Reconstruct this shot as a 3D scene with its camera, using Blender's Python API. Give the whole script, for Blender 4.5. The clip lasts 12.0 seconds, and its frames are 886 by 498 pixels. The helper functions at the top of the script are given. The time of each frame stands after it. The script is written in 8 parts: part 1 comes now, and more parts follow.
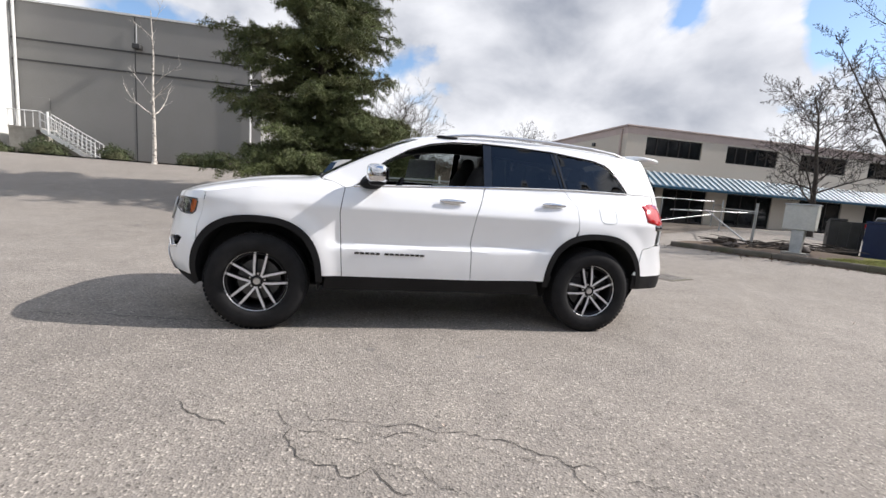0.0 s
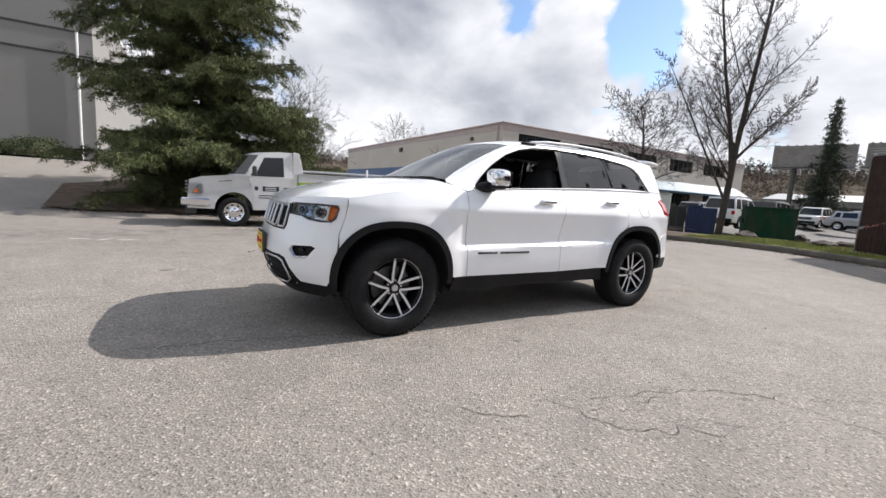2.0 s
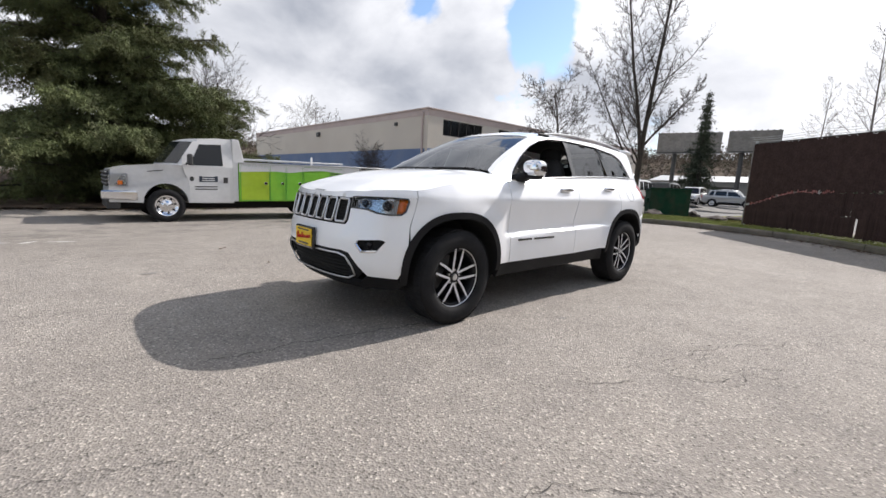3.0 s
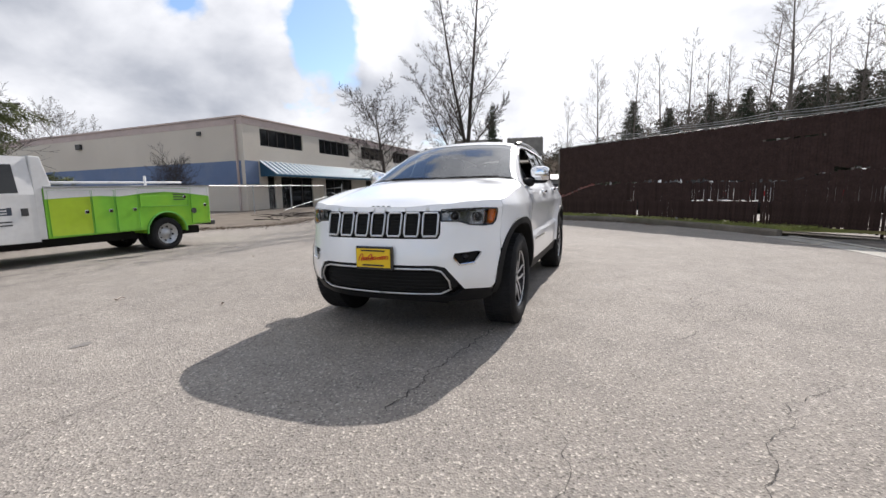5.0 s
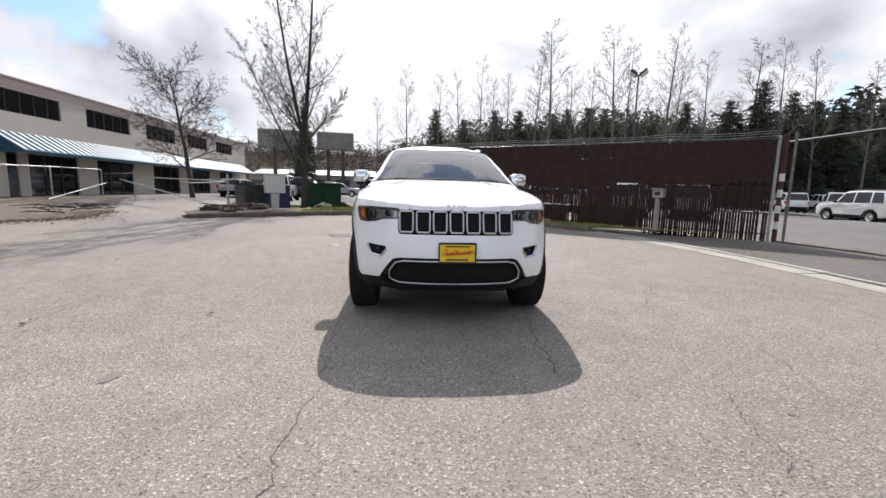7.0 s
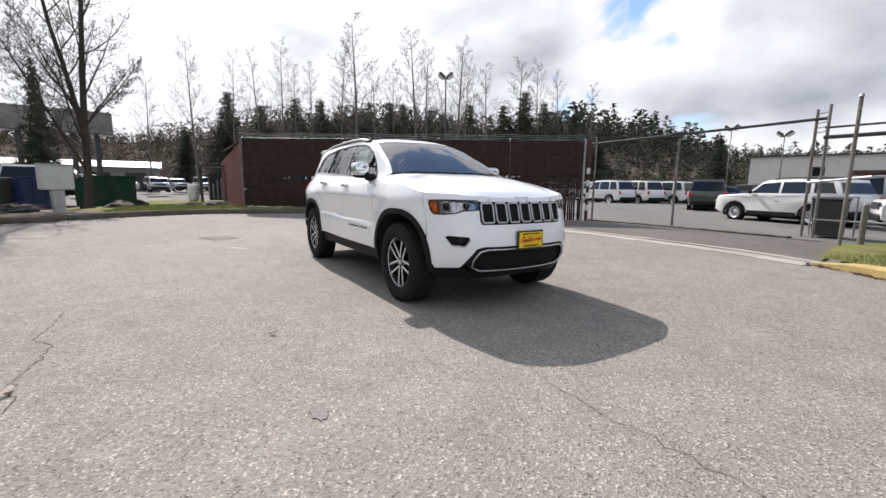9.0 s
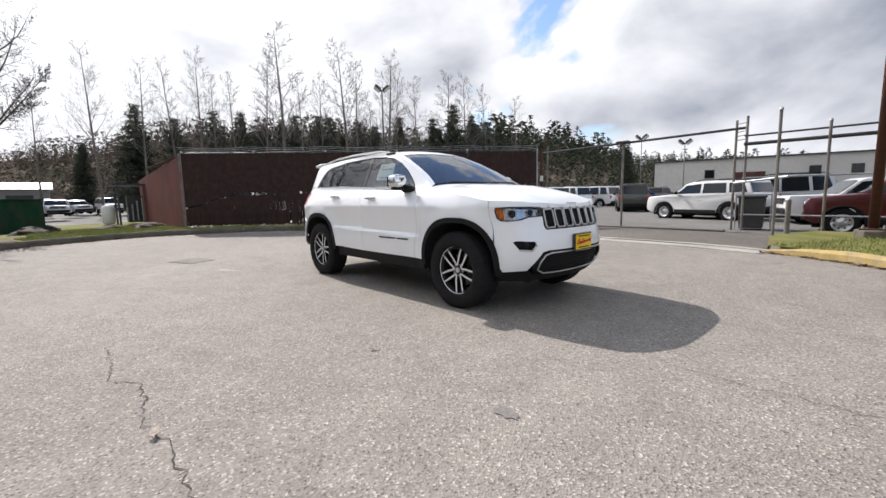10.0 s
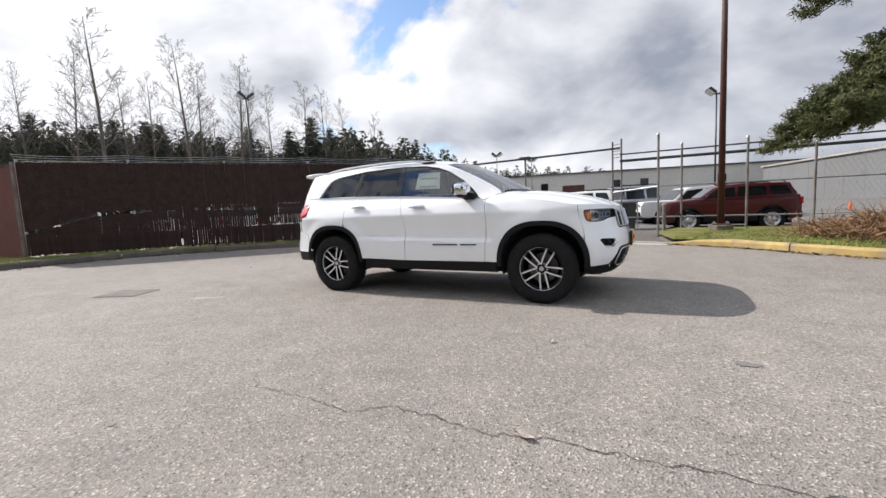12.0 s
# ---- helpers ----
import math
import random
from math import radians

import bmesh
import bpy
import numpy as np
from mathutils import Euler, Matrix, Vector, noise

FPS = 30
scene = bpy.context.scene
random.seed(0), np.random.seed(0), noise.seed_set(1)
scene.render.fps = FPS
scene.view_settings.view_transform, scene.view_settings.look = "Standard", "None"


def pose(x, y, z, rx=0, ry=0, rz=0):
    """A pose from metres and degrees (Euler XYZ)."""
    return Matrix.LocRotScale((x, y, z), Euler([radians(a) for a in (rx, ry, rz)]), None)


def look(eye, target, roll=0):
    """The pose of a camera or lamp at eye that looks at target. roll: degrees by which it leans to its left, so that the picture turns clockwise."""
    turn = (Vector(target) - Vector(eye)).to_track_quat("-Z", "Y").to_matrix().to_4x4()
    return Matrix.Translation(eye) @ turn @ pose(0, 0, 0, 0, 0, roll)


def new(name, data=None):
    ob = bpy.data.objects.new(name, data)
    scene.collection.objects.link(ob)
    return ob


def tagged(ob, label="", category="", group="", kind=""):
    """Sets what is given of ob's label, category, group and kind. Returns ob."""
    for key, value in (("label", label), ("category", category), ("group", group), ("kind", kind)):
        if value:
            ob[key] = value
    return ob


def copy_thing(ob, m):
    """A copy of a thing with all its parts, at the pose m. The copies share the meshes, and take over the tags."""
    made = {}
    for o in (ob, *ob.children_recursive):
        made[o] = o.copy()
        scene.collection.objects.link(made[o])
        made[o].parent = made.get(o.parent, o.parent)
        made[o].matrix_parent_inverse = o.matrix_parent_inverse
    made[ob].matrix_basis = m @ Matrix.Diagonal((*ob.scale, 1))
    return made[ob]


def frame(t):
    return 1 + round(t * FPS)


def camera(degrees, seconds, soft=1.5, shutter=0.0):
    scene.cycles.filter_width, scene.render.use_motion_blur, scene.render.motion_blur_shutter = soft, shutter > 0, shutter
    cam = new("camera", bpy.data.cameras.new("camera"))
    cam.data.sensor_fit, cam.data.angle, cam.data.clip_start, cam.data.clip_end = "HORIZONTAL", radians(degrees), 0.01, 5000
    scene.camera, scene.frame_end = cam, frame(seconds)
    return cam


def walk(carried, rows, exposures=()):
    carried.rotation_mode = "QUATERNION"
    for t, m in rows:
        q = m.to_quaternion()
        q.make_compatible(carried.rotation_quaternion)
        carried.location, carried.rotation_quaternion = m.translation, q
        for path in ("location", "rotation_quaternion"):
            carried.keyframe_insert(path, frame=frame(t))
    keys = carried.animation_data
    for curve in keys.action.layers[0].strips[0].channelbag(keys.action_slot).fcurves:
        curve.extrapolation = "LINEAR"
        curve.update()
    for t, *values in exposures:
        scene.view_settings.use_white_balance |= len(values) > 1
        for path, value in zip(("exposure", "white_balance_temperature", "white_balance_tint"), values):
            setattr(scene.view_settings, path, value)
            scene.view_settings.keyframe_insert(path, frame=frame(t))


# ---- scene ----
cam = camera(93.3, 12.0)
PATH = [
    (0, (-0.695, -4.358, 1.2), (-0.289, -2.419, 0.93), 4.4),
    (0.5, (-1.198, -4.24, 1.159), (-0.65, -2.34, 0.861), 1.4),
    (1, (-1.726, -4.172, 1.154), (-1.037, -2.326, 0.81), 4.1),
    (1.5, (-2.25, -4.026, 1.138), (-1.361, -2.262, 0.823), 3.9),
    (2, (-2.79, -3.831, 1.154), (-1.778, -2.127, 0.886), 3.7),
    (2.5, (-3.297, -3.605, 1.152), (-2.167, -1.978, 0.88), 3.2),
    (2.7, (-3.513, -3.48, 1.147), (-2.288, -1.926, 0.853), 2.9),
    (4.3, (-4.55, -2.186, 1.113), (-2.903, -1.082, 0.853), 1.3),
    (4.5, (-4.71, -2.047, 1.131), (-2.991, -1.059, 0.869), 0.1),
    (5, (-4.992, -1.616, 1.118), (-3.151, -0.878, 0.857), -1.1),
    (5.2, (-5.108, -1.46, 1.126), (-3.242, -0.776, 0.899), 0.4),
    (5.5, (-5.235, -1.161, 1.142), (-3.309, -0.64, 1.013), -0.6),
    (6, (-5.421, -0.651, 1.147), (-3.444, -0.371, 1.036), 1.0),
    (6.5, (-5.553, -0.11, 1.17), (-3.561, -0.058, 0.994), 0.7),
    (7, (-5.677, 0.445, 1.162), (-3.705, 0.26, 0.884), 1.4),
    (7.2, (-5.68, 0.685, 1.116), (-3.721, 0.423, 0.81), -0.0),
    (8.8, (-5.179, 2.496, 1.124), (-3.447, 1.53, 0.864), -0.2),
    (9, (-5.094, 2.735, 1.128), (-3.428, 1.669, 0.831), 0.7),
    (9.5, (-4.763, 3.276, 1.11), (-3.173, 2.095, 0.835), 0.8),
    (9.9, (-4.502, 3.708, 1.118), (-2.994, 2.409, 0.922), -2.5),
    (10, (-4.43, 3.808, 1.119), (-2.963, 2.471, 0.872), -1.3),
    (10.5, (-4.023, 4.259, 1.11), (-2.696, 2.791, 0.821), -2.1),
    (11, (-3.594, 4.677, 1.118), (-2.392, 3.091, 0.915), -2.4),
    (11.5, (-3.12, 5.075, 1.11), (-2.048, 3.403, 0.874), -3.7),
    (12, (-2.605, 5.427, 1.115), (-1.686, 3.662, 0.913), -2.7),
]
walk(cam, [(t, look(eye, target, roll)) for t, eye, target, roll in PATH], [(0.0, 0.18, 6560, 13), (12.0, 0.18, 6560, 13)])
SUN_DIR = Vector((math.cos(radians(39.0)) * math.cos(radians(-4.6)), math.cos(radians(39.0)) * math.sin(radians(-4.6)), math.sin(radians(39.0))))


# ---- sky and sun ----
def make_world():
    w = bpy.data.worlds.new("sky")
    scene.world = w
    w.use_nodes = True
    nt = w.node_tree
    nt.nodes.clear()
    N, L = nt.nodes.new, nt.links.new
    out, bg, sky = N("ShaderNodeOutputWorld"), N("ShaderNodeBackground"), N("ShaderNodeTexSky")
    sky.sky_type, sky.sun_disc = "NISHITA", False
    sky.sun_elevation, sky.sun_rotation = radians(39.0), radians(94.6)
    sky.air_density, sky.dust_density = 1.0, 0.6
    tc, sep = N("ShaderNodeTexCoord"), N("ShaderNodeSeparateXYZ")
    L(tc.outputs["Generated"], sep.inputs[0])

    def m(op, a, b=None, clamp=False):
        n = N("ShaderNodeMath")
        n.operation, n.use_clamp = op, clamp
        for i, v in enumerate((a, b)):
            if v is None:
                continue
            if isinstance(v, (int, float)):
                n.inputs[i].default_value = v
            else:
                L(v, n.inputs[i])
        return n.outputs[0]

    def toward(az, el, power):
        d = N("ShaderNodeVectorMath")
        d.operation = "DOT_PRODUCT"
        L(tc.outputs["Generated"], d.inputs[0])
        a, e = radians(az), radians(el)
        d.inputs[1].default_value = (math.cos(e) * math.cos(a), math.cos(e) * math.sin(a), math.sin(e))
        return m("POWER", m("MAXIMUM", d.outputs["Value"], 0.0), power)

    def noise_tex(scale, detail, rough, off, warp=0.0):
        n, mp = N("ShaderNodeTexNoise"), N("ShaderNodeMapping")
        mp.inputs["Location"].default_value = off
        mp.inputs["Scale"].default_value = (1.0, 1.0, 1.6)
        L(tc.outputs["Generated"], mp.inputs[0])
        L(mp.outputs[0], n.inputs["Vector"])
        n.inputs["Scale"].default_value, n.inputs["Detail"].default_value, n.inputs["Roughness"].default_value = scale, detail, rough
        n.inputs["Distortion"].default_value = warp
        return n.outputs["Fac"]

    off = CLOUD_OFFSET
    cover = noise_tex(3.4, 9, 0.5, off, 0.2)
    sunward = noise_tex(3.4, 9, 0.5, (off[0] + 0.07, off[1] - 0.01, off[2] + 0.1), 0.2)
    big = noise_tex(1.5, 3, 0.5, (off[0] + 4.0, off[1], off[2]))
    thick = cover
    cover = m("ADD", cover, 0.085)
    # breaks of blue, as bearing, height and how narrow they are
    # those above 45 degrees are out of view, added for the windscreen's blue reflection
    for az, el, narrow, depth in ((36, 19.5, 420, 0.34), (39, 26, 300, 0.16), (51, 21, 900, 0.12), (-60, 16.5, 300, 0.13), (180, 50, 3, 0.1), (-64, 53, 30, 0.36), (-38, 69, 30, 0.3), (-50, 46, 60, 0.12)):
        cover = m("SUBTRACT", cover, m("MULTIPLY", toward(az, el, narrow), depth))
    # banks of cloud
    for az, el, narrow, more in ((-72, 16, 20, 0.11), (-105, 26, 12, 0.12), (66, 20, 60, 0.14), (50, 9, 200, 0.16), (-2, 30, 16, 0.22), (24, 17, 200, 0.14), (-25, 17, 60, 0.12), (-45, 19, 90, 0.14), (28, 10, 200, 0.12)):
        cover = m("ADD", cover, m("MULTIPLY", toward(az, el, narrow), more))
    ramp = N("ShaderNodeValToRGB")
    ramp.color_ramp.elements[0].position, ramp.color_ramp.elements[1].position = 0.47, 0.53
    L(cover, ramp.inputs[0])
    grey = N("ShaderNodeValToRGB")
    grey.color_ramp.elements[0].position, grey.color_ramp.elements[1].position = 0.0, 0.95
    grey.color_ramp.elements[0].color, grey.color_ramp.elements[1].color = (3.9, 4.4, 5.3, 1), (11.6, 12.0, 12.5, 1)
    dark = m("ADD", 0.86, m("MULTIPLY", m("SUBTRACT", thick, sunward), 2.5))
    dark = m("SUBTRACT", dark, m("MULTIPLY", m("SUBTRACT", big, 0.5), 1.2))
    # thick cores show grey, thin edges white
    dark = m("SUBTRACT", dark, m("MULTIPLY", m("MAXIMUM", m("SUBTRACT", cover, 0.58), 0.0), 1.5))
    for az, el, narrow, less in ((66, 19, 140, 0.28), (-82, 17, 40, 0.22), (-106, 16, 22, 0.55), (-46, 15.5, 500, 0.4), (-36, 14, 500, 0.2), (14, 13, 500, 0.22)):
        dark = m("SUBTRACT", dark, m("MULTIPLY", toward(az, el, narrow), less))
    dark = m("ADD", dark, m("MULTIPLY", toward(-3, 34, 14), 0.5))
    L(dark, grey.inputs[0])
    glow = N("ShaderNodeMix")
    glow.data_type, glow.blend_type = "RGBA", "ADD"
    glow.inputs[0].default_value = 1.0
    g = m("MULTIPLY", toward(-3, 40, 13), 8.0)
    gc = N("ShaderNodeCombineColor")
    for i in range(3):
        L(g, gc.inputs[i])
    L(grey.outputs[0], glow.inputs[6])
    L(gc.outputs[0], glow.inputs[7])
    mix = N("ShaderNodeMix")
    mix.data_type = "RGBA"
    L(ramp.outputs[0], mix.inputs[0])
    blue = N("ShaderNodeMix")
    blue.data_type, blue.blend_type = "RGBA", "MULTIPLY"
    blue.inputs[0].default_value = 1.0
    blue.inputs[7].default_value = (1.8, 2.0, 2.15, 1)
    L(sky.outputs[0], blue.inputs[6])
    L(blue.outputs[2], mix.inputs[6])
    L(glow.outputs[2], mix.inputs[7])
    L(mix.outputs[2], bg.inputs[0])
    bg.inputs[1].default_value = SKY_STRENGTH
    L(bg.outputs[0], out.inputs[0])


SKY_STRENGTH = 0.077
CLOUD_OFFSET = (3.1, 7.4, 0.6)
make_world()
sun = new("sun", bpy.data.lights.new("sun", "SUN"))
sun.data.energy, sun.data.angle, sun.data.color = 5.0, radians(0.53), (1.0, 0.965, 0.92)
sun.matrix_world = look(SUN_DIR * 60, (0, 0, 0))


# ---- materials ----
def mat(name, col, rough=0.6, metal=0.0, var=0.12, scale=3.0, fine=40.0, bump=0.0, coat=0.0, spec=0.5, tint=None, tint_scale=0.6, tint_amount=0.3, vary=0.0, emit=0.0, bump_scale=None):
    """Base colour with variation at a coarse and a fine scale, a second tint in patches, and fine relief."""
    mt = bpy.data.materials.new(name)
    mt.use_nodes = True
    nt = mt.node_tree
    N, L = nt.nodes.new, nt.links.new
    p = nt.nodes["Principled BSDF"]
    p.inputs["Roughness"].default_value, p.inputs["Metallic"].default_value = rough, metal
    p.inputs["Coat Weight"].default_value, p.inputs["Specular IOR Level"].default_value = coat, spec
    p.inputs["Coat Roughness"].default_value = 0.04
    p.inputs["Base Color"].default_value = (*col, 1)
    tc = N("ShaderNodeTexCoord")

    def noise_tex(s, detail=4):
        n = N("ShaderNodeTexNoise")
        L(tc.outputs["Object"], n.inputs["Vector"])
        n.inputs["Scale"].default_value, n.inputs["Detail"].default_value = s, detail
        return n.outputs["Fac"]

    def mixc(fac, a, b, kind="MIX"):
        n = N("ShaderNodeMix")
        n.data_type, n.blend_type = "RGBA", kind
        if hasattr(fac, "links"):
            L(fac, n.inputs[0])
        else:
            n.inputs[0].default_value = fac
        for i, v in ((6, a), (7, b)):
            if hasattr(v, "links"):
                L(v, n.inputs[i])
            else:
                n.inputs[i].default_value = (*v, 1)
        return n.outputs[2]

    cur = None
    if var > 0:
        lo, hi = [c * (1 - var) for c in col], [min(1, c * (1 + var)) for c in col]
        r = N("ShaderNodeMapRange")
        r.inputs[1].default_value, r.inputs[2].default_value = 0.3, 0.7
        L(noise_tex(scale, 5), r.inputs[0])
        cur = mixc(r.outputs[0], lo, hi)
        r2 = N("ShaderNodeMapRange")
        r2.inputs[1].default_value, r2.inputs[2].default_value, r2.inputs[3].default_value, r2.inputs[4].default_value = 0.3, 0.7, 1 - var * 0.8, 1 + var * 0.8
        L(noise_tex(fine, 3), r2.inputs[0])
        g = N("ShaderNodeCombineColor")
        for i in range(3):
            L(r2.outputs[0], g.inputs[i])
        cur = mixc(1.0, cur, g.outputs[0], kind="MULTIPLY")
    if tint:
        r = N("ShaderNodeMapRange")
        r.inputs[1].default_value, r.inputs[2].default_value, r.inputs[4].default_value = 0.48, 0.66, tint_amount
        L(noise_tex(tint_scale, 6), r.inputs[0])
        cur = mixc(r.outputs[0], cur if cur else col, tint)
    if vary > 0:
        oi, r = N("ShaderNodeObjectInfo"), N("ShaderNodeMapRange")
        r.inputs[3].default_value, r.inputs[4].default_value = 1 - vary, 1 + vary
        L(oi.outputs["Random"], r.inputs[0])
        g = N("ShaderNodeCombineColor")
        for i in range(3):
            L(r.outputs[0], g.inputs[i])
        cur = mixc(1.0, cur if cur else col, g.outputs[0], kind="MULTIPLY")
    if cur:
        L(cur, p.inputs["Base Color"])
    if bump > 0:
        b = N("ShaderNodeBump")
        b.inputs["Strength"].default_value, b.inputs["Distance"].default_value = min(1, bump), 0.01
        L(noise_tex(bump_scale or fine, 4), b.inputs["Height"])
        L(b.outputs[0], p.inputs["Normal"])
    if emit:
        p.inputs["Emission Color"].default_value, p.inputs["Emission Strength"].default_value = (*col, 1), emit
    return mt


def asphalt_mat(name, col, patch, grit=1.0):
    mt = bpy.data.materials.new(name)
    mt.use_nodes = True
    nt = mt.node_tree
    N, L = nt.nodes.new, nt.links.new
    p = nt.nodes["Principled BSDF"]
    p.inputs["Roughness"].default_value = 0.85
    p.inputs["Specular IOR Level"].default_value = 0.2
    tc = N("ShaderNodeTexCoord")

    def noise_tex(s, d, r=0.5):
        n = N("ShaderNodeTexNoise")
        L(tc.outputs["Object"], n.inputs["Vector"])
        n.inputs["Scale"].default_value, n.inputs["Detail"].default_value, n.inputs["Roughness"].default_value = s, d, r
        return n.outputs["Fac"]

    def ramp(v, *stops):
        n = N("ShaderNodeValToRGB")
        e = n.color_ramp.elements
        while len(e) < len(stops):
            e.new(0.5)
        for q, (pos, c) in zip(e, stops):
            q.position, q.color = pos, (*c, 1)
        L(v, n.inputs[0])
        return n.outputs[0]

    def mul(a, b, fac=1.0):
        n = N("ShaderNodeMix")
        n.data_type, n.blend_type = "RGBA", "MULTIPLY"
        n.inputs[0].default_value = fac
        L(a, n.inputs[6])
        L(b, n.inputs[7])
        return n.outputs[2]

    v = N("ShaderNodeTexVoronoi")
    v.inputs["Scale"].default_value = 98
    L(tc.outputs["Object"], v.inputs["Vector"])
    one = N("ShaderNodeSeparateColor")
    L(v.outputs["Color"], one.inputs[0])
    stones = ramp(one.outputs[0], (0.0, (0.42, 0.41, 0.4)), (0.1, (0.8, 0.79, 0.77)), (0.3, (0.97, 0.96, 0.94)), (0.78, (1.05, 1.04, 1.02)), (0.9, (1.25, 1.24, 1.2)), (1.0, (2.0, 1.97, 1.9)))
    base = ramp(noise_tex(0.28, 7, 0.6), (0.35, col), (0.65, patch))
    worn = ramp(noise_tex(2.6, 7, 0.65), (0.3, (0.86, 0.86, 0.87)), (0.7, (1.1, 1.1, 1.09)))
    spots = ramp(noise_tex(38, 5, 0.6), (0.33, (0.8, 0.8, 0.8)), (0.5, (1.0, 1.0, 1.0)), (0.72, (1.15, 1.14, 1.12)))
    c = mul(mul(mul(base, worn), spots, 0.8 * grit), stones, 0.9 * grit)
    L(c, p.inputs["Base Color"])
    b = N("ShaderNodeBump")
    b.inputs["Strength"].default_value, b.inputs["Distance"].default_value = 0.85, 0.005
    L(v.outputs["Distance"], b.inputs["Height"])
    L(b.outputs[0], p.inputs["Normal"])
    return mt


def glass_mat(name, col, rough=0.0, tint=0.5, ior=2.0):
    """A thin pane: clear or tinted see-through glass with a mirror gloss."""
    mt = bpy.data.materials.new(name)
    mt.use_nodes = True
    nt = mt.node_tree
    nt.nodes.clear()
    N, L = nt.nodes.new, nt.links.new
    out, mx, tr, gl, fr = N("ShaderNodeOutputMaterial"), N("ShaderNodeMixShader"), N("ShaderNodeBsdfTransparent"), N("ShaderNodeBsdfGlossy"), N("ShaderNodeFresnel")
    tr.inputs[0].default_value = (*[c * tint for c in col], 1)
    gl.inputs["Roughness"].default_value = rough
    gl.inputs["Color"].default_value = (0.95, 0.97, 1.0, 1)
    fr.inputs["IOR"].default_value = ior
    L(fr.outputs[0], mx.inputs[0])
    L(tr.outputs[0], mx.inputs[1])
    L(gl.outputs[0], mx.inputs[2])
    L(mx.outputs[0], out.inputs[0])
    return mt


ASPHALT = asphalt_mat("asphalt_aged", (0.238, 0.217, 0.196), (0.281, 0.257, 0.233))
ASPHALT_FAR = asphalt_mat("asphalt_yard", (0.15, 0.145, 0.138), (0.19, 0.184, 0.175), 0.6)
ASPHALT_DARK = asphalt_mat("asphalt_apron", (0.13, 0.118, 0.106), (0.165, 0.15, 0.135), 0.8)
CRACK = mat("crack_dark", (0.055, 0.05, 0.045), 0.95, var=0.25, fine=60)
GRASS = mat("grass", (0.15, 0.16, 0.045), 0.95, var=0.35, scale=1.6, fine=30, bump=0.6, spec=0.1, tint=(0.19, 0.145, 0.075), tint_amount=0.85, tint_scale=1.3)
SOIL = mat("soil_mulch", (0.085, 0.055, 0.035), 0.95, var=0.3, scale=2, fine=25, bump=0.8, tint=(0.15, 0.11, 0.07), tint_amount=0.6, tint_scale=2.5)
GRAVEL = mat("gravel_dirt", (0.13, 0.105, 0.08), 0.95, var=0.22, scale=0.9, fine=22, bump=0.7, tint=(0.12, 0.1, 0.075), tint_amount=0.6, tint_scale=0.7)
FIELD = mat("far_ground", (0.12, 0.12, 0.07), 0.95, var=0.3, scale=0.05, fine=0.4, tint=(0.2, 0.19, 0.17), tint_scale=0.02, spec=0.05)
CONCRETE = mat("concrete", (0.36, 0.34, 0.3), 0.85, var=0.14, scale=2, fine=45, bump=0.3, tint=(0.2, 0.18, 0.15), tint_amount=0.5, tint_scale=1.2)
KERB_OLD = mat("kerb_stained", (0.14, 0.122, 0.1), 0.9, var=0.25, scale=3, fine=40, bump=0.4, tint=(0.09, 0.09, 0.05), tint_amount=0.7, tint_scale=1.4)
YELLOW = mat("kerb_yellow_paint", (0.44, 0.32, 0.12), 0.8, var=0.15, scale=5, fine=50, bump=0.3, tint=(0.28, 0.23, 0.16), tint_amount=0.8, tint_scale=4)
WHITE_LINE = mat("faded_white_paint", (0.55, 0.54, 0.5), 0.85, var=0.2, fine=30)
STEEL = mat("galvanised_steel", (0.42, 0.43, 0.43), 0.45, 0.75, var=0.15, scale=6, fine=60)
DARK_STEEL = mat("dark_steel", (0.06, 0.06, 0.06), 0.5, 0.4, var=0.15)
RUST_RED = mat("rust_red_paint", (0.075, 0.023, 0.017), 0.7, var=0.2, scale=3, fine=25, bump=0.2, tint=(0.09, 0.05, 0.035), tint_amount=0.7)
SLAT = mat("brown_slat_plastic", (0.043, 0.026, 0.023), 0.8, spec=0.15, var=0.2, scale=5, fine=20, vary=0.18)
RED_BOARD = mat("red_brown_boards", (0.19, 0.055, 0.045), 0.75, var=0.14, scale=1.5, fine=14, bump=0.15, tint=(0.12, 0.045, 0.04), tint_amount=0.5)
GREYWALL = mat("grey_wall_paint", (0.25, 0.245, 0.23), 0.85, var=0.05, scale=0.5, fine=12, bump=0.1, tint=(0.25, 0.24, 0.23), tint_amount=0.5, tint_scale=0.25)
CREAM = mat("cream_wall_paint", (0.6, 0.55, 0.475), 0.85, var=0.05, scale=0.6, fine=14, bump=0.1, tint=(0.5, 0.45, 0.39), tint_amount=0.45, tint_scale=0.3)
BLUEBAND = mat("blue_wall_band", (0.13, 0.19, 0.32), 0.8, var=0.08, scale=0.7, fine=14, tint=(0.2, 0.24, 0.32), tint_amount=0.4)
PINKCAP = mat("pinkish_parapet", (0.5, 0.41, 0.38), 0.8, var=0.08, scale=0.8, fine=10)
AWNING = mat("blue_metal_awning", (0.045, 0.12, 0.19), 0.32, 0.35, var=0.08, scale=1, fine=9)
AWNING_RIB = mat("pale_awning_rib", (0.42, 0.48, 0.51), 0.4, 0.2, var=0.05)
WINDOW = mat("dark_window_glass", (0.012, 0.014, 0.016), 0.06, 0.0, var=0.0, spec=0.5)
FRAME = mat("dark_window_frame", (0.05, 0.045, 0.042), 0.5, 0.3, var=0.1)
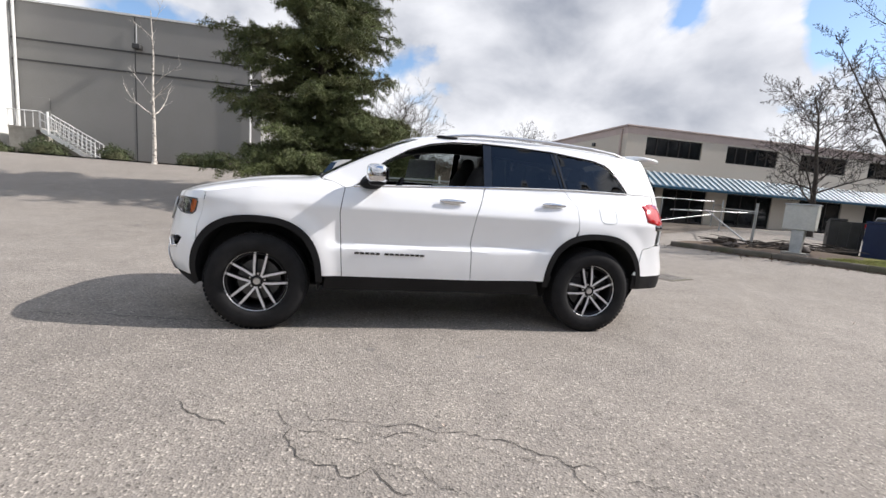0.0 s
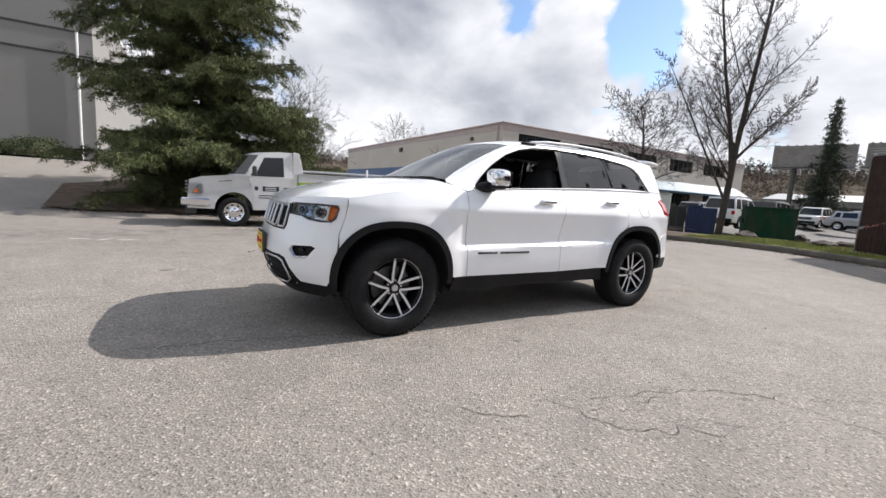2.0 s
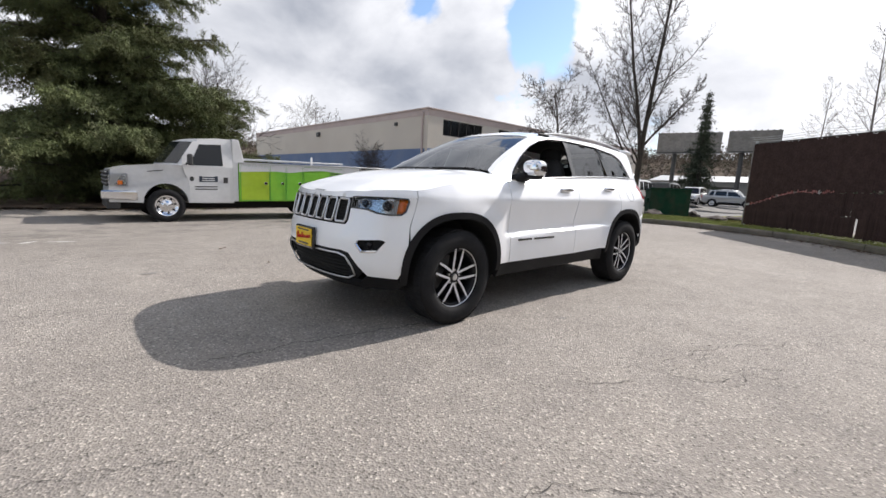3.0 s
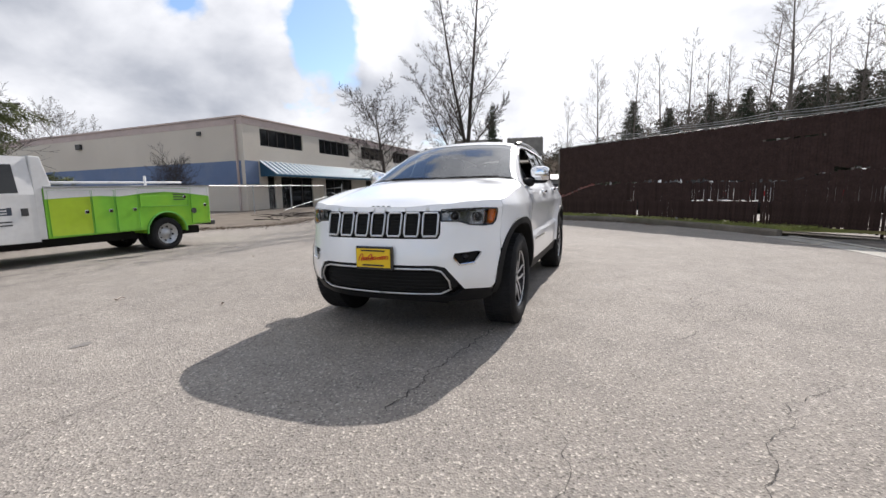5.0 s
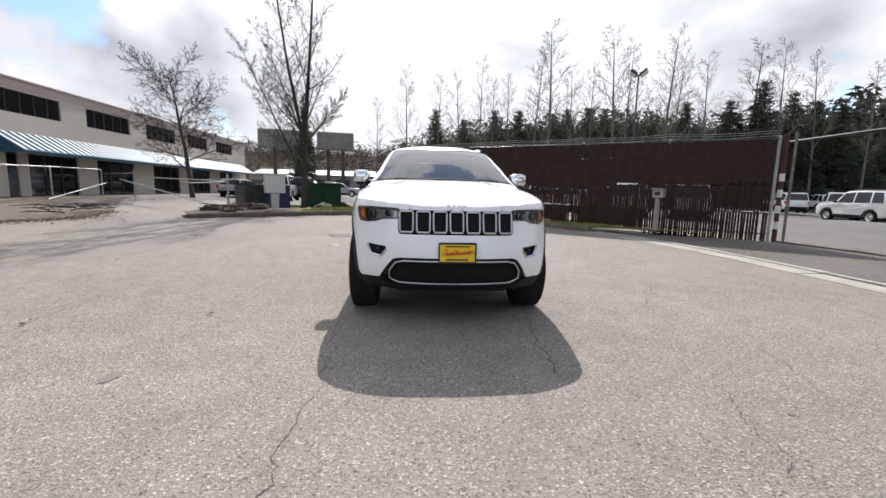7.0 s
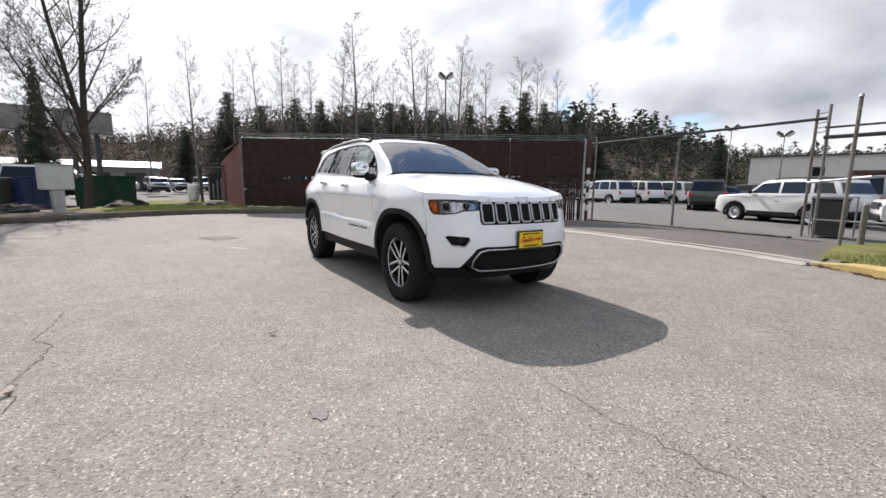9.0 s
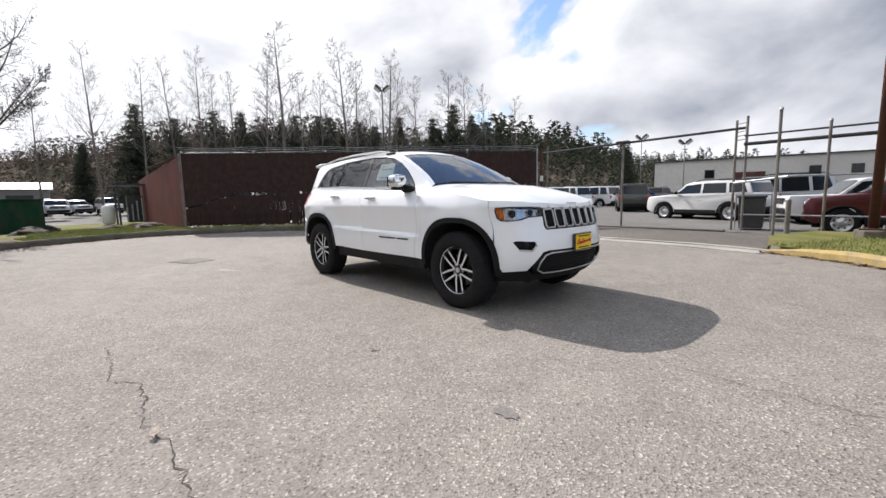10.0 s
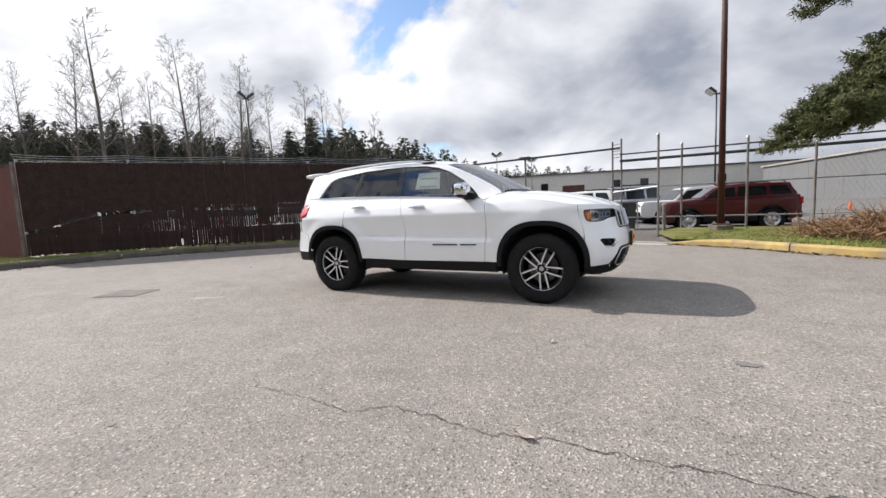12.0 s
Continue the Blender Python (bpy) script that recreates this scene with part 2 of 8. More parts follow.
WHITE = mat("white_paint_trim", (0.72, 0.72, 0.7), 0.6, var=0.06, fine=20)
GREEN_BIN = mat("green_steel_bin", (0.012, 0.05, 0.03), 0.8, spec=0.15, var=0.15, scale=3, fine=30, tint=(0.05, 0.05, 0.035), tint_amount=0.5, tint_scale=2)
BLUE_BIN = mat("blue_plastic", (0.012, 0.028, 0.09), 0.5, var=0.1)
BARK = mat("bark_grey_brown", (0.05, 0.04, 0.033), 0.95, var=0.25, scale=4, fine=30, bump=0.6)
BARK_PALE = mat("bark_pale", (0.1, 0.088, 0.076), 0.9, var=0.25, scale=3, fine=25)
BARK_POPLAR = mat("bark_poplar", (0.14, 0.12, 0.102), 0.9, var=0.25, scale=3, fine=25)
BIRCH = mat("birch_bark", (0.6, 0.56, 0.5), 0.85, var=0.2, scale=5, fine=20, tint=(0.1, 0.08, 0.07), tint_amount=0.95, tint_scale=7)
POST_GREY = mat("weathered_pipe", (0.2, 0.19, 0.175), 0.6, 0.35, var=0.25, scale=4, fine=40, tint=(0.13, 0.075, 0.05), tint_amount=0.6, tint_scale=3)
NEEDLE = mat("spruce_needles", (0.098, 0.116, 0.046), 0.75, var=0.45, scale=1.2, fine=9, tint=(0.105, 0.1, 0.045), tint_amount=0.7, tint_scale=0.9, spec=0.3)
FIR_FAR = mat("fir_far", (0.062, 0.072, 0.05), 0.9, var=0.3, scale=0.3, fine=1.5, tint=(0.055, 0.06, 0.03), tint_scale=0.1, tint_amount=0.7, spec=0.1)
SCRUB = mat("winter_scrub", (0.15, 0.122, 0.1), 0.95, var=0.35, scale=0.2, fine=1.2, tint=(0.085, 0.08, 0.055), tint_scale=0.06, tint_amount=0.7, spec=0.0)
HEDGE = mat("hedge_leaves", (0.05, 0.065, 0.025), 0.8, var=0.35, scale=3, fine=18, tint=(0.09, 0.08, 0.035), tint_amount=0.6)
DRYBRUSH = mat("dry_brush", (0.24, 0.14, 0.075), 0.9, var=0.3, scale=4, fine=25, tint=(0.16, 0.09, 0.05), tint_amount=0.7)
ROCK = mat("rock_brown", (0.055, 0.042, 0.034), 0.9, var=0.3, scale=4, fine=20, bump=0.7)
LITTER = mat("leaf_litter", (0.1, 0.07, 0.05), 0.9, var=0.3, fine=80, spec=0.1)
LEAF = mat("dead_leaf", (0.5, 0.42, 0.36), 0.85, var=0.3, fine=80)


# ---- mesh helpers ----
def obj(name, verts, faces, material=None, parent=None, label="", smooth=False):
    me = bpy.data.meshes.new(name)
    me.from_pydata([tuple(v) for v in verts], [], [tuple(f) for f in faces])
    if material:
        me.materials.append(material)
    if smooth:
        me.shade_smooth()
    ob = new(name, me)
    if parent:
        ob.parent = parent
    if label:
        ob["label"] = label
    return ob


def part(name, bm, material, parent=None, label="", smooth=False, angle=None):
    me = bpy.data.meshes.new(name)
    bm.to_mesh(me)
    bm.free()
    if isinstance(material, (list, tuple)):
        for q in material:
            me.materials.append(q)
    else:
        me.materials.append(material)
    if smooth:
        me.shade_smooth()
    if angle:
        me.shade_smooth()
        me.set_sharp_from_angle(angle=radians(angle))
    ob = new(name, me)
    if parent:
        ob.parent = parent
    if label:
        ob["label"] = label
    return ob


def thing(name, label, category, place=None, group="", kind=""):
    ob = new(name)
    ob.empty_display_size = 0.2
    if place is not None:
        ob.matrix_world = place
    return tagged(ob, label, category, group, kind)


def box_bm(lo, hi, bevel=0.0, bm=None, segs=1):
    bm = bm or bmesh.new()
    c = [(a + b) / 2 for a, b in zip(lo, hi)]
    s = [max(1e-4, b - a) for a, b in zip(lo, hi)]
    r = bmesh.ops.create_cube(bm, size=1.0, matrix=Matrix.Translation(c) @ Matrix.Diagonal((*s, 1)))
    if bevel > 0:
        es = list({e for v in r["verts"] for e in v.link_edges})
        bmesh.ops.bevel(bm, geom=es, offset=bevel, segments=segs, affect="EDGES", profile=0.5)
    return bm


def tube_bm(a, b, r0, r1=None, n=10, bm=None, caps=True):
    """A round bar from a to b."""
    bm = bm or bmesh.new()
    a, b = Vector(a), Vector(b)
    r1 = r0 if r1 is None else r1
    q = (b - a).to_track_quat("Z", "Y").to_matrix().to_4x4()
    m = Matrix.Translation((a + b) / 2) @ q
    bmesh.ops.create_cone(bm, cap_ends=caps, segments=n, radius1=r0, radius2=r1, depth=(b - a).length, matrix=m)
    return bm


def lathe_bm(profile, n=32, bm=None):
    """Turns (radius, y) points round the y axis; closed along the profile."""
    bm = bm or bmesh.new()
    rings = []
    for k in range(n):
        a = 2 * math.pi * k / n
        rings.append([bm.verts.new((r * math.cos(a), y, r * math.sin(a))) for r, y in profile])
    for k in range(n):
        A, B = rings[k], rings[(k + 1) % n]
        for i in range(len(profile) - 1):
            bm.faces.new((A[i], A[i + 1], B[i + 1], B[i]))
    return bm


def prism_bm(outline, axis, lo, hi, bm=None, bevel=0.0):
    """Extrudes a 2-D outline along an axis: 'y' outline is (x, z), 'x' is (y, z), 'z' is (x, y)."""
    bm = bm or bmesh.new()
    put = {"y": lambda p, d: (p[0], d, p[1]), "x": lambda p, d: (d, p[0], p[1]), "z": lambda p, d: (p[0], p[1], d)}[axis]
    A = [bm.verts.new(put(p, lo)) for p in outline]
    B = [bm.verts.new(put(p, hi)) for p in outline]
    fs = [bm.faces.new(A), bm.faces.new(B[::-1])]
    n = len(outline)
    for i in range(n):
        fs.append(bm.faces.new((A[i], B[i], B[(i + 1) % n], A[(i + 1) % n])))
    bmesh.ops.recalc_face_normals(bm, faces=fs)
    if bevel > 0:
        bmesh.ops.bevel(bm, geom=list({e for f in fs for e in f.edges}), offset=bevel, segments=2, affect="EDGES", profile=0.5)
    return bm


def smooth01(v):
    v = min(1.0, max(0.0, v))
    return v * v * (3 - 2 * v)


def lerp_table(table, x):
    """Smooth interpolation through (x, value) rows."""
    if x <= table[0][0]:
        return table[0][1]
    for i in range(len(table) - 1):
        x0, a = table[i]
        x1, b = table[i + 1]
        if x <= x1:
            t = (x - x0) / (x1 - x0)
            m0 = (b - table[i - 1][1]) / (x1 - table[i - 1][0]) if i > 0 else (b - a) / (x1 - x0)
            m1 = (table[i + 2][1] - a) / (table[i + 2][0] - x0) if i + 2 < len(table) else (b - a) / (x1 - x0)
            h = x1 - x0
            t2, t3 = t * t, t * t * t
            return (2 * t3 - 3 * t2 + 1) * a + (t3 - 2 * t2 + t) * h * m0 + (-2 * t3 + 3 * t2) * b + (t3 - t2) * h * m1
    return table[-1][1]


def inside(p, poly):
    x, y = p
    c = False
    for (x0, y0), (x1, y1) in zip(poly, poly[1:] + poly[:1]):
        if (y0 > y) != (y1 > y) and x < (x1 - x0) * (y - y0) / (y1 - y0) + x0:
            c = not c
    return c


def fillet_line(points, step):
    """Points along a smooth curve through the given ones."""
    P = [Vector((*p, 0)) if len(p) == 2 else Vector(p) for p in points]
    out = []
    for i in range(len(P) - 1):
        a, b = P[i], P[i + 1]
        pa, pb = P[max(0, i - 1)], P[min(len(P) - 1, i + 2)]
        n = max(1, int((b - a).length / step))
        for k in range(n):
            t = k / n
            out.append(0.5 * ((2 * a) + (-pa + b) * t + (2 * pa - 5 * a + 4 * b - pb) * t * t + (-pa + 3 * a - 3 * b + pb) * t ** 3))
    out.append(P[-1])
    return out


# ---- ground ----
def ground_z(x, y):
    """The lie of the land: nearly level, dipping to the drain lane, a ramp up to the warehouse."""
    z = -0.1 * smooth01((y - 1.5) / 7.5)
    z += 0.08 * smooth01((x - 5) / 7) - 0.3 * smooth01((x - 14.5) / 6) * smooth01((12.5 - y) / 4) + 0.12 * smooth01((x - 12) / 8) * smooth01((y - 8.5) / 4)
    z += 0.2 * smooth01((y - 10) / 8) * smooth01((x - 1) / 6)
    z += 1.7 * smooth01((y - 10.5) / 17) * smooth01((1.5 - x) / 7)
    return z


KERB_EAST = [(p.x, p.y) for p in fillet_line([(9.9, 8.1), (10.5, 6.8), (11.0, 5.4), (11.5, 3.4), (11.55, 1.1), (10.8, -1.3), (9.6, -2.8), (8.1, -4.2), (6.6, -5.2)], 0.5)]
GUTTER = [(p.x, p.y) for p in fillet_line([(6.6, -5.2), (5.1, -5.7), (3.0, -5.98), (0.2, -6.0), (-1.6, -5.85), (-2.85, -5.5)], 0.5)]
KERB_YELLOW = [(p.x, p.y) for p in fillet_line([(-2.85, -5.5), (-4.0, -4.85), (-5.15, -3.75), (-6.6, -2.75), (-9.5, -1.7)], 0.5)]
FENCE_A, FENCE_B = (13.2, 0.38), (4.75, -9.35)
R_EAST = KERB_EAST + [(6.3, -6.4), (5.55, -8.3), (4.85, -9.25), (13.3, 0.2), (31.0, -0.3), (31.0, 4.2), (24.5, 5.0), (22.0, 8.2), (15.0, 9.3), (11.2, 8.9)]
R_YELLOW = KERB_YELLOW + [(-12.5, -5.5), (-9.5, -9.4), (-3.1, -9.3), (-2.5, -7.8)]
R_APRON = GUTTER + [(-2.5, -7.8), (-3.1, -9.3), (-1.2, -9.55), (0.8, -9.7), (2.8, -9.75), (4.85, -9.25), (5.55, -8.3), (6.3, -6.4)]
R_MULCH = [(9.9, 8.1), (10.35, 7.1), (10.75, 6.1), (11.15, 4.85), (13.4, 4.8), (15.6, 6.2), (18.0, 7.0), (21.5, 8.0), (15.0, 9.3), (11.2, 8.9)]
R_BED = [(-6.7, 12.7), (-5.6, 12.1), (-3.0, 11.9), (0.4, 12.3), (3.2, 13.2), (4.0, 19.5), (-4.0, 21.0), (-7.2, 17.5)]
R_DIRT = [(5.2, 13.6), (6.8, 12.2), (9.0, 11.0), (12.4, 12.2), (20.0, 16.4), (24.4, 18.0), (23.5, 20.2), (16.0, 21.4), (15.8, 30.0), (6.0, 30.0), (4.6, 18.0)]
R_WALLBED = [(-24.0, 26.6), (-14.0, 26.6), (-7.4, 27.2), (-7.4, 29.6), (-24.0, 29.6)]
RAISED = {"east": 0.13, "mulch": 0.13, "yellow": 0.13, "bed": 0.05, "dirt": 0.01, "wallbed": 0.08}


def build_ground():
    from mathutils.geometry import delaunay_2d_cdt
    regions = {"apron": R_APRON, "mulch": R_MULCH, "east": R_EAST, "yellow": R_YELLOW, "bed": R_BED, "dirt": R_DIRT, "wallbed": R_WALLBED}
    pts, edges = [], []
    for poly in regions.values():
        s = len(pts)
        pts += poly
        edges += [(s + i, s + (i + 1) % len(poly)) for i in range(len(poly))]
    for i in range(-30, 46):
        for j in range(-30, 42):
            pts.append((i * 1.0 + 0.013 * ((i * 7 + j * 3) % 5), j * 1.0 + 0.011 * ((i * 3 + j * 5) % 7)))
    for r in (60, 90, 150, 300, 700, 1800, 4000):
        for k in range(40):
            a = 2 * math.pi * k / 40
            pts.append((5 + r * math.cos(a), 5 + r * math.sin(a)))
    V, _, F, *_ = delaunay_2d_cdt([Vector(p) for p in pts], edges, [], 0, 1e-4)
    mats = {"lot": ASPHALT, "apron": ASPHALT_DARK, "mulch": SOIL, "far": FIELD, "yard": ASPHALT_FAR, "east": GRASS, "yellow": GRASS, "bed": SOIL, "dirt": GRAVEL, "wallbed": SOIL}
    groups = {}
    for f in F:
        c = sum((V[i] for i in f), Vector((0, 0))) / 3
        g = next((n for n, poly in regions.items() if inside(c, poly)), None)
        if g is None:
            far = (c - Vector((5, 5))).length
            g = "lot" if far < 34 and c.y > -9.6 and not (c.x > 23 and c.y < 18) else "yard" if far < 150 else "far"
        groups.setdefault(g, []).append(f)
    names = {"mulch": ("mulch_bed", "dark brown mulch with fallen sticks on a verge"), "apron": ("gate_apron", "darker grey asphalt apron before a gateway"), "lot": ("parking_lot", "worn light grey asphalt parking lot with fine cracks"), "yard": ("yard_asphalt", "pale asphalt of the yards beyond the fence"),
             "far": ("ground", "open ground out to the horizon"), "east": ("grass_verge", "mossy grass verge behind a kerb"), "yellow": ("grass_island", "grassy island behind a yellow kerb"),
             "bed": ("planting_bed", "bare brown soil under a spruce"), "dirt": ("dirt_strip", "muddy gravel strip beside the road"), "wallbed": ("wall_bed", "dark soil bed along a warehouse wall")}
    for g, fs in groups.items():
        up = RAISED.get(g, 0.0)
        ids, vs = {}, []
        out = []
        for f in fs:
            t = []
            for i in f:
                if i not in ids:
                    ids[i] = len(vs)
                    x, y = V[i]
                    far = math.hypot(x - 5, y - 5)
                    z = ground_z(x, y) * (1 if far < 70 else max(0, 1 - (far - 70) / 60)) + up
                    vs.append((x, y, z))
                t.append(ids[i])
            out.append(t)
        ob = obj(names[g][0], vs, out, mats[g], smooth=True)
        tagged(ob, names[g][1], "ground", kind="structure")


build_ground()


def ground_base():
    """The road bed under the pavings, a little lower than they are."""
    n, r = 90, 36.0
    vs = [(-r + 2 * r * i / n, -r + 2 * r * j / n, ground_z(-r + 2 * r * i / n, -r + 2 * r * j / n) - 0.03) for j in range(n + 1) for i in range(n + 1)]
    fs = [(j * (n + 1) + i, j * (n + 1) + i + 1, (j + 1) * (n + 1) + i + 1, (j + 1) * (n + 1) + i) for j in range(n) for i in range(n)]
    tagged(obj("road_bed", vs, fs, ASPHALT, smooth=True), "grey asphalt bed between the pavings", "ground", kind="structure")


ground_base()


def ribbon(name, line, width, height, material, label, top=0.0, kind="structure", category="kerb", ramp=0.0):
    """A kerb: a low solid bar with a worn, rounded top that follows the line; one stone a metre or so."""
    P = [Vector((x, y, 0)) for x, y in line]
    root = thing(name, label, category, kind=kind)
    stones = max(1, round(sum((b - a).length for a, b in zip(P, P[1:])) / 2.4))
    per = max(1, (len(P) - 1) // stones)
    i = 0
    while i < len(P) - 1:
        seg = P[i:min(len(P), i + per + 1)]
        if len(P) - 1 - (i + per) < per / 2:
            seg = P[i:]
        vs, fs = [], []
        for k, p in enumerate(seg):
            a, b = seg[max(0, k - 1)], seg[min(len(seg) - 1, k + 1)]
            d = (b - a).normalized()
            n = Vector((-d.y, d.x, 0))
            q = p + d * (0.011 if k == 0 else -0.011 if k == len(seg) - 1 else 0)
            g = ground_z(p.x, p.y)
            for off, z in ((-0.5, -0.05), (-0.5, height * 0.75), (-0.36, height), (0.4, height), (0.5, height * 0.85), (0.5, -0.05)):
                w = q + n * off * width
                low = min(1.0, 0.3 + (p - P[0]).length / ramp) if ramp and z > 0 else 1.0
                vs.append((w.x, w.y, g + z * low + top + random.uniform(-0.006, 0.006)))
        for k in range(len(seg) - 1):
            for j in range(5):
                fs.append((k * 6 + j, k * 6 + 6 + j, k * 6 + 7 + j, k * 6 + 1 + j))
        e = (len(seg) - 1) * 6
        fs += [(0, 1, 2, 3, 4, 5), (e + 5, e + 4, e + 3, e + 2, e + 1, e)]
        obj("kerb_stone", vs, fs, material, root)
        i += len(seg) - 1
    return root


ribbon("kerb_east", KERB_EAST, 0.16, 0.16, KERB_OLD, "stained old concrete kerb along the verge")
ribbon("kerb_yellow", KERB_YELLOW, 0.17, 0.16, YELLOW, "yellow painted concrete kerb, scuffed", ramp=1.2)
ribbon("gutter", [(x, y + 0.12) for x, y in GUTTER], 0.42, 0.012, CONCRETE, "flat concrete gutter strip across the gateway")
ribbon("gutter_lip", [(x, y - 0.2) for x, y in GUTTER], 0.13, 0.03, CONCRETE, "low concrete lip beside the gutter")
ribbon("gate_threshold", [(4.6, -9.5), (2.8, -9.75), (0.8, -9.7), (-1.2, -9.55)], 0.22, 0.05, KERB_OLD, "low stained concrete threshold under the gate")


def crack(points, width, seed):
    """A jagged dark crack lying in the asphalt."""
    rnd = random.Random(seed)
    P = [Vector((*p, 0)) for p in points]
    line = []
    for a, b in zip(P, P[1:]):
        n = max(2, int((b - a).length / 0.034))
        d = (b - a).normalized()
        s = Vector((-d.y, d.x, 0))
        drift = 0
        for k in range(n):
            drift = drift * 0.75 + rnd.uniform(-0.024, 0.024)
            line.append(a.lerp(b, k / n) + s * drift)
    line.append(P[-1])
    vs, fs = [], []
    for k, p in enumerate(line):
        d = (line[min(len(line) - 1, k + 1)] - line[max(0, k - 1)]).normalized()
        s = Vector((-d.y, d.x, 0))
        w = 0.38 * width * rnd.uniform(0.35, 1.1) * (0.3 if k in (0, len(line) - 1) else 1)
        for q in (p - s * w, p + s * w):
            vs.append((q.x, q.y, ground_z(q.x, q.y) + 0.004))
        if k:
            fs.append((2 * k - 2, 2 * k - 1, 2 * k + 1, 2 * k))
    return vs, fs


CRACKS = thing("pavement_cracks", "thin dark jagged cracks in grey asphalt", "crack", kind="structure")


def lay_crack(wide, *points):
    obj("crack", *crack(list(points), wide, len(CRACKS.children)), CRACK, CRACKS)


# the web of cracks beside the car
lay_crack(0.008, (-1.6, -2.07), (-1.45, -2.21), (-1.27, -2.32))
lay_crack(0.008, (-1.12, -2.17), (-1.03, -2.23), (-0.96, -2.39), (-0.93, -2.54), (-0.85, -2.63), (-0.72, -2.71), (-0.6, -2.7), (-0.49, -2.82), (-0.41, -2.86))
lay_crack(0.007, (-0.96, -2.24), (-0.88, -2.26), (-0.74, -2.31), (-0.63, -2.33), (-0.46, -2.38), (-0.24, -2.46))
lay_crack(0.006, (-0.94, -2.37), (-0.84, -2.4), (-0.73, -2.45), (-0.6, -2.5))
lay_crack(0.006, (-0.63, -2.38), (-0.46, -2.44), (-0.35, -2.48), (-0.24, -2.54))
lay_crack(0.009, (-0.24, -2.46), (-0.1, -2.5), (0.01, -2.53), (0.11, -2.59), (0.18, -2.63), (0.24, -2.68), (0.31, -2.71), (0.33, -2.76), (0.41, -2.78), (0.48, -2.84))
lay_crack(0.008, (0.28, -2.77), (0.3, -2.83), (0.34, -2.89), (0.35, -2.95), (0.37, -3.11), (0.43, -3.24), (0.42, -3.34), (0.6, -3.6))
lay_crack(0.005, (-0.53, -2.64), (-0.39, -2.71), (-0.26, -2.85), (-0.2, -2.88))
lay_crack(0.005, (-0.15, -2.57), (-0.01, -2.6), (0.05, -2.67), (0.24, -2.74))
lay_crack(0.005, (0.48, -2.84), (0.8, -3.0), (1.3, -3.3), (2.4, -3.6))
# before the bonnet
lay_crack(0.013, (-1.69, -0.75), (-2.1, -0.68), (-2.54, -0.6), (-2.88, -0.6), (-3.21, -0.57))
lay_crack(0.006, (-2.13, -2.8), (-2.44, -2.51), (-3.04, -2.28), (-3.31, -2.14), (-3.7, -2.1))
lay_crack(0.005, (-3.11, -1.44), (-3.32, -1.5), (-3.57, -1.46), (-3.86, -1.32), (-4.04, -1.33), (-4.26, -1.17))
lay_crack(0.007, (-1.9, 1.0), (-2.78, 0.96), (-3.15, 0.95), (-3.74, 0.96), (-4.55, 0.98), (-5.2, 0.95))
# along the far flank
lay_crack(0.009, (-0.09, 3.55), (-0.22, 3.63), (-0.57, 3.64), (-0.86, 3.65), (-1.11, 3.64), (-1.24, 3.55), (-1.52, 3.53), (-1.74, 3.58), (-1.92, 3.57), (-2.11, 3.53), (-2.46, 3.53), (-2.84, 3.52), (-3.17, 3.51), (-4.4, 3.6))
lay_crack(0.006, (0.73, 4.44), (0.69, 4.24), (0.65, 3.97), (0.6, 3.64))
lay_crack(0.004, (0.4, 2.3), (1.6, 2.7), (3.2, 2.4))
lay_crack(0.004, (4.3, -1.2), (3.4, -2.2), (3.0, -3.4))


def flat_patch(name, cx, cy, rx, ry, material, label, turn=0.0, seed=1, category="stain", ragged=0.25, up=0.004):
    rnd = random.Random(seed)
    vs, n = [(cx, cy, ground_z(cx, cy) + up)], 22
    for k in range(n):
        a = 2 * math.pi * k / n
        r = 1 + rnd.uniform(-ragged, ragged)
        x, y = rx * r * math.cos(a), ry * r * math.sin(a)
        X, Y = cx + x * math.cos(turn) - y * math.sin(turn), cy + x * math.sin(turn) + y * math.cos(turn)
        vs.append((X, Y, ground_z(X, Y) + up))
    return tagged(obj(name, vs, [(0, 1 + k, 1 + (k + 1) % n) for k in range(n)], material), label, category, kind="structure")


STAIN = mat("oil_stain", (0.185, 0.17, 0.157), 0.8, var=0.25, fine=50)
for k, (x, y, a, b) in enumerate([(-3.12, 2.2, 0.075, 0.045), (-0.55, -1.35, 0.04, 0.03), (0.25, -1.5, 0.035, 0.025), (2.77, 3.2, 0.03, 0.02), (0.16, 4.3, 0.028, 0.02), (0.32, -2.38, 0.015, 0.012), (0.75, -2.19, 0.015, 0.011), (-3.73, -1.66, 0.02, 0.015)]):
    flat_patch("oil_stain", x, y, a, b, STAIN, "small dark oil stain on asphalt", seed=k + 3)
flat_patch("paint_mark", -4.57, 5.61, 0.16, 0.03, WHITE_LINE, "worn white survey paint mark on asphalt", -0.3, 5)
flat_patch("paint_mark", -4.2, 5.53, 0.14, 0.03, WHITE_LINE, "worn white survey paint mark on asphalt", 0.9, 6)
flat_patch("paint_mark", -3.83, 5.45, 0.2, 0.03, WHITE_LINE, "worn white survey paint mark on asphalt", -0.2, 7)
flat_patch("paint_mark", 3.0, 1.85, 0.24, 0.06, CONCRETE, "pale worn paint patch on asphalt", 0.5, 8)


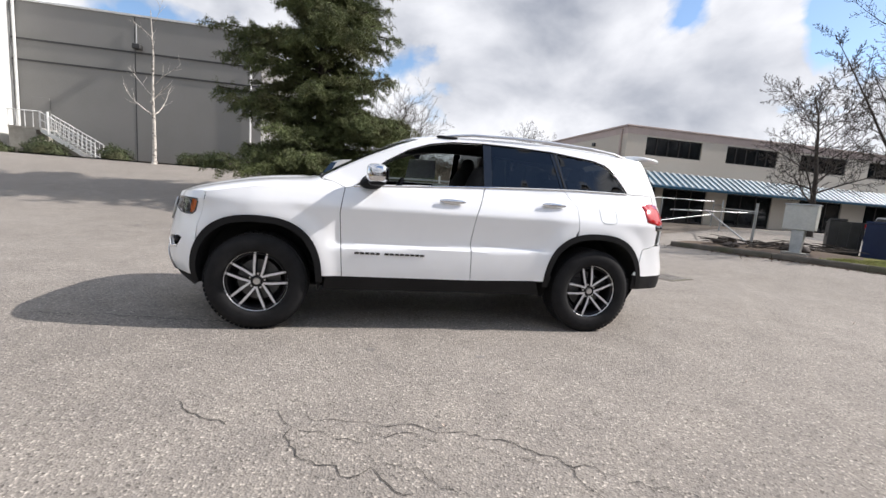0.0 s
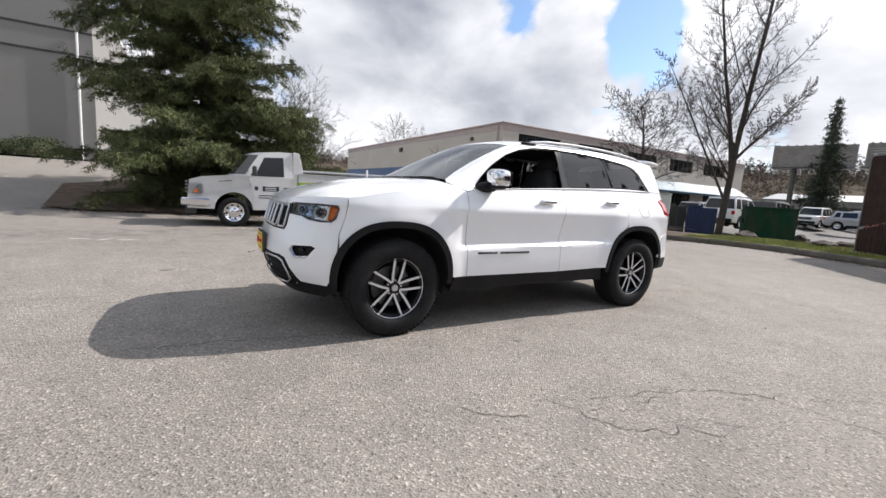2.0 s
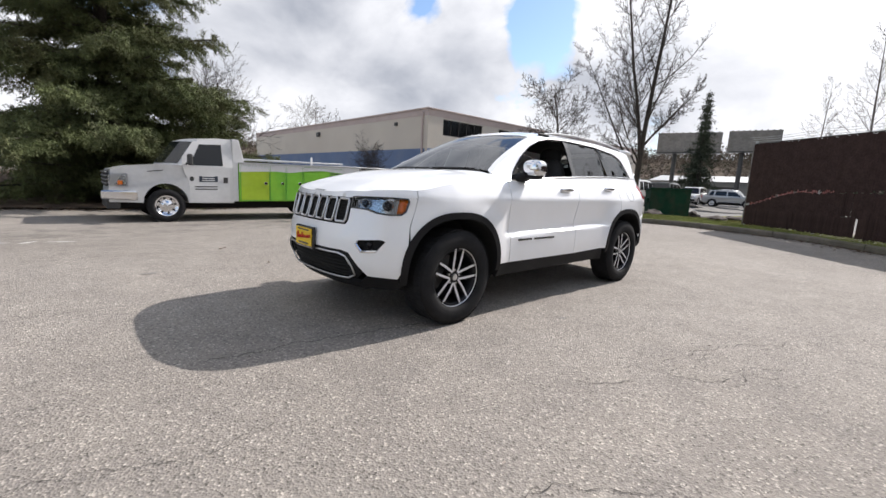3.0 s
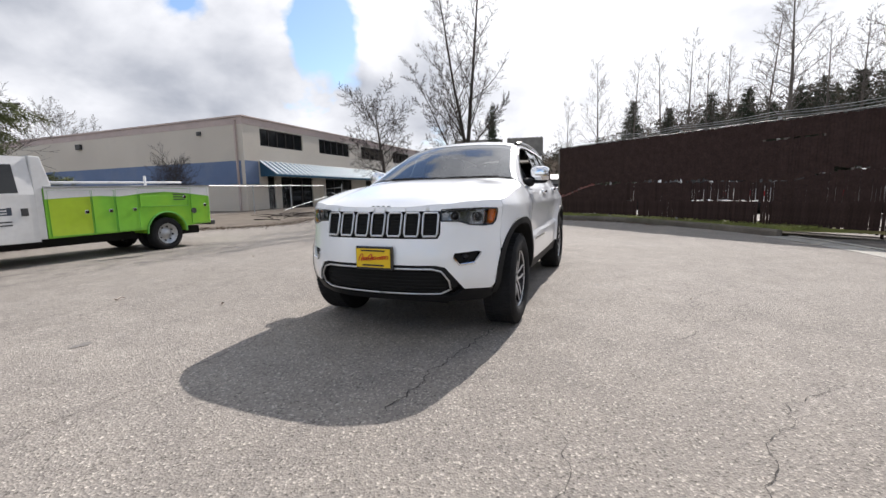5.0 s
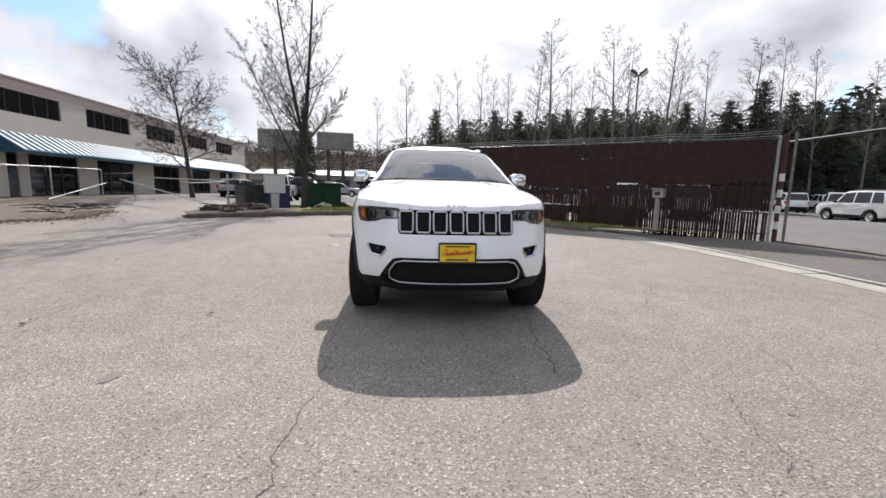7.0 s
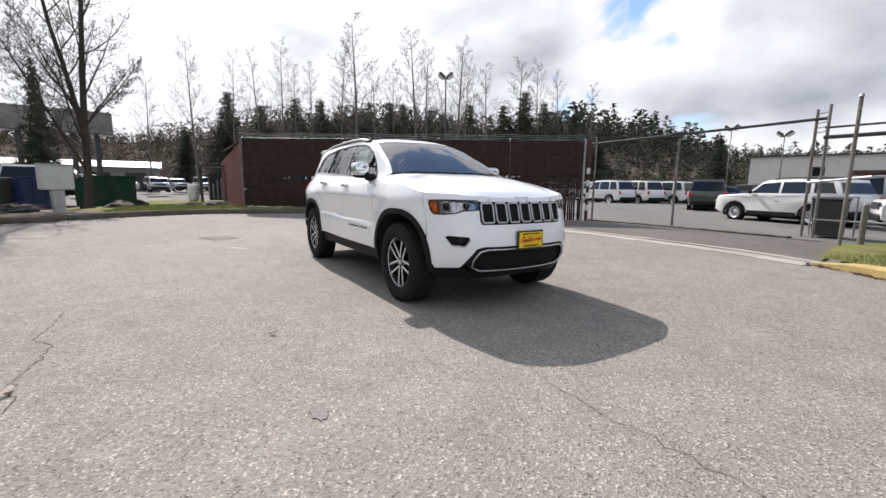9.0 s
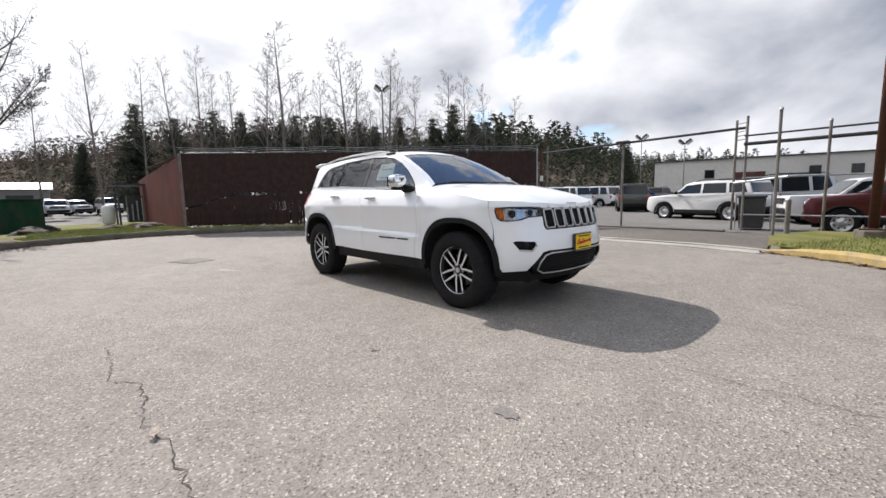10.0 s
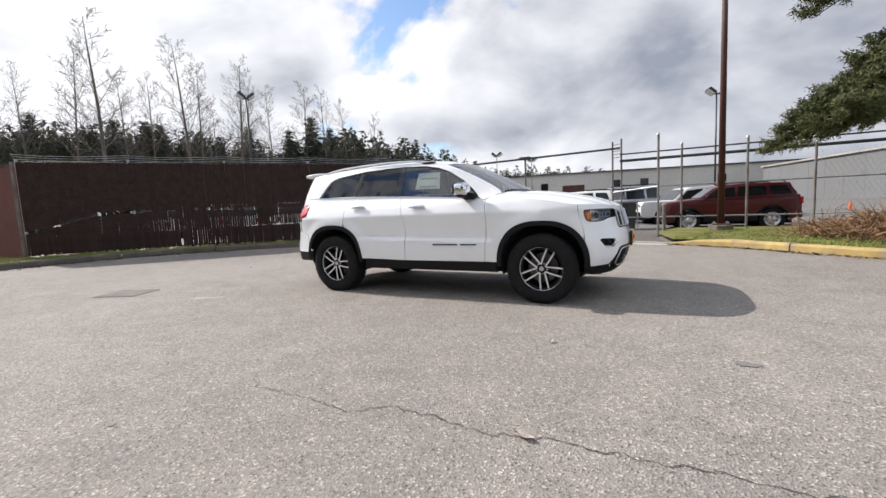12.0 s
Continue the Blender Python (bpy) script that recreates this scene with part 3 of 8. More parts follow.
def storm_drain(x, y):
    t = thing("storm_drain", "flat iron drain grate set in the asphalt", "drain", pose(x, y, ground_z(x, y), 0, 0, 20))
    part("frame", box_bm((-0.34, -0.26, -0.02), (0.34, 0.26, 0.006)), KERB_OLD, t)
    for k in range(9):
        part("grate_bar", box_bm((-0.27 + k * 0.065, -0.2, -0.01), (-0.235 + k * 0.065, 0.2, 0.008)), STAIN, t)


storm_drain(4.75, 2.0)


def tyre_marks():
    """Faint dark tyre tracks that sweep in from the side lane."""
    mt = bpy.data.materials.new("tyre_mark")
    mt.use_nodes = True
    nt = mt.node_tree
    pr = nt.nodes["Principled BSDF"]
    pr.inputs["Base Color"].default_value, pr.inputs["Roughness"].default_value = (0.1, 0.095, 0.088, 1), 0.85
    tc, n, r = nt.nodes.new("ShaderNodeTexCoord"), nt.nodes.new("ShaderNodeTexNoise"), nt.nodes.new("ShaderNodeMapRange")
    n.inputs["Scale"].default_value, n.inputs["Detail"].default_value = 3, 10
    r.inputs[1].default_value, r.inputs[2].default_value, r.inputs[3].default_value, r.inputs[4].default_value = 0.45, 0.85, 0.0, 0.5
    nt.links.new(tc.outputs["Object"], n.inputs["Vector"])
    nt.links.new(n.outputs["Fac"], r.inputs[0])
    nt.links.new(r.outputs[0], pr.inputs["Alpha"])
    root = thing("tyre_marks", "faint dark curved tyre tracks on asphalt", "tyre mark", kind="structure")
    for k in range(7):
        o = 0.28 * k
        line = fillet_line([(-6.0, 5.6 + o), (-1.0, 6.2 + o), (4.0, 7.0 + o), (7.5, 8.4 + o * 0.9), (10.5, 10.6 + o * 0.5)], 0.3)
        w = 0.06 + 0.05 * (k % 3)
        vs, fs = [], []
        for i, q in enumerate(line):
            d = (line[min(len(line) - 1, i + 1)] - line[max(0, i - 1)]).normalized()
            for s_ in (-w, w):
                x, y = q.x - d.y * s_, q.y + d.x * s_
                vs.append((x, y, ground_z(x, y) + 0.005 + 0.0004 * k))
            if i:
                fs.append((2 * i - 2, 2 * i - 1, 2 * i + 1, 2 * i))
        obj("track", vs, fs, mt, root)


tyre_marks()


def litter(x, y, s, seed):
    """A small curled dead leaf."""
    rnd = random.Random(seed)
    bm = bmesh.new()
    rows = []
    for i in range(6):
        u = i / 5
        w = math.sin(math.pi * min(0.97, max(0.06, u))) * 0.4
        rows.append([bm.verts.new(((u - 0.5) * s * 1.6, v * w * s, s * (0.04 + 0.28 * abs(v) * rnd.uniform(0.7, 1.3) + 0.16 * math.sin(u * 6 + seed)) + 0.008)) for v in (-1, -0.4, 0.3, 1)])
    for a, b in zip(rows, rows[1:]):
        for j in range(3):
            bm.faces.new((a[j], a[j + 1], b[j + 1], b[j]))
    ob = part("dead_leaf", bm, LEAF, smooth=True)
    ob.matrix_world = pose(x, y, ground_z(x, y) + 0.002, 0, 0, rnd.uniform(0, 360))
    return tagged(ob, "curled brown dead leaf lying on asphalt", "leaf", "leaves on the asphalt")


for k, (x, y, s) in enumerate([(-2.03, 3.57, 0.062), (-1.845, 2.18, 0.042), (-0.21, -2.405, 0.02), (-3.0, 4.3, 0.02), (1.2, 4.9, 0.03), (5.2, -0.57, 0.04), (-3.9, 4.2, 0.015),
                               (-1.0, 5.1, 0.018), (-4.4, 2.6, 0.018), (-0.2, 4.4, 0.02), (-2.5, -2.3, 0.012), (0.9, -2.9, 0.012), (-3.5, 3.0, 0.014), (-2.3, -3.2, 0.012), (2.1, -2.0, 0.02)]):
    litter(x, y, s, k)


# ---- warehouse, tall and grey ----
def warehouse():
    x0, x1, y0, y1, z0, z1 = -23.3, -8.0, 29.5, 62.0, 1.2, 11.35
    t = thing("warehouse", "tall plain grey warehouse with dark joint lines", "building")
    part("wall", box_bm((x0, y0, z0), (x1, y1, z1)), GREYWALL, t)
    part("parapet_cap", box_bm((x0 - 0.1, y0 - 0.08, z1), (x1 + 0.08, y1 + 0.1, z1 + 0.12)), WHITE, t)
    for z in (9.02, 7.7):
        part("joint_strip", box_bm((x0, y0 - 0.05, z - 0.05), (x1, y0, z + 0.05)), DARK_STEEL, t)
    part("panel_joint", box_bm((-16.16, y0 - 0.012, z0), (-16.1, y0, z1)), DARK_STEEL, t)
    part("downpipe", tube_bm((x1 - 0.7, y0 - 0.12, z0), (x1 - 0.7, y0 - 0.12, 9.0), 0.07), WHITE, t)
    part("downpipe", tube_bm((x0 + 0.25, y0 - 0.12, z0), (x0 + 0.25, y0 - 0.12, z1), 0.08), WHITE, t)
    part("door", box_bm((-22.3, y0 - 0.05, 3.35), (-21.3, y0, 5.4), 0.01), GREYWALL, t, "flush grey steel door")
    # lower wing that projects and catches the sun
    w = thing("warehouse_wing", "pale wing of a warehouse with a ledge", "building")
    part("wall", box_bm((-40.0, 26.0, z0), (-23.35, 60.0, 13.0)), WHITE, w)
    part("ledge", box_bm((-40.0, 25.9, 3.2), (-23.3, 26.0, 3.4)), CONCRETE, w)
    lamp = thing("wall_floodlight", "dark floodlight on a short mast on a wall", "lamp", pose(-15.85, 29.5, 9.35))
    part("mast", tube_bm((-0.15, -0.1, 0), (-0.15, -0.1, 1.5), 0.03), STEEL, lamp)
    part("head", box_bm((-0.25, -0.55, -0.18), (0.25, -0.1, 0.15), 0.04), DARK_STEEL, lamp)
    part("bracket", box_bm((-0.05, -0.15, -0.05), (0.05, 0, 0.05)), DARK_STEEL, lamp)


warehouse()


def outside_stairs():
    t = thing("outside_stairs", "white steel outside staircase with railings and a landing", "stairs")
    x_top, x_bot, y0, y1, zt, zb = -20.9, -17.9, 27.9, 28.9, 3.32, 1.6
    part("landing", box_bm((-22.7, y0, zt - 0.15), (x_top, 29.5, zt)), CONCRETE, t)
    part("landing_wall", box_bm((-22.7, y0 + 0.05, 1.3), (-21.2, 29.45, zt - 0.15)), CONCRETE, t)
    n = 11
    for k in range(n):
        x = x_top + (x_bot - x_top) * k / n
        z = zt - (zt - zb) * (k + 1) / n
        part("step", box_bm((x, y0, z - 0.04), (x + 0.31, y1, z)), STEEL, t)
    for y in (y0, y1):
        part("stringer", prism_bm([(x_top, zt), (x_top, zt - 0.28), (x_bot - 0.1, zb - 0.28), (x_bot, zb)], "y", y - 0.03, y + 0.03), WHITE, t)
        part("handrail", tube_bm((x_top, y, zt + 0.98), (x_bot, y, zb + 0.98), 0.035), WHITE, t)
        part("mid_rail", tube_bm((x_top, y, zt + 0.5), (x_bot, y, zb + 0.5), 0.025), WHITE, t)
        for k in range(13):
            f = k / 12
            x, z = x_top + (x_bot - x_top) * f, zt + (zb - zt) * f
            part("baluster", tube_bm((x, y, z), (x, y, z + 0.98), 0.022, n=6), WHITE, t)
    for x in (-22.65, -22.2, -21.75, -21.3, -20.95):
        part("baluster", tube_bm((x, y0, zt), (x, y0, zt + 1.0), 0.024, n=6), WHITE, t)
    part("handrail", tube_bm((-22.7, y0, zt + 1.0), (x_top, y0, zt + 1.0), 0.035), WHITE, t)
    part("tall_post", tube_bm((-20.5, y0, 2.9), (-20.5, y0, 4.35), 0.07), WHITE, t)


outside_stairs()


# ---- two-storey office building ----
def office():
    X0, X1, Y0, Y1, Z = 16.28, 51.0, 20.88, 57.0, 6.47
    t = thing("office_building", "cream two-storey commercial building with a blue band and dark windows", "building")
    wins = [(17.75, 22.06), (24.08, 28.4), (30.4, 34.7), (36.8, 40.8), (42.8, 47.1)]
    z0, z1 = 4.65, 5.82
    doors = [(18.2, 18.9), (19.5, 23.0), (24.7, 28.6), (31.0, 35.0), (37.3, 41.0), (43.4, 47.0)]
    d0, d1 = 0.25, 2.6
    bm = bmesh.new()
    thick = 0.3

    def wall_strip(a, b, zl, zh):
        box_bm((a, Y0, zl), (b, Y0 + thick, zh), bm=bm)

    def band(openings, zl, zh):
        x = X0
        for a, b in openings:
            wall_strip(x, a, zl, zh)
            x = b
        wall_strip(x, X1, zl, zh)

    wall_strip(X0, X1, -0.3, d0)
    band(doors, d0, d1)
    wall_strip(X0, X1, d1, z0)
    band(wins, z0, z1)
    wall_strip(X0, X1, z1, Z - 0.55)
    part("front_wall", bm, CREAM, t)
    bm = box_bm((X0, Y0 + thick, -0.3), (X0 + thick, Y1, 2.0))
    box_bm((X0, Y0 + thick, 3.58), (X0 + thick, Y1, Z - 0.55), bm=bm)
    part("side_wall", bm, CREAM, t)
    part("side_band", box_bm((X0, Y0 + thick, 2.0), (X0 + thick, Y1, 3.58)), BLUEBAND, t, "faded blue painted band")
    part("corner_band", box_bm((X0, Y0 - 0.006, 2.0), (X0 + 1.15, Y0, 3.58)), BLUEBAND, t)
    part("back_wall", box_bm((X0 + thick, Y1 - thick, -0.3), (X1, Y1, Z - 0.55)), CREAM, t)
    part("end_wall", box_bm((X1 - thick, Y0 + thick, -0.3), (X1, Y1 - thick, Z - 0.55)), CREAM, t)
    bm = box_bm((X0 - 0.02, Y0 - 0.02, Z - 0.55), (X1, Y0 + 0.3, Z - 0.1))
    box_bm((X0 - 0.02, Y0 + 0.3, Z - 0.55), (X0 + 0.3, Y1, Z - 0.1), bm=bm)
    part("parapet", bm, PINKCAP, t, "pinkish weathered parapet")
    bm = box_bm((X0 - 0.1, Y0 - 0.1, Z - 0.1), (X1, Y0 + 0.35, Z), 0.01)
    box_bm((X0 - 0.1, Y0 + 0.35, Z - 0.1), (X0 + 0.35, Y1, Z), bm=bm)
    part("coping", bm, PINKCAP, t)
    part("roof", box_bm((X0 + 0.3, Y0 + 0.3, Z - 0.6), (X1 - 0.3, Y1 - 0.3, Z - 0.45)), DARK_STEEL, t)
    part("floor", box_bm((X0 + 0.3, Y0 + 0.3, -0.2), (X1 - 0.3, Y1 - 0.3, 0.1)), CONCRETE, t)
    part("upper_floor", box_bm((X0 + 0.3, Y0 + 0.3, 3.0), (X1 - 0.3, Y1 - 0.3, 3.2)), CONCRETE, t)
    part("downpipe", box_bm((X0 - 0.13, Y0 + 0.5, 0), (X0 - 0.02, Y0 + 0.62, 6.2)), PINKCAP, t)
    part("wall_vent", box_bm((X0 - 0.14, 24.6, 5.4), (X0, 24.95, 5.65), 0.02), DARK_STEEL, t)
    part("wall_vent", box_bm((X0 - 0.2, 38.0, 5.2), (X0, 38.6, 5.6), 0.02), DARK_STEEL, t)
    for a, b in wins:
        w = part("window", box_bm((a, Y0 + 0.1, z0 - 0.05), (b, Y0 + 0.2, z0 + 0.05)), FRAME, t)
        part("frame", box_bm((a, Y0 + 0.1, z1 - 0.06), (b, Y0 + 0.2, z1)), FRAME, w)
        n = 5
        for k in range(n + 1):
            x = a + (b - a) * k / n
            part("mullion", box_bm((x - 0.03, Y0 + 0.09, z0), (x + 0.03, Y0 + 0.2, z1)), FRAME, w)
        for k in range(n):
            x = a + (b - a) * k / n
            part("pane", box_bm((x + 0.03, Y0 + 0.14, z0 + 0.05), (x + (b - a) / n - 0.03, Y0 + 0.155, z1 - 0.06)), WINDOW, w)
    for a, b in doors:
        w = part("shop_window", box_bm((a, Y0 + 0.1, d0), (b, Y0 + 0.2, d0 + 0.12)), FRAME, t)
        part("frame", box_bm((a, Y0 + 0.1, d1 - 0.08), (b, Y0 + 0.2, d1)), FRAME, w)
        n = max(1, round((b - a) / 1.15))
        for k in range(n + 1):
            x = a + (b - a) * k / n
            part("mullion", box_bm((x - 0.035, Y0 + 0.09, d0), (x + 0.035, Y0 + 0.2, d1)), FRAME, w)
        for k in range(n):
            x = a + (b - a) * k / n
            part("pane", box_bm((x + 0.035, Y0 + 0.14, d0 + 0.12), (x + (b - a) / n - 0.035, Y0 + 0.155, d1 - 0.08)), WINDOW, w)
    # sloping ribbed awning
    aw = thing("awning", "long sloping blue ribbed metal awning on a shop front", "awning")
    xa, xb, yt, yb, zt, zb = 17.6, 50.0, Y0 - 0.01, Y0 - 1.5, 3.6, 2.66
    part("end_panel", prism_bm([(yt, zt), (yb, zb), (yb, zb - 0.12), (yt, zb - 0.12)], "x", xa - 0.04, xa), AWNING, aw)
    part("fascia", box_bm((xa, yb - 0.03, zb - 0.14), (xb, yb, zb)), AWNING, aw)
    n = 66
    for k in range(n):
        x = xa + (xb - xa) * k / n
        x2 = xa + (xb - xa) * (k + 1) / n
        bm = prism_bm([(yt, zt), (yb, zb), (yb, zb - 0.02), (yt, zt - 0.02)], "x", x, x2 - 0.004)
        part("panel", bm, AWNING, aw)
        bm = prism_bm([(yt, zt + 0.06), (yb, zb + 0.06), (yb, zb + 0.001), (yt, zt + 0.001)], "x", x - 0.1, x + 0.1)
        part("rib", bm, AWNING_RIB, aw)


office()


# ---- slatted security fence ----
def slat_fence():
    a, b = Vector((*FENCE_A, 0)), Vector((*FENCE_B, 0))
    d = (b - a).normalized()
    L = (b - a).length
    ang = math.degrees(math.atan2(d.y, d.x))
    t = thing("slat_fence", "tall chain-link fence filled with dark brown slats, broken low down", "fence", pose(a.x, a.y, 0, 0, 0, ang), kind="structure")

    def zb(u):
        p = a + d * u
        return ground_z(p.x, p.y) + 0.16 - 0.17 * smooth01((u - 8.6) / 1.5)

    def zt(u):
        return 2.9 - 0.16 * u / L

    n = int(L / 0.068)
    rnd = random.Random(4)

    def seam(u):
        """Height at which the upper tier of slats meets the lower one."""
        return 0.92 + 0.46 * smooth01(u / 2.0) - 0.08 * smooth01((u - 4.5) / 3) + 0.2 * smooth01((u - 7.8) / 1.2) + 0.02 * math.sin(2.1 * u)

    def patch(u, z):
        return math.sin(1.7 * u + 3 * z) + math.sin(4.3 * u + 1.0) * 0.6

    def open_low(u):
        return 3.6 < u < 7.7 and patch(u, 0) > 0.1 or u > 9.7

    def open_mid(u):
        return 3.2 < u < 7.7 and patch(u, 1) > -0.4 or u > 11.3

    bm = bmesh.new()
    for k in range(n):
        u = k * 0.068
        gap = 0.045 if (u < 3 or patch(u, 2) > -0.2 and rnd.random() < 0.8 and not 7.75 < u < 8.9) else -0.02
        gap += rnd.uniform(-0.03, 0.035)
        wide = rnd.uniform(0.06, 0.067)
        head = zt(u) - 0.04 + rnd.uniform(-0.02, 0.03)
        if 7.4 < u < 8.9 and rnd.random() < 0.8:
            box_bm((u, -0.012, seam(u) + gap), (u + wide, 0.012, 2.3 + rnd.uniform(-0.015, 0.01)), bm=bm)
            box_bm((u, -0.012, 2.34), (u + wide, 0.012, head), bm=bm)
        else:
            box_bm((u, -0.012, seam(u) + gap), (u + wide, 0.012, head), bm=bm)
        if not open_mid(u):
            box_bm((u, -0.005, 0.74), (u + rnd.uniform(0.06, 0.067), 0.011, seam(u) + rnd.uniform(-0.04, 0.006)), bm=bm)
    tagged(part("upper_slats", bm, SLAT, t, "tight dark brown upright slats"), kind="stuff")
    meshes = {}

    def slat(u, lo, hi, wide):
        key = (round(hi - lo, 1), wide)
        if key not in meshes:
            q = box_bm((0, -0.009, -key[0]), (wide, 0.009, 0))
            me = bpy.data.meshes.new("slat")
            q.to_mesh(me)
            q.free()
            me.materials.append(SLAT)
            meshes[key] = me
        ob = new("slat", meshes[key])
        ob.parent = t
        ob.location = (u, rnd.uniform(-0.006, 0.006), hi)
        ob.rotation_euler = (0, rnd.uniform(-0.012, 0.012), 0)

    for k in range(n):
        u = k * 0.068
        tight = 0.0685
        if rnd.random() > 0.04:
            slat(u, zb(u), 0.76 + rnd.uniform(-0.02, 0.03), rnd.choice((0.056, 0.06, 0.063) if u < 9 else (0.05, 0.055, 0.06)) if open_low(u) else tight)
        if open_mid(u):
            slat(u, 0.78, seam(u) + rnd.uniform(-0.05, 0.0), rnd.choice((0.054, 0.058, 0.062)))
    for k in range(6):
        u = L * k / 5
        part("post", tube_bm((u, 0.05, 0), (u, 0.05, zt(u) + 0.06), 0.038), STEEL, t)
    part("top_rail", tube_bm((0, 0.03, zt(0) - 0.02), (L, 0.03, zt(L) - 0.02), 0.022), DARK_STEEL, t)
    part("mid_rail", tube_bm((0, 0.035, 0.76), (L, 0.035, 0.76), 0.018), DARK_STEEL, t)
    part("bottom_rail", tube_bm((0, 0.035, 0.32), (L, 0.035, 0.2), 0.018), DARK_STEEL, t)
    for k, (dy, dz) in enumerate(((-0.05, 0.06), (-0.12, 0.12), (-0.2, 0.17))):
        bm = bmesh.new()
        prev = None
        for i in range(41):
            u = L * i / 40
            p = (u, dy + rnd.uniform(-0.02, 0.02), zt(u) + dz - 0.05 * math.sin(math.pi * ((i % 8) / 8)))
            if prev:
                tube_bm(prev, p, 0.006, n=4, bm=bm, caps=False)
            prev = p
        part("barbed_wire", bm, STEEL, t)
    return t


slat_fence()


def board_fence():
    """The red-brown board wall that runs off from the fence corner, with its shed bay."""
    t = thing("board_fence", "tall red-brown painted board fence", "fence", kind="structure")
    x, y = 13.45, 0.32
    rnd = random.Random(8)
    k = 0
    while x < 30.0:
        w = 0.29
        part("board", box_bm((x, y - 0.02 - 0.02 * (k % 2), ground_z(x, y) + 0.1), (x + w - 0.006, y + 0.015, 2.86 - 0.012 * (x - 13) + rnd.uniform(-0.01, 0.01)), 0.004), RED_BOARD, t)
        x += w
        y -= 0.012
        k += 1
    for px, py in ((13.35, 0.42), (16.2, 0.1), (19.1, 0.0)):
        part("post", tube_bm((px, py, 0), (px, py, 2.9), 0.036), POST_GREY, t)
    part("cap", box_bm((13.45, 0.2, 2.86), (22.0, 0.33, 2.9)), RUST_RED, t)


board_fence()


# ---- sliding gate and yard fence posts ----
def gateway():
    t = thing("gateway", "steel gateway with a red and white post and overhead track", "gate")
    gx, gy = 4.6, -9.4
    bm = box_bm((gx - 0.038, gy - 0.038, 0), (gx + 0.038, gy + 0.038, 2.78))
    part("post", bm, RUST_RED, t)
    for k in range(4):
        z = 0.35 + k * 0.42
        part("white_band", box_bm((gx - 0.042, gy - 0.042, z), (gx + 0.042, gy + 0.042, z + 0.2)), WHITE, t)
    part("outer_post", tube_bm((gx - 0.22, gy - 0.05, 0), (gx - 0.22, gy - 0.05, 2.85), 0.034), POST_GREY, t)
    part("overhead_track", tube_bm((gx, gy - 0.1, 2.62), (-1.4, -10.2, 2.8), 0.035), DARK_STEEL, t)
    part("track_post", tube_bm((1.75, -9.75, 0), (1.75, -9.75, 2.75), 0.034), POST_GREY, t)
    part("track_shoe", box_bm((1.55, -9.85, 2.66), (1.95, -9.62, 2.76), 0.02), DARK_STEEL, t)
    for x, y, h in ((-1.45, -10.15, 3.1), (-1.15, -10.4, 3.05)):
        part("gate_post", tube_bm((x, y, 0), (x, y, h), 0.032), POST_GREY, t)
    for k in range(5):
        z = 2.5 + 0.11 * k
        part("rung", tube_bm((-1.45, -10.15, z), (-1.15, -10.4, z), 0.012, n=6), POST_GREY, t)


gateway()


def yard_fence():
    t = thing("yard_fence", "galvanised pipe fence posts with dark double rails", "fence")
    posts = [(-2.57, -7.6, 2.78), (-3.2, -9.4, 2.65), (-4.75, -8.8, 2.6), (-6.3, -9.2, 2.35), (-8.3, -9.3, 2.4), (-10.6, -9.5, 2.4), (-13.0, -9.6, 2.4)]
    for x, y, h in posts:
        part("post", tube_bm((x, y, ground_z(x, y)), (x, y, h), 0.031), POST_GREY, t)
        part("post_cap", tube_bm((x, y, h), (x, y, h + 0.05), 0.046, 0.03), STEEL, t)
    for z, r in ((2.36, 0.045), (2.58, 0.024), (0.45, 0.02), (1.45, 0.022)):
        part("rail", tube_bm((-1.4, -10.15, z), (-13.5, -9.75, z - 0.05), r), DARK_STEEL if z > 2 else STEEL, t)
    part("barrier_pipe", tube_bm((-1.2, -10.2, 1.32), (-2.55, -9.1, 1.42), 0.028), STEEL, t)
    # chain-link mesh on the far stretch
    bm = bmesh.new()
    for k in range(56):
        x = -6.3 - k * 0.12
        for s in (1, -1):
            x2 = x - s * 2.0 * 0.55
            if -13.2 < x2 < -6.3:
                tube_bm((x, -9.66, 0.2), (x2, -9.7, 2.2), 0.0022, n=3, bm=bm, caps=False)
    tagged(part("wire_mesh", bm, STEEL, t, "galvanised chain-link mesh"), kind="stuff")
    b = thing("bollard", "short galvanised pipe bollard in grass", "bollard", pose(-2.72, -8.2, 0.05))
    part("pipe", tube_bm((0, 0, 0), (0, 0, 0.82), 0.05, n=14), POST_GREY, b)
    part("cap", tube_bm((0, 0, 0.82), (0, 0, 0.85), 0.052, 0.03, n=14), POST_GREY, b)
    w = thing("waste_bin", "black bin inside a pipe frame by the gate", "bin", pose(-1.55, -10.75, 0, 0, 0, 8))
    part("body", prism_bm([(-0.27, 0.05), (0.27, 0.05), (0.31, 0.9), (-0.31, 0.9)], "y", -0.3, 0.3, bevel=0.02), DARK_STEEL, w)
    part("lid", box_bm((-0.34, -0.34, 0.9), (0.34, 0.34, 0.96), 0.02), DARK_STEEL, w)
    for x in (-0.42, 0.42):
        part("frame_post", tube_bm((x, -0.45, 0), (x, -0.45, 1.0), 0.02), STEEL, w)
    part("frame_rail", tube_bm((-0.42, -0.45, 0.98), (0.42, -0.45, 0.98), 0.02), STEEL, w)


yard_fence()


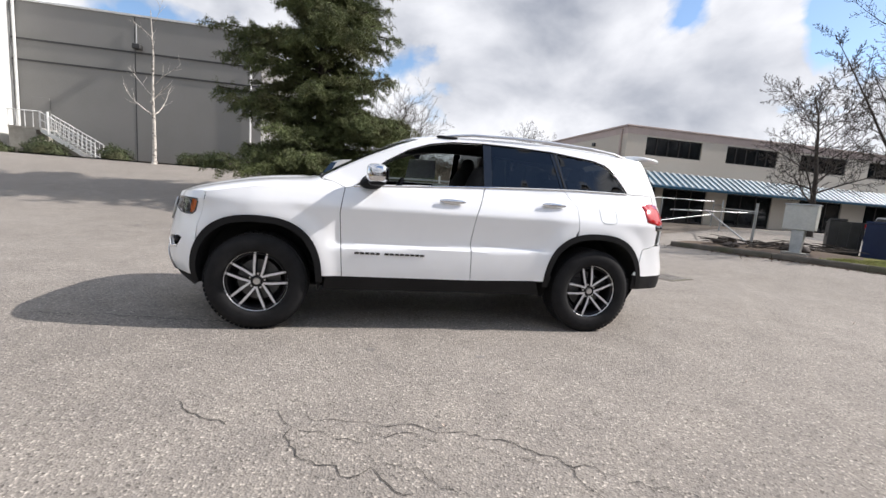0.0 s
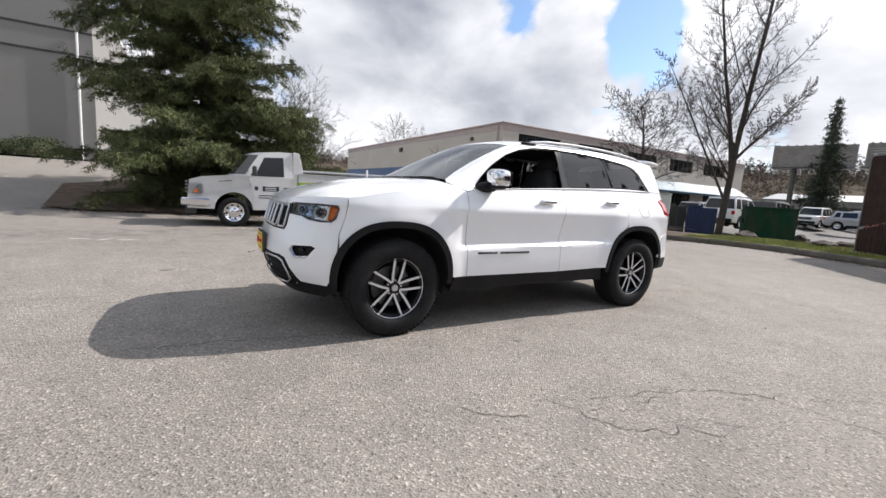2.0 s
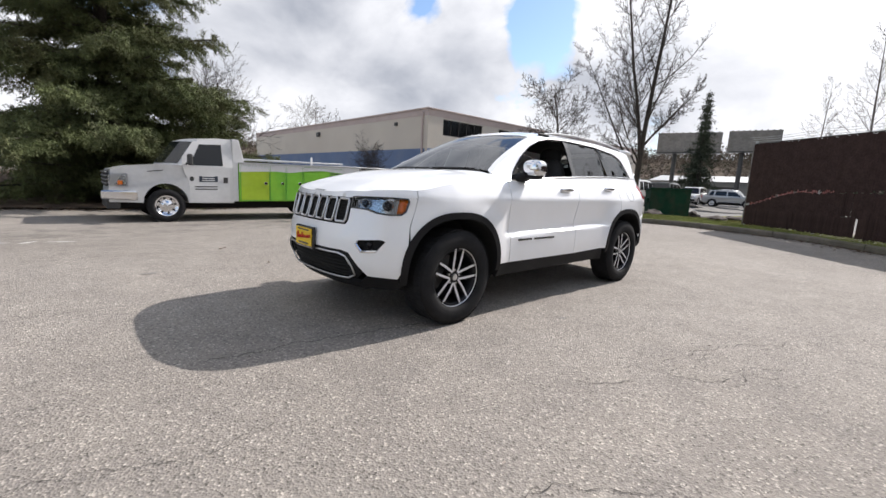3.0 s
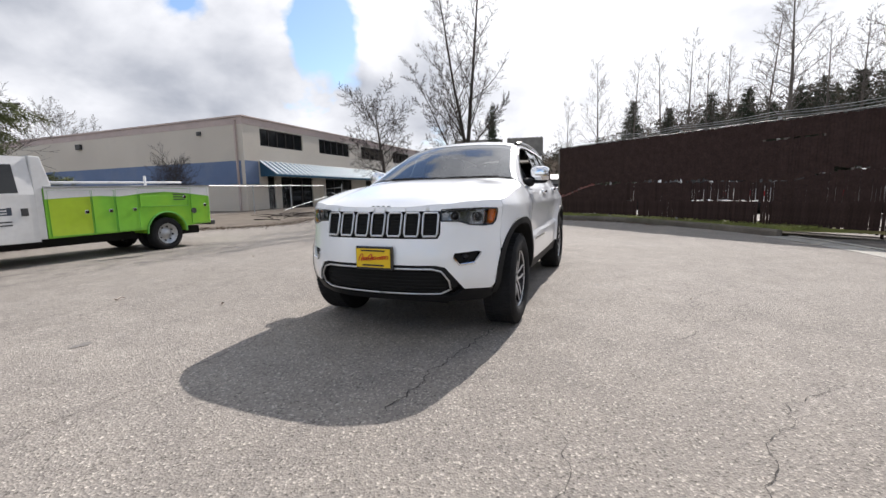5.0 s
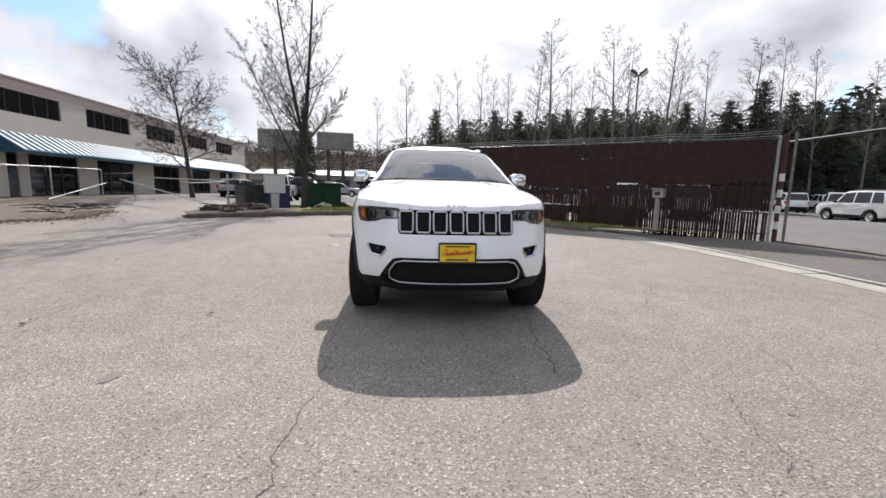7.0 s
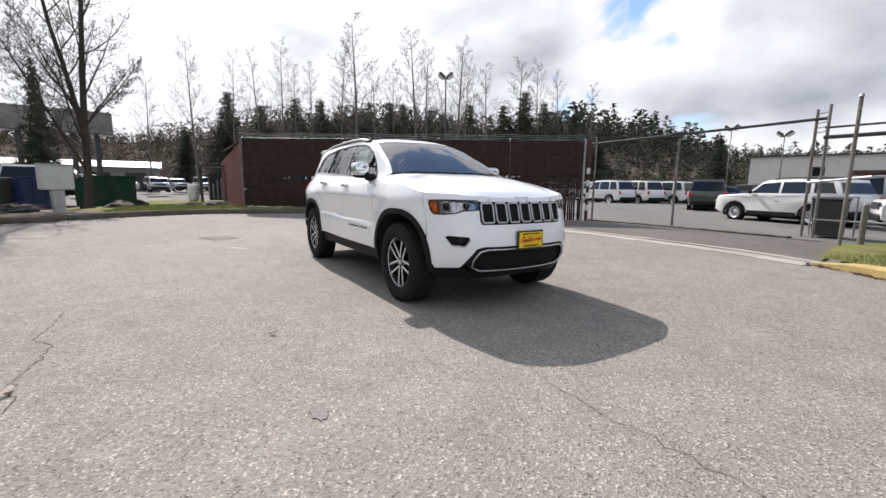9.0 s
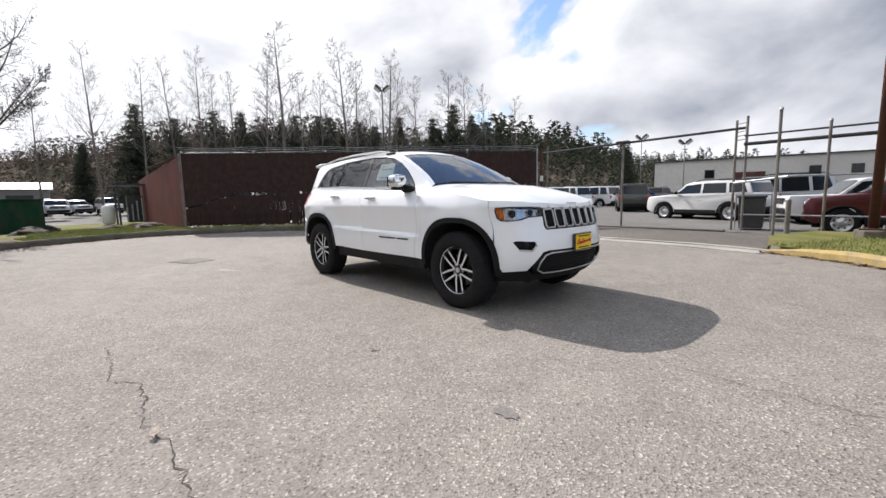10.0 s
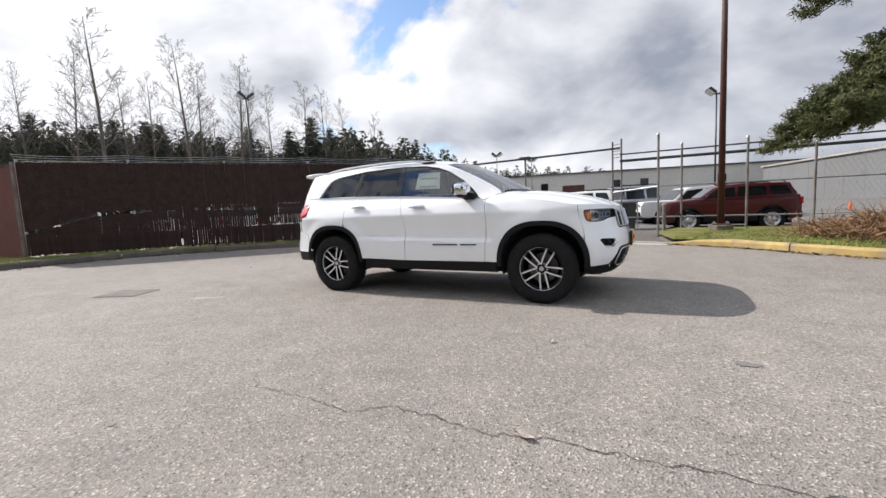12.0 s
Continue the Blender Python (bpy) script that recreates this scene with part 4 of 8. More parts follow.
def gate_box():
    t = thing("keypad_post", "grey steel keypad box on a square post", "keypad", pose(6.3, -7.1, 0.12, 0, 0, 25) @ Matrix.Diagonal((0.76, 0.76, 0.95, 1)))
    part("post", box_bm((-0.07, -0.07, 0), (0.07, 0.07, 1.15), 0.01), CONCRETE, t)
    part("box", box_bm((-0.24, -0.14, 1.02), (0.2, 0.1, 1.3), 0.02), STEEL, t)
    part("label_plate", box_bm((-0.15, -0.006 + 0.1, 1.1), (0.1, 0.004 + 0.1, 1.22)), RUST_RED, t)
    part("hood", box_bm((-0.26, -0.16, 1.3), (0.22, 0.16, 1.325)), STEEL, t)
    part("foot", box_bm((-0.13, -0.13, -0.05), (0.13, 0.13, 0.05), 0.01), CONCRETE, t)


gate_box()


def light_pole(x, y, h):
    t = thing("light_pole", "tall rust-red steel pole on a concrete base", "pole", pose(x, y, ground_z(x, y) + 0.08))
    part("base", prism_bm([(0.3 * math.cos(k * math.pi / 4 + 0.39), 0.3 * math.sin(k * math.pi / 4 + 0.39)) for k in range(8)], "z", -0.1, 0.2, bevel=0.03), KERB_OLD, t)
    part("base_plate", box_bm((-0.2, -0.2, 0.2), (0.2, 0.2, 0.23)), RUST_RED, t)
    part("shaft", tube_bm((0, 0, 0.22), (0, 0, h), 0.085, 0.055, n=20), RUST_RED, t, smooth=True)
    for a in range(4):
        s, c = (0.15 if a % 2 else -0.15), (0.15 if a > 1 else -0.15)
        part("bolt", tube_bm((s, c, 0.23), (s, c, 0.28), 0.018, n=6), STEEL, t)


light_pole(-4.08, -8.1, 9.5)


def flood_pole(x, y, h, turn, label="tall steel pole with two floodlights", r=0.11, paint=RUST_RED, heads=(-1, 1)):
    t = thing("floodlight_pole", label, "lamp post", pose(x, y, 0, 0, 0, turn), group="floodlight poles")
    part("shaft", tube_bm((0, 0, 0), (0, 0, h), r, r * 0.65, n=12), paint, t, smooth=True)
    part("crossarm", box_bm((-0.24, -0.05, h - 0.1), (0.24, 0.05, h)), DARK_STEEL, t)
    for s in heads:
        bm = box_bm((-0.28, -0.3, -0.1), (0.28, 0.3, 0.12), 0.05)
        bmesh.ops.transform(bm, matrix=pose(s * 0.33, -0.05, h + 0.12, 12, -s * 38, 0), verts=bm.verts)
        part("floodlight", bm, DARK_STEEL, t)
        bm = box_bm((-0.24, -0.26, -0.125), (0.24, 0.26, -0.105))
        bmesh.ops.transform(bm, matrix=pose(s * 0.33, -0.05, h + 0.12, 12, -s * 38, 0), verts=bm.verts)
        part("lens", bm, WHITE, t)


flood_pole(24.0, -15.95, 9.6, 58, r=0.085, paint=DARK_STEEL)
flood_pole(-5.9, -28.2, 7.7, 20, "tall steel pole with one floodlight", r=0.07, paint=DARK_STEEL, heads=(1,))
flood_pole(13.7, -40.0, 6.5, 10, "slim grey pole with two floodlights in a yard", 0.06, POST_GREY)
flood_pole(10.0, -40.9, 5.7, 10, "slim grey pole with two floodlights in a yard", 0.06, POST_GREY)


# ---- broken frontage fence ----
def pipe_fence():
    t = thing("frontage_fence", "run-down galvanised pipe fence with fallen rails", "fence")
    line = [(12.95, 7.9), (15.8, 11.5), (18.6, 15.0), (21.4, 18.5), (17.5, 18.3), (14.0, 18.0), (10.5, 17.8), (7.0, 17.6), (3.5, 17.6)]
    h = 1.65
    P = [Vector((x, y, ground_z(x, y))) for x, y in line]
    for k, p in enumerate(P):
        if k in (1,):
            continue
        part("post", tube_bm(p, p + Vector((0, 0, h)), 0.045 if k == 0 else 0.035), STEEL, t)
    for a, b in zip(P[3:], P[4:]):
        part("rail", tube_bm(a + Vector((0, 0, h - 0.05)), b + Vector((0, 0, h - 0.05)), 0.022), STEEL, t)
    part("rail", tube_bm(P[0] + Vector((0, 0, 1.35)), P[2] + Vector((0, 0, 1.25)), 0.024), STEEL, t)
    part("rail", tube_bm(P[2] + Vector((0, 0, 1.45)), P[3] + Vector((0, 0, 1.35)), 0.024), STEEL, t)
    part("fallen_rail", tube_bm(P[0] + Vector((0, 0, 0.15)), P[2] + Vector((-0.8, 0.2, 1.1)), 0.03), STEEL, t)
    part("fallen_rail", tube_bm(P[3] + Vector((-0.3, -0.4, 0.8)), (14.5, 16.2, 0.35), 0.03), STEEL, t)
    part("fallen_rail", tube_bm((9.5, 7.9, 1.2), P[0] + Vector((0, 0, 1.3)), 0.02), STEEL, t)
    bm = bmesh.new()
    for a, b in zip(P[4:], P[5:]):
        n = int((b - a).length / 0.15)
        for i in range(n):
            for s in (0, 1):
                f0 = i / n
                f1 = f0 + (0.35 if s else -0.35)
                if 0 <= f1 <= 1:
                    tube_bm(a.lerp(b, f0) + Vector((0, 0, 0.1)), a.lerp(b, f1) + Vector((0, 0, 1.55)), 0.003, n=3, bm=bm, caps=False)
    tagged(part("wire_mesh", bm, STEEL, t, "sagging chain-link mesh"), kind="stuff")


pipe_fence()


def utility_box():
    t = thing("mailbox_cluster", "pale grey metal cluster mailbox on a wide pedestal", "mailbox", pose(12.2, 5.76, 0.18, 0, 0, -62))
    part("pedestal", prism_bm([(-0.13, 0), (0.13, 0), (0.16, 0.72), (-0.16, 0.72)], "y", -0.11, 0.11, bevel=0.01), STEEL, t)
    part("cabinet", box_bm((-0.38, -0.22, 0.7), (0.38, 0.22, 1.43), 0.02), mat("pale_grey_enamel", (0.5, 0.5, 0.47), 0.5, var=0.08, fine=20), t)
    part("roof_cap", box_bm((-0.4, -0.24, 1.43), (0.4, 0.24, 1.47), 0.01), STEEL, t)
    part("foot", box_bm((-0.3, -0.25, -0.06), (0.3, 0.25, 0.03), 0.01), CONCRETE, t)


utility_box()


def dumpster():
    t = thing("dumpster", "dark green steel dumpster with a closed lid", "dumpster", pose(20.3, 5.45, ground_z(20.3, 5.45) + 0.17, 0, 0, -58) @ Matrix.Diagonal((1.0, 0.95, 1.22, 1)))
    part("body", prism_bm([(-0.75, 0.1), (0.6, 0.1), (0.75, 1.05), (-0.75, 1.2)], "x", -0.95, 0.95, bevel=0.015), GREEN_BIN, t)
    part("lid", prism_bm([(-0.8, 1.2), (0.8, 1.04), (0.8, 1.09), (-0.8, 1.25)], "x", -0.98, 0.98), GREEN_BIN, t)
    for x in (-0.97, 0.95):
        part("lift_pocket", box_bm((x - 0.06, -0.45, 0.6), (x + 0.08, 0.4, 0.78)), GREEN_BIN, t)
    for k in range(3):
        part("rib", box_bm((-0.7 + 0.66 * k, 0.6, 0.12), (-0.62 + 0.66 * k, 0.76, 1.0)), GREEN_BIN, t)
    for x in (-0.8, 0.8):
        for y in (-0.6, 0.5):
            part("caster", box_bm((x - 0.06, y - 0.06, -0.05), (x + 0.06, y + 0.06, 0.12), 0.02), DARK_STEEL, t)


dumpster()


def blue_bins():
    for x, y, turn, wide, paint, words in ((18.8, 7.7, -58, 0.6, BLUE_BIN, "dark blue steel dumpster with its lid ajar"), (18.6, 9.05, -50, 0.5, DARK_STEEL, "black steel dumpster beside a blue one")):
        t = thing("dumpster", words, "dumpster", pose(x, y, ground_z(x, y) + 0.08, 0, 0, turn), group="dumpsters by the verge")
        part("body", prism_bm([(-0.7, 0.1), (0.6, 0.1), (0.78, 1.25), (-0.78, 1.4)], "x", -1.0 * wide, 1.0 * wide, bevel=0.015), paint, t)
        part("lid", prism_bm([(-0.8, 1.42), (0.8, 1.3), (0.8, 1.34), (-0.8, 1.5)], "x", -1.02 * wide, 0.0), paint, t)
        part("open_lid", prism_bm([(0.8, 1.3), (1.25, 0.72), (1.28, 0.75), (0.83, 1.33)], "x", 0.02, 1.02 * wide), paint, t)
        for k in range(4):
            u = (-0.9 + 0.6 * k) * wide
            part("rib", prism_bm([(-0.74, 0.15), (-0.69, 0.15), (-0.77, 1.36), (-0.82, 1.36)], "x", u - 0.04, u + 0.04), paint, t)
        for u in (-1.04, 0.96):
            part("lift_pocket", box_bm((u * wide, -0.4, 0.75), (u * wide + 0.1, 0.35, 0.92)), paint, t)
        for u in (-0.8, 0.8):
            for v in (-0.5, 0.45):
                part("caster", box_bm((u * wide - 0.06, v - 0.06, -0.05), (u * wide + 0.06, v + 0.06, 0.12), 0.02), DARK_STEEL, t)


blue_bins()


def rock(name, x, y, s, seed, label, group="rocks on the verge", material=None):
    rnd = random.Random(seed)
    bm = bmesh.new()
    bmesh.ops.create_icosphere(bm, subdivisions=3, radius=1)
    off = Vector((seed * 3.1, seed * 1.7, 0))
    for v in bm.verts:
        n = noise.noise(v.co * 1.3 + off) * 0.45 + noise.noise(v.co * 3.5 + off) * 0.3
        v.co = Vector((v.co.x * s[0], v.co.y * s[1], max(-0.35, v.co.z) * s[2])) * (1 + n)
    ob = part(name, bm, material or ROCK, angle=25)
    ob.matrix_world = pose(x, y, ground_z(x, y) + 0.13 + 0.25 * s[2], 0, 0, rnd.uniform(0, 360))
    return tagged(ob, label, "rock", group)


for k, (x, y, s) in enumerate([(20.6, 4.2, (0.35, 0.3, 0.3)), (14.6, 1.5, (0.5, 0.25, 0.14)), (15.8, 1.2, (0.55, 0.3, 0.16)), (13.6, 6.9, (0.4, 0.35, 0.22)), (16.6, 4.6, (0.6, 0.4, 0.2)), (12.4, 8.4, (0.35, 0.25, 0.2)), (17.5, 2.4, (0.7, 0.3, 0.15)), (11.6, 7.4, (0.3, 0.2, 0.12))]):
    rock("rock", x, y, s, k + 1, "rough brown boulder on mossy grass")


def equipment():
    t = thing("gas_tank_stand", "white tank and dark pipework under a small roof", "equipment", pose(27.4, 1.2, ground_z(27.4, 1.2) + 0.13))
    bm = lathe_bm([(0.0, -0.58), (0.24, -0.55), (0.33, -0.42), (0.33, 0.42), (0.24, 0.55), (0.0, 0.58)], 20)
    bmesh.ops.transform(bm, matrix=pose(-0.1, 0.45, 0.6, 90, 0, 0), verts=bm.verts)
    part("tank", bm, WHITE, t, smooth=True)
    part("roof", box_bm((-0.8, -1.6, 2.3), (1.2, 0.2, 2.4)), DARK_STEEL, t)
    for x in (-0.7, 1.1):
        part("post", box_bm((x, -0.1, 0), (x + 0.1, 0.0, 2.3)), DARK_STEEL, t)
    part("cabinet", box_bm((-0.2, -1.3, 0.1), (0.7, -0.5, 1.7), 0.02), DARK_STEEL, t)
    for k in range(4):
        part("pipe", tube_bm((-0.5, -1.2 + 0.25 * k, 0.2), (-0.5, -1.2 + 0.25 * k, 1.6 - 0.2 * k), 0.04), STEEL, t)


equipment()


# ---- far buildings and billboards ----
def far_hall():
    t = thing("far_hall", "long low grey industrial hall", "building", pose(21.5, -64.0, 0, 0, 0, 194))
    part("wall", box_bm((0, 0, -0.2), (95, 30, 5.45)), mat("weathered_grey_render", (0.58, 0.56, 0.52), 0.85, var=0.08, scale=0.15, fine=2, tint=(0.42, 0.41, 0.39), tint_amount=0.5, tint_scale=0.08), t)
    part("roof_edge", box_bm((-0.3, -0.3, 5.45), (95.3, 30.3, 5.65)), DARK_STEEL, t)
    for x in (6.5, 18, 22, 33, 41, 55):
        w = part("window", box_bm((x, -0.05, 2.9), (x + 1.2, 0.0, 4.1)), FRAME, t)
        part("pane", box_bm((x + 0.1, -0.07, 3.0), (x + 1.1, -0.05, 4.0)), WINDOW, w)
    part("door", box_bm((10, -0.06, 0), (13.5, 0, 3.6)), RUST_RED, t)


far_hall()


def yard_building():
    t = thing("yard_building", "pale grey metal-clad building side along a yard", "building", pose(-15.5, -68.0, 0, 0, 0, 103.4))
    clad = mat("pale_metal_cladding", (0.17, 0.175, 0.18), 0.7, 0.0, var=0.06, scale=0.2, fine=3, spec=0.2, tint=(0.15, 0.148, 0.14), tint_amount=0.4, tint_scale=0.1)
    part("wall", box_bm((0, 0, -0.2), (46, 16, 4.45)), clad, t)
    part("roof_edge", box_bm((-0.2, -0.25, 4.45), (46.2, 16.2, 4.65)), CONCRETE, t)
    for k in range(15):
        part("cladding_rib", box_bm((3 * k + 1.48, -0.012, 0), (3 * k + 1.52, 0, 4.45)), clad, t)
    c = thing("traffic_cone", "orange traffic cone standing in a yard", "cone", pose(-11.5, -24.0, -0.02) @ Matrix.Scale(0.65, 4))
    part("base", box_bm((-0.2, -0.2, 0), (0.2, 0.2, 0.04), 0.01), mat("orange_plastic", (0.75, 0.13, 0.03), 0.5, var=0.08), c)
    part("body", lathe_z([(0.15, 0.04), (0.03, 0.7), (0.0, 0.7)]), bpy.data.materials["orange_plastic"], c)


def lathe_z(profile, n=14):
    bm = bmesh.new()
    rows = [[bm.verts.new((r * math.cos(2 * math.pi * k / n), r * math.sin(2 * math.pi * k / n), z)) for k in range(n)] for r, z in profile if r > 0]
    for a, b in zip(rows, rows[1:]):
        for k in range(n):
            bm.faces.new((a[k], a[(k + 1) % n], b[(k + 1) % n], b[k]))
    bm.faces.new(rows[-1])
    return bm


yard_building()


def far_shed():
    """Long low sheds beyond the road."""
    t = thing("far_shed", "long low grey shed beyond a road", "building", pose(80.0, 4.5, 0, 0, 0, 90))
    part("wall", box_bm((0, 0, -0.2), (22, 9, 3.3)), GREYWALL, t)
    part("roof", prism_bm([(-0.5, 3.3), (9.5, 3.3), (4.5, 4.3)], "x", -0.4, 22.4), STEEL, t)
    for k in range(5):
        part("door", box_bm((1.5 + 4.2 * k, 9.0, 0), (4.0 + 4.2 * k, 9.06, 2.5)), FRAME, t)


far_shed()


def billboard(a, b, z0, z1):
    A, B = Vector((*a, 0)), Vector((*b, 0))
    d = (B - A).normalized()
    L = (B - A).length
    t = thing("billboard", "dark back of a large roadside billboard on posts", "billboard", pose(A.x, A.y, 0, 0, 0, math.degrees(math.atan2(d.y, d.x))), group="billboards")
    BACK = mat("billboard_back", (0.2, 0.185, 0.165), 0.8, var=0.2, scale=0.8, fine=4)
    part("board", box_bm((0, 0, z0), (L, 0.35, z1)), BACK, t)
    for k in range(9):
        x = L * (k + 0.5) / 9
        part("frame_rib", box_bm((x - 0.09, 0.35, z0 - 0.3), (x + 0.09, 0.6, z1 + 0.15)), BACK, t)
    part("catwalk", box_bm((0, -0.9, z0 - 0.2), (L, 0.9, z0 - 0.1)), DARK_STEEL, t)
    for x in (L * 0.3, L * 0.7):
        part("column", tube_bm((x, 0.2, 0), (x, 0.2, z0), 0.3), DARK_STEEL, t)


billboard((62.5, 23.0), (64.6, 15.3), 7.2, 9.9)
billboard((64.8, 14.6), (65.9, 8.9), 7.3, 10.0)


# ---- the white sport-utility car ----
PAINT = mat("white_car_paint", (0.89, 0.9, 0.912), 0.3, 0.0, var=0.012, scale=1.5, fine=6, coat=1.0)
CHROME = mat("chrome", (0.75, 0.76, 0.78), 0.08, 1.0, var=0.0)
SATIN = mat("satin_silver", (0.62, 0.62, 0.63), 0.28, 0.9, var=0.03, fine=30)
BLACK_TRIM = mat("black_plastic", (0.012, 0.012, 0.013), 0.6, var=0.15, scale=6, fine=90, bump=0.08, spec=0.2)
GLOSS_BLACK = mat("gloss_black", (0.012, 0.012, 0.013), 0.08, var=0.0, coat=0.6)
VOID = mat("unlit_black", (0.008, 0.008, 0.008), 0.9, var=0.0)
RUBBER = mat("tyre_rubber", (0.016, 0.016, 0.017), 0.85, var=0.2, scale=12, fine=120, bump=0.15, spec=0.2)
RIM_DARK = mat("dark_grey_alloy", (0.025, 0.025, 0.028), 0.35, 0.7, var=0.05)
RIM_FACE = mat("machined_alloy", (0.72, 0.72, 0.73), 0.35, 0.25, var=0.03, fine=60)
GLASS_CLEAR = glass_mat("clear_glass", (0.82, 0.9, 0.88), tint=0.5, ior=2.0)
SCREEN_GLASS = glass_mat("windscreen_glass", (0.82, 0.9, 0.88), tint=0.35, ior=2.3)
GLASS_DARK = glass_mat("privacy_glass", (0.12, 0.13, 0.13), tint=0.7, ior=1.62)
LAMP_GLASS = glass_mat("lamp_glass", (0.95, 0.96, 0.97), tint=0.95, ior=1.4)
REFLECTOR = mat("lamp_reflector", (0.4, 0.41, 0.43), 0.16, 0.9, var=0.25, scale=14, fine=60)
AMBER = mat("amber_lens", (0.85, 0.2, 0.02), 0.15, var=0.05, coat=0.8)
REDLENS = mat("red_lens", (0.5, 0.012, 0.015), 0.12, var=0.05, coat=0.8)
SEAT = mat("dark_seat_fabric", (0.03, 0.03, 0.032), 0.8, var=0.2, fine=60)
PLATE_YELLOW = mat("yellow_plate", (0.85, 0.56, 0.01), 0.45, var=0.04)
PLATE_RED = mat("red_lettering", (0.55, 0.02, 0.02), 0.5, var=0.0)
PAPER = mat("window_paper", (0.7, 0.78, 0.77), 0.7, var=0.1, fine=30)
GREY_INK = mat("grey_print", (0.4, 0.44, 0.45), 0.7, var=0.1)

from mathutils.geometry import delaunay_2d_cdt

PLAN = [p for p in fillet_line([(-2.302, 0.0), (-2.295, 0.25), (-2.262, 0.43), (-2.212, 0.555), (-2.156, 0.645), (-2.078, 0.742), (-1.968, 0.825), (-1.83, 0.882), (-1.6, 0.918), (-1.4, 0.934), (-0.8, 0.94), (0.5, 0.942), (1.4, 0.937),
                                (1.85, 0.915), (2.13, 0.86), (2.3, 0.745), (2.39, 0.55), (2.425, 0.3), (2.44, 0.0)], 0.012)]
ARC = [0.0]
for a_, b_ in zip(PLAN, PLAN[1:]):
    ARC.append(ARC[-1] + (b_ - a_).length)
PX, PY, PS = np.array([p.x for p in PLAN]), np.array([p.y for p in PLAN]), np.array(ARC)
NXY = np.stack([np.gradient(PX, PS), np.gradient(PY, PS)], 1)
NXY /= np.linalg.norm(NXY, axis=1)[:, None]
PNX, PNY = -NXY[:, 1], NXY[:, 0]
SIDE = [(0.3, 0.075), (0.38, 0.045), (0.44, 0.024), (0.52, 0.014), (0.62, 0.01), (0.75, 0.012), (0.9, 0.01), (1.0, 0.005), (1.025, 0.003), (1.038, 0.009), (1.1, 0.038), (1.16, 0.074), (1.22, 0.13), (1.3, 0.172), (1.45, 0.235), (1.6, 0.3), (1.75, 0.4)]
FRONT = [(0.28, 0.17), (0.36, 0.08), (0.43, 0.025), (0.5, 0.0), (0.6, 0.0), (0.7, 0.008), (0.8, 0.034), (0.86, 0.052), (0.95, 0.078), (1.0, 0.094), (1.05, 0.118), (1.12, 0.175), (1.25, 0.3)]
REAR = [(0.3, 0.1), (0.42, 0.0), (0.62, 0.0), (0.72, 0.03), (0.8, 0.05), (1.0, 0.06), (1.2, 0.09), (1.3, 0.115), (1.5, 0.2), (1.62, 0.26), (1.8, 0.36)]
ARCHES = ((-1.457, 0.39), (1.457, 0.4))


def arch_r(x, z, k):
    cx, cz = ARCHES[k]
    return ((abs(x - cx) / 0.49) ** 2.5 + (abs(max(z - cz, 0.0)) / 0.515) ** 2.5) ** 0.4


def ring(s, z, out=0.0, side=1):
    """A point of the body's outer skin: s runs from the nose's middle round to the tail's middle, z is the height."""
    x, y, nx, ny = (float(np.interp(s, PS, q)) for q in (PX, PY, PNX, PNY))
    n = math.hypot(nx, ny)
    nx, ny = nx / n, ny / n
    d = ny * ny * lerp_table(SIDE, z) + nx * nx * lerp_table(FRONT if nx < 0 else REAR, z)
    if ny > 0.55:
        round_off = smooth01((ny - 0.55) / 0.3)
        fade = smooth01((x + 0.95) / 0.12) * smooth01((1.12 - x) / 0.3)
        line = 0.705 + 0.022 * (x + 0.8)
        d += 0.034 * fade * smooth01((z - line + 0.018) / 0.034) * (1 - 0.7 * smooth01((z - line) / 0.34))
        for k in (0, 1):
            r = arch_r(x, z, k)
            if z > 0.3:
                d -= 0.022 * round_off * smooth01(1 - (r - 1.0) / 0.3) * (1 - smooth01((z - 0.98) / 0.1))
    d -= out
    return Vector((x - nx * d, (y - ny * d) * side, z))


def sx(x):
    """Where on the ring the flank has this x."""
    return float(np.interp(x, PX, PS))


def sy(y):
    """Where on the nose the ring has this y."""
    i = int(np.argmax(PX > -1.9))
    return float(np.interp(y, PY[:i], PS[:i]))


ZC = [(-2.32, 0.94), (-2.18, 1.032), (-2.01, 1.1), (-1.78, 1.16), (-1.5, 1.216), (-1.2, 1.25), (-1.08, 1.272), (-0.95, 1.345), (-0.7, 1.487), (-0.5, 1.588), (-0.34, 1.66), (-0.15, 1.712), (0.1, 1.742), (0.5, 1.758), (1.1, 1.755), (1.7, 1.73), (2.1, 1.695), (2.3, 1.67)]
YE = [(-2.4, 0.84), (-1.1, 0.86), (-0.7, 0.78), (-0.3, 0.68), (0.1, 0.635), (0.8, 0.62), (2.3, 0.6)]
DROP = [(-2.4, 0.02), (-2.1, 0.045), (-1.2, 0.055), (-0.95, 0.08), (-0.4, 0.09), (0.1, 0.06), (2.3, 0.05)]


def top(x, y):
    """The skin seen from above: bonnet, windscreen and roof."""
    v = abs(y) / lerp_table(YE, x)
    z = lerp_table(ZC, x) - lerp_table(DROP, x) * v ** 2.4 - 0.03 * min(v, 1.1) ** 10
    bonnet = smooth01((-1.1 - x) / 0.15) * smooth01((x + 2.25) / 0.2)
    return z + 0.014 * bonnet * (1 - smooth01((abs(y) - 0.44) / 0.09))


def edge(s):
    z = 1.2
    for _ in range(30):
        p = ring(s, z)
        z = 0.5 * z + 0.5 * top(p.x, p.y)
    return z


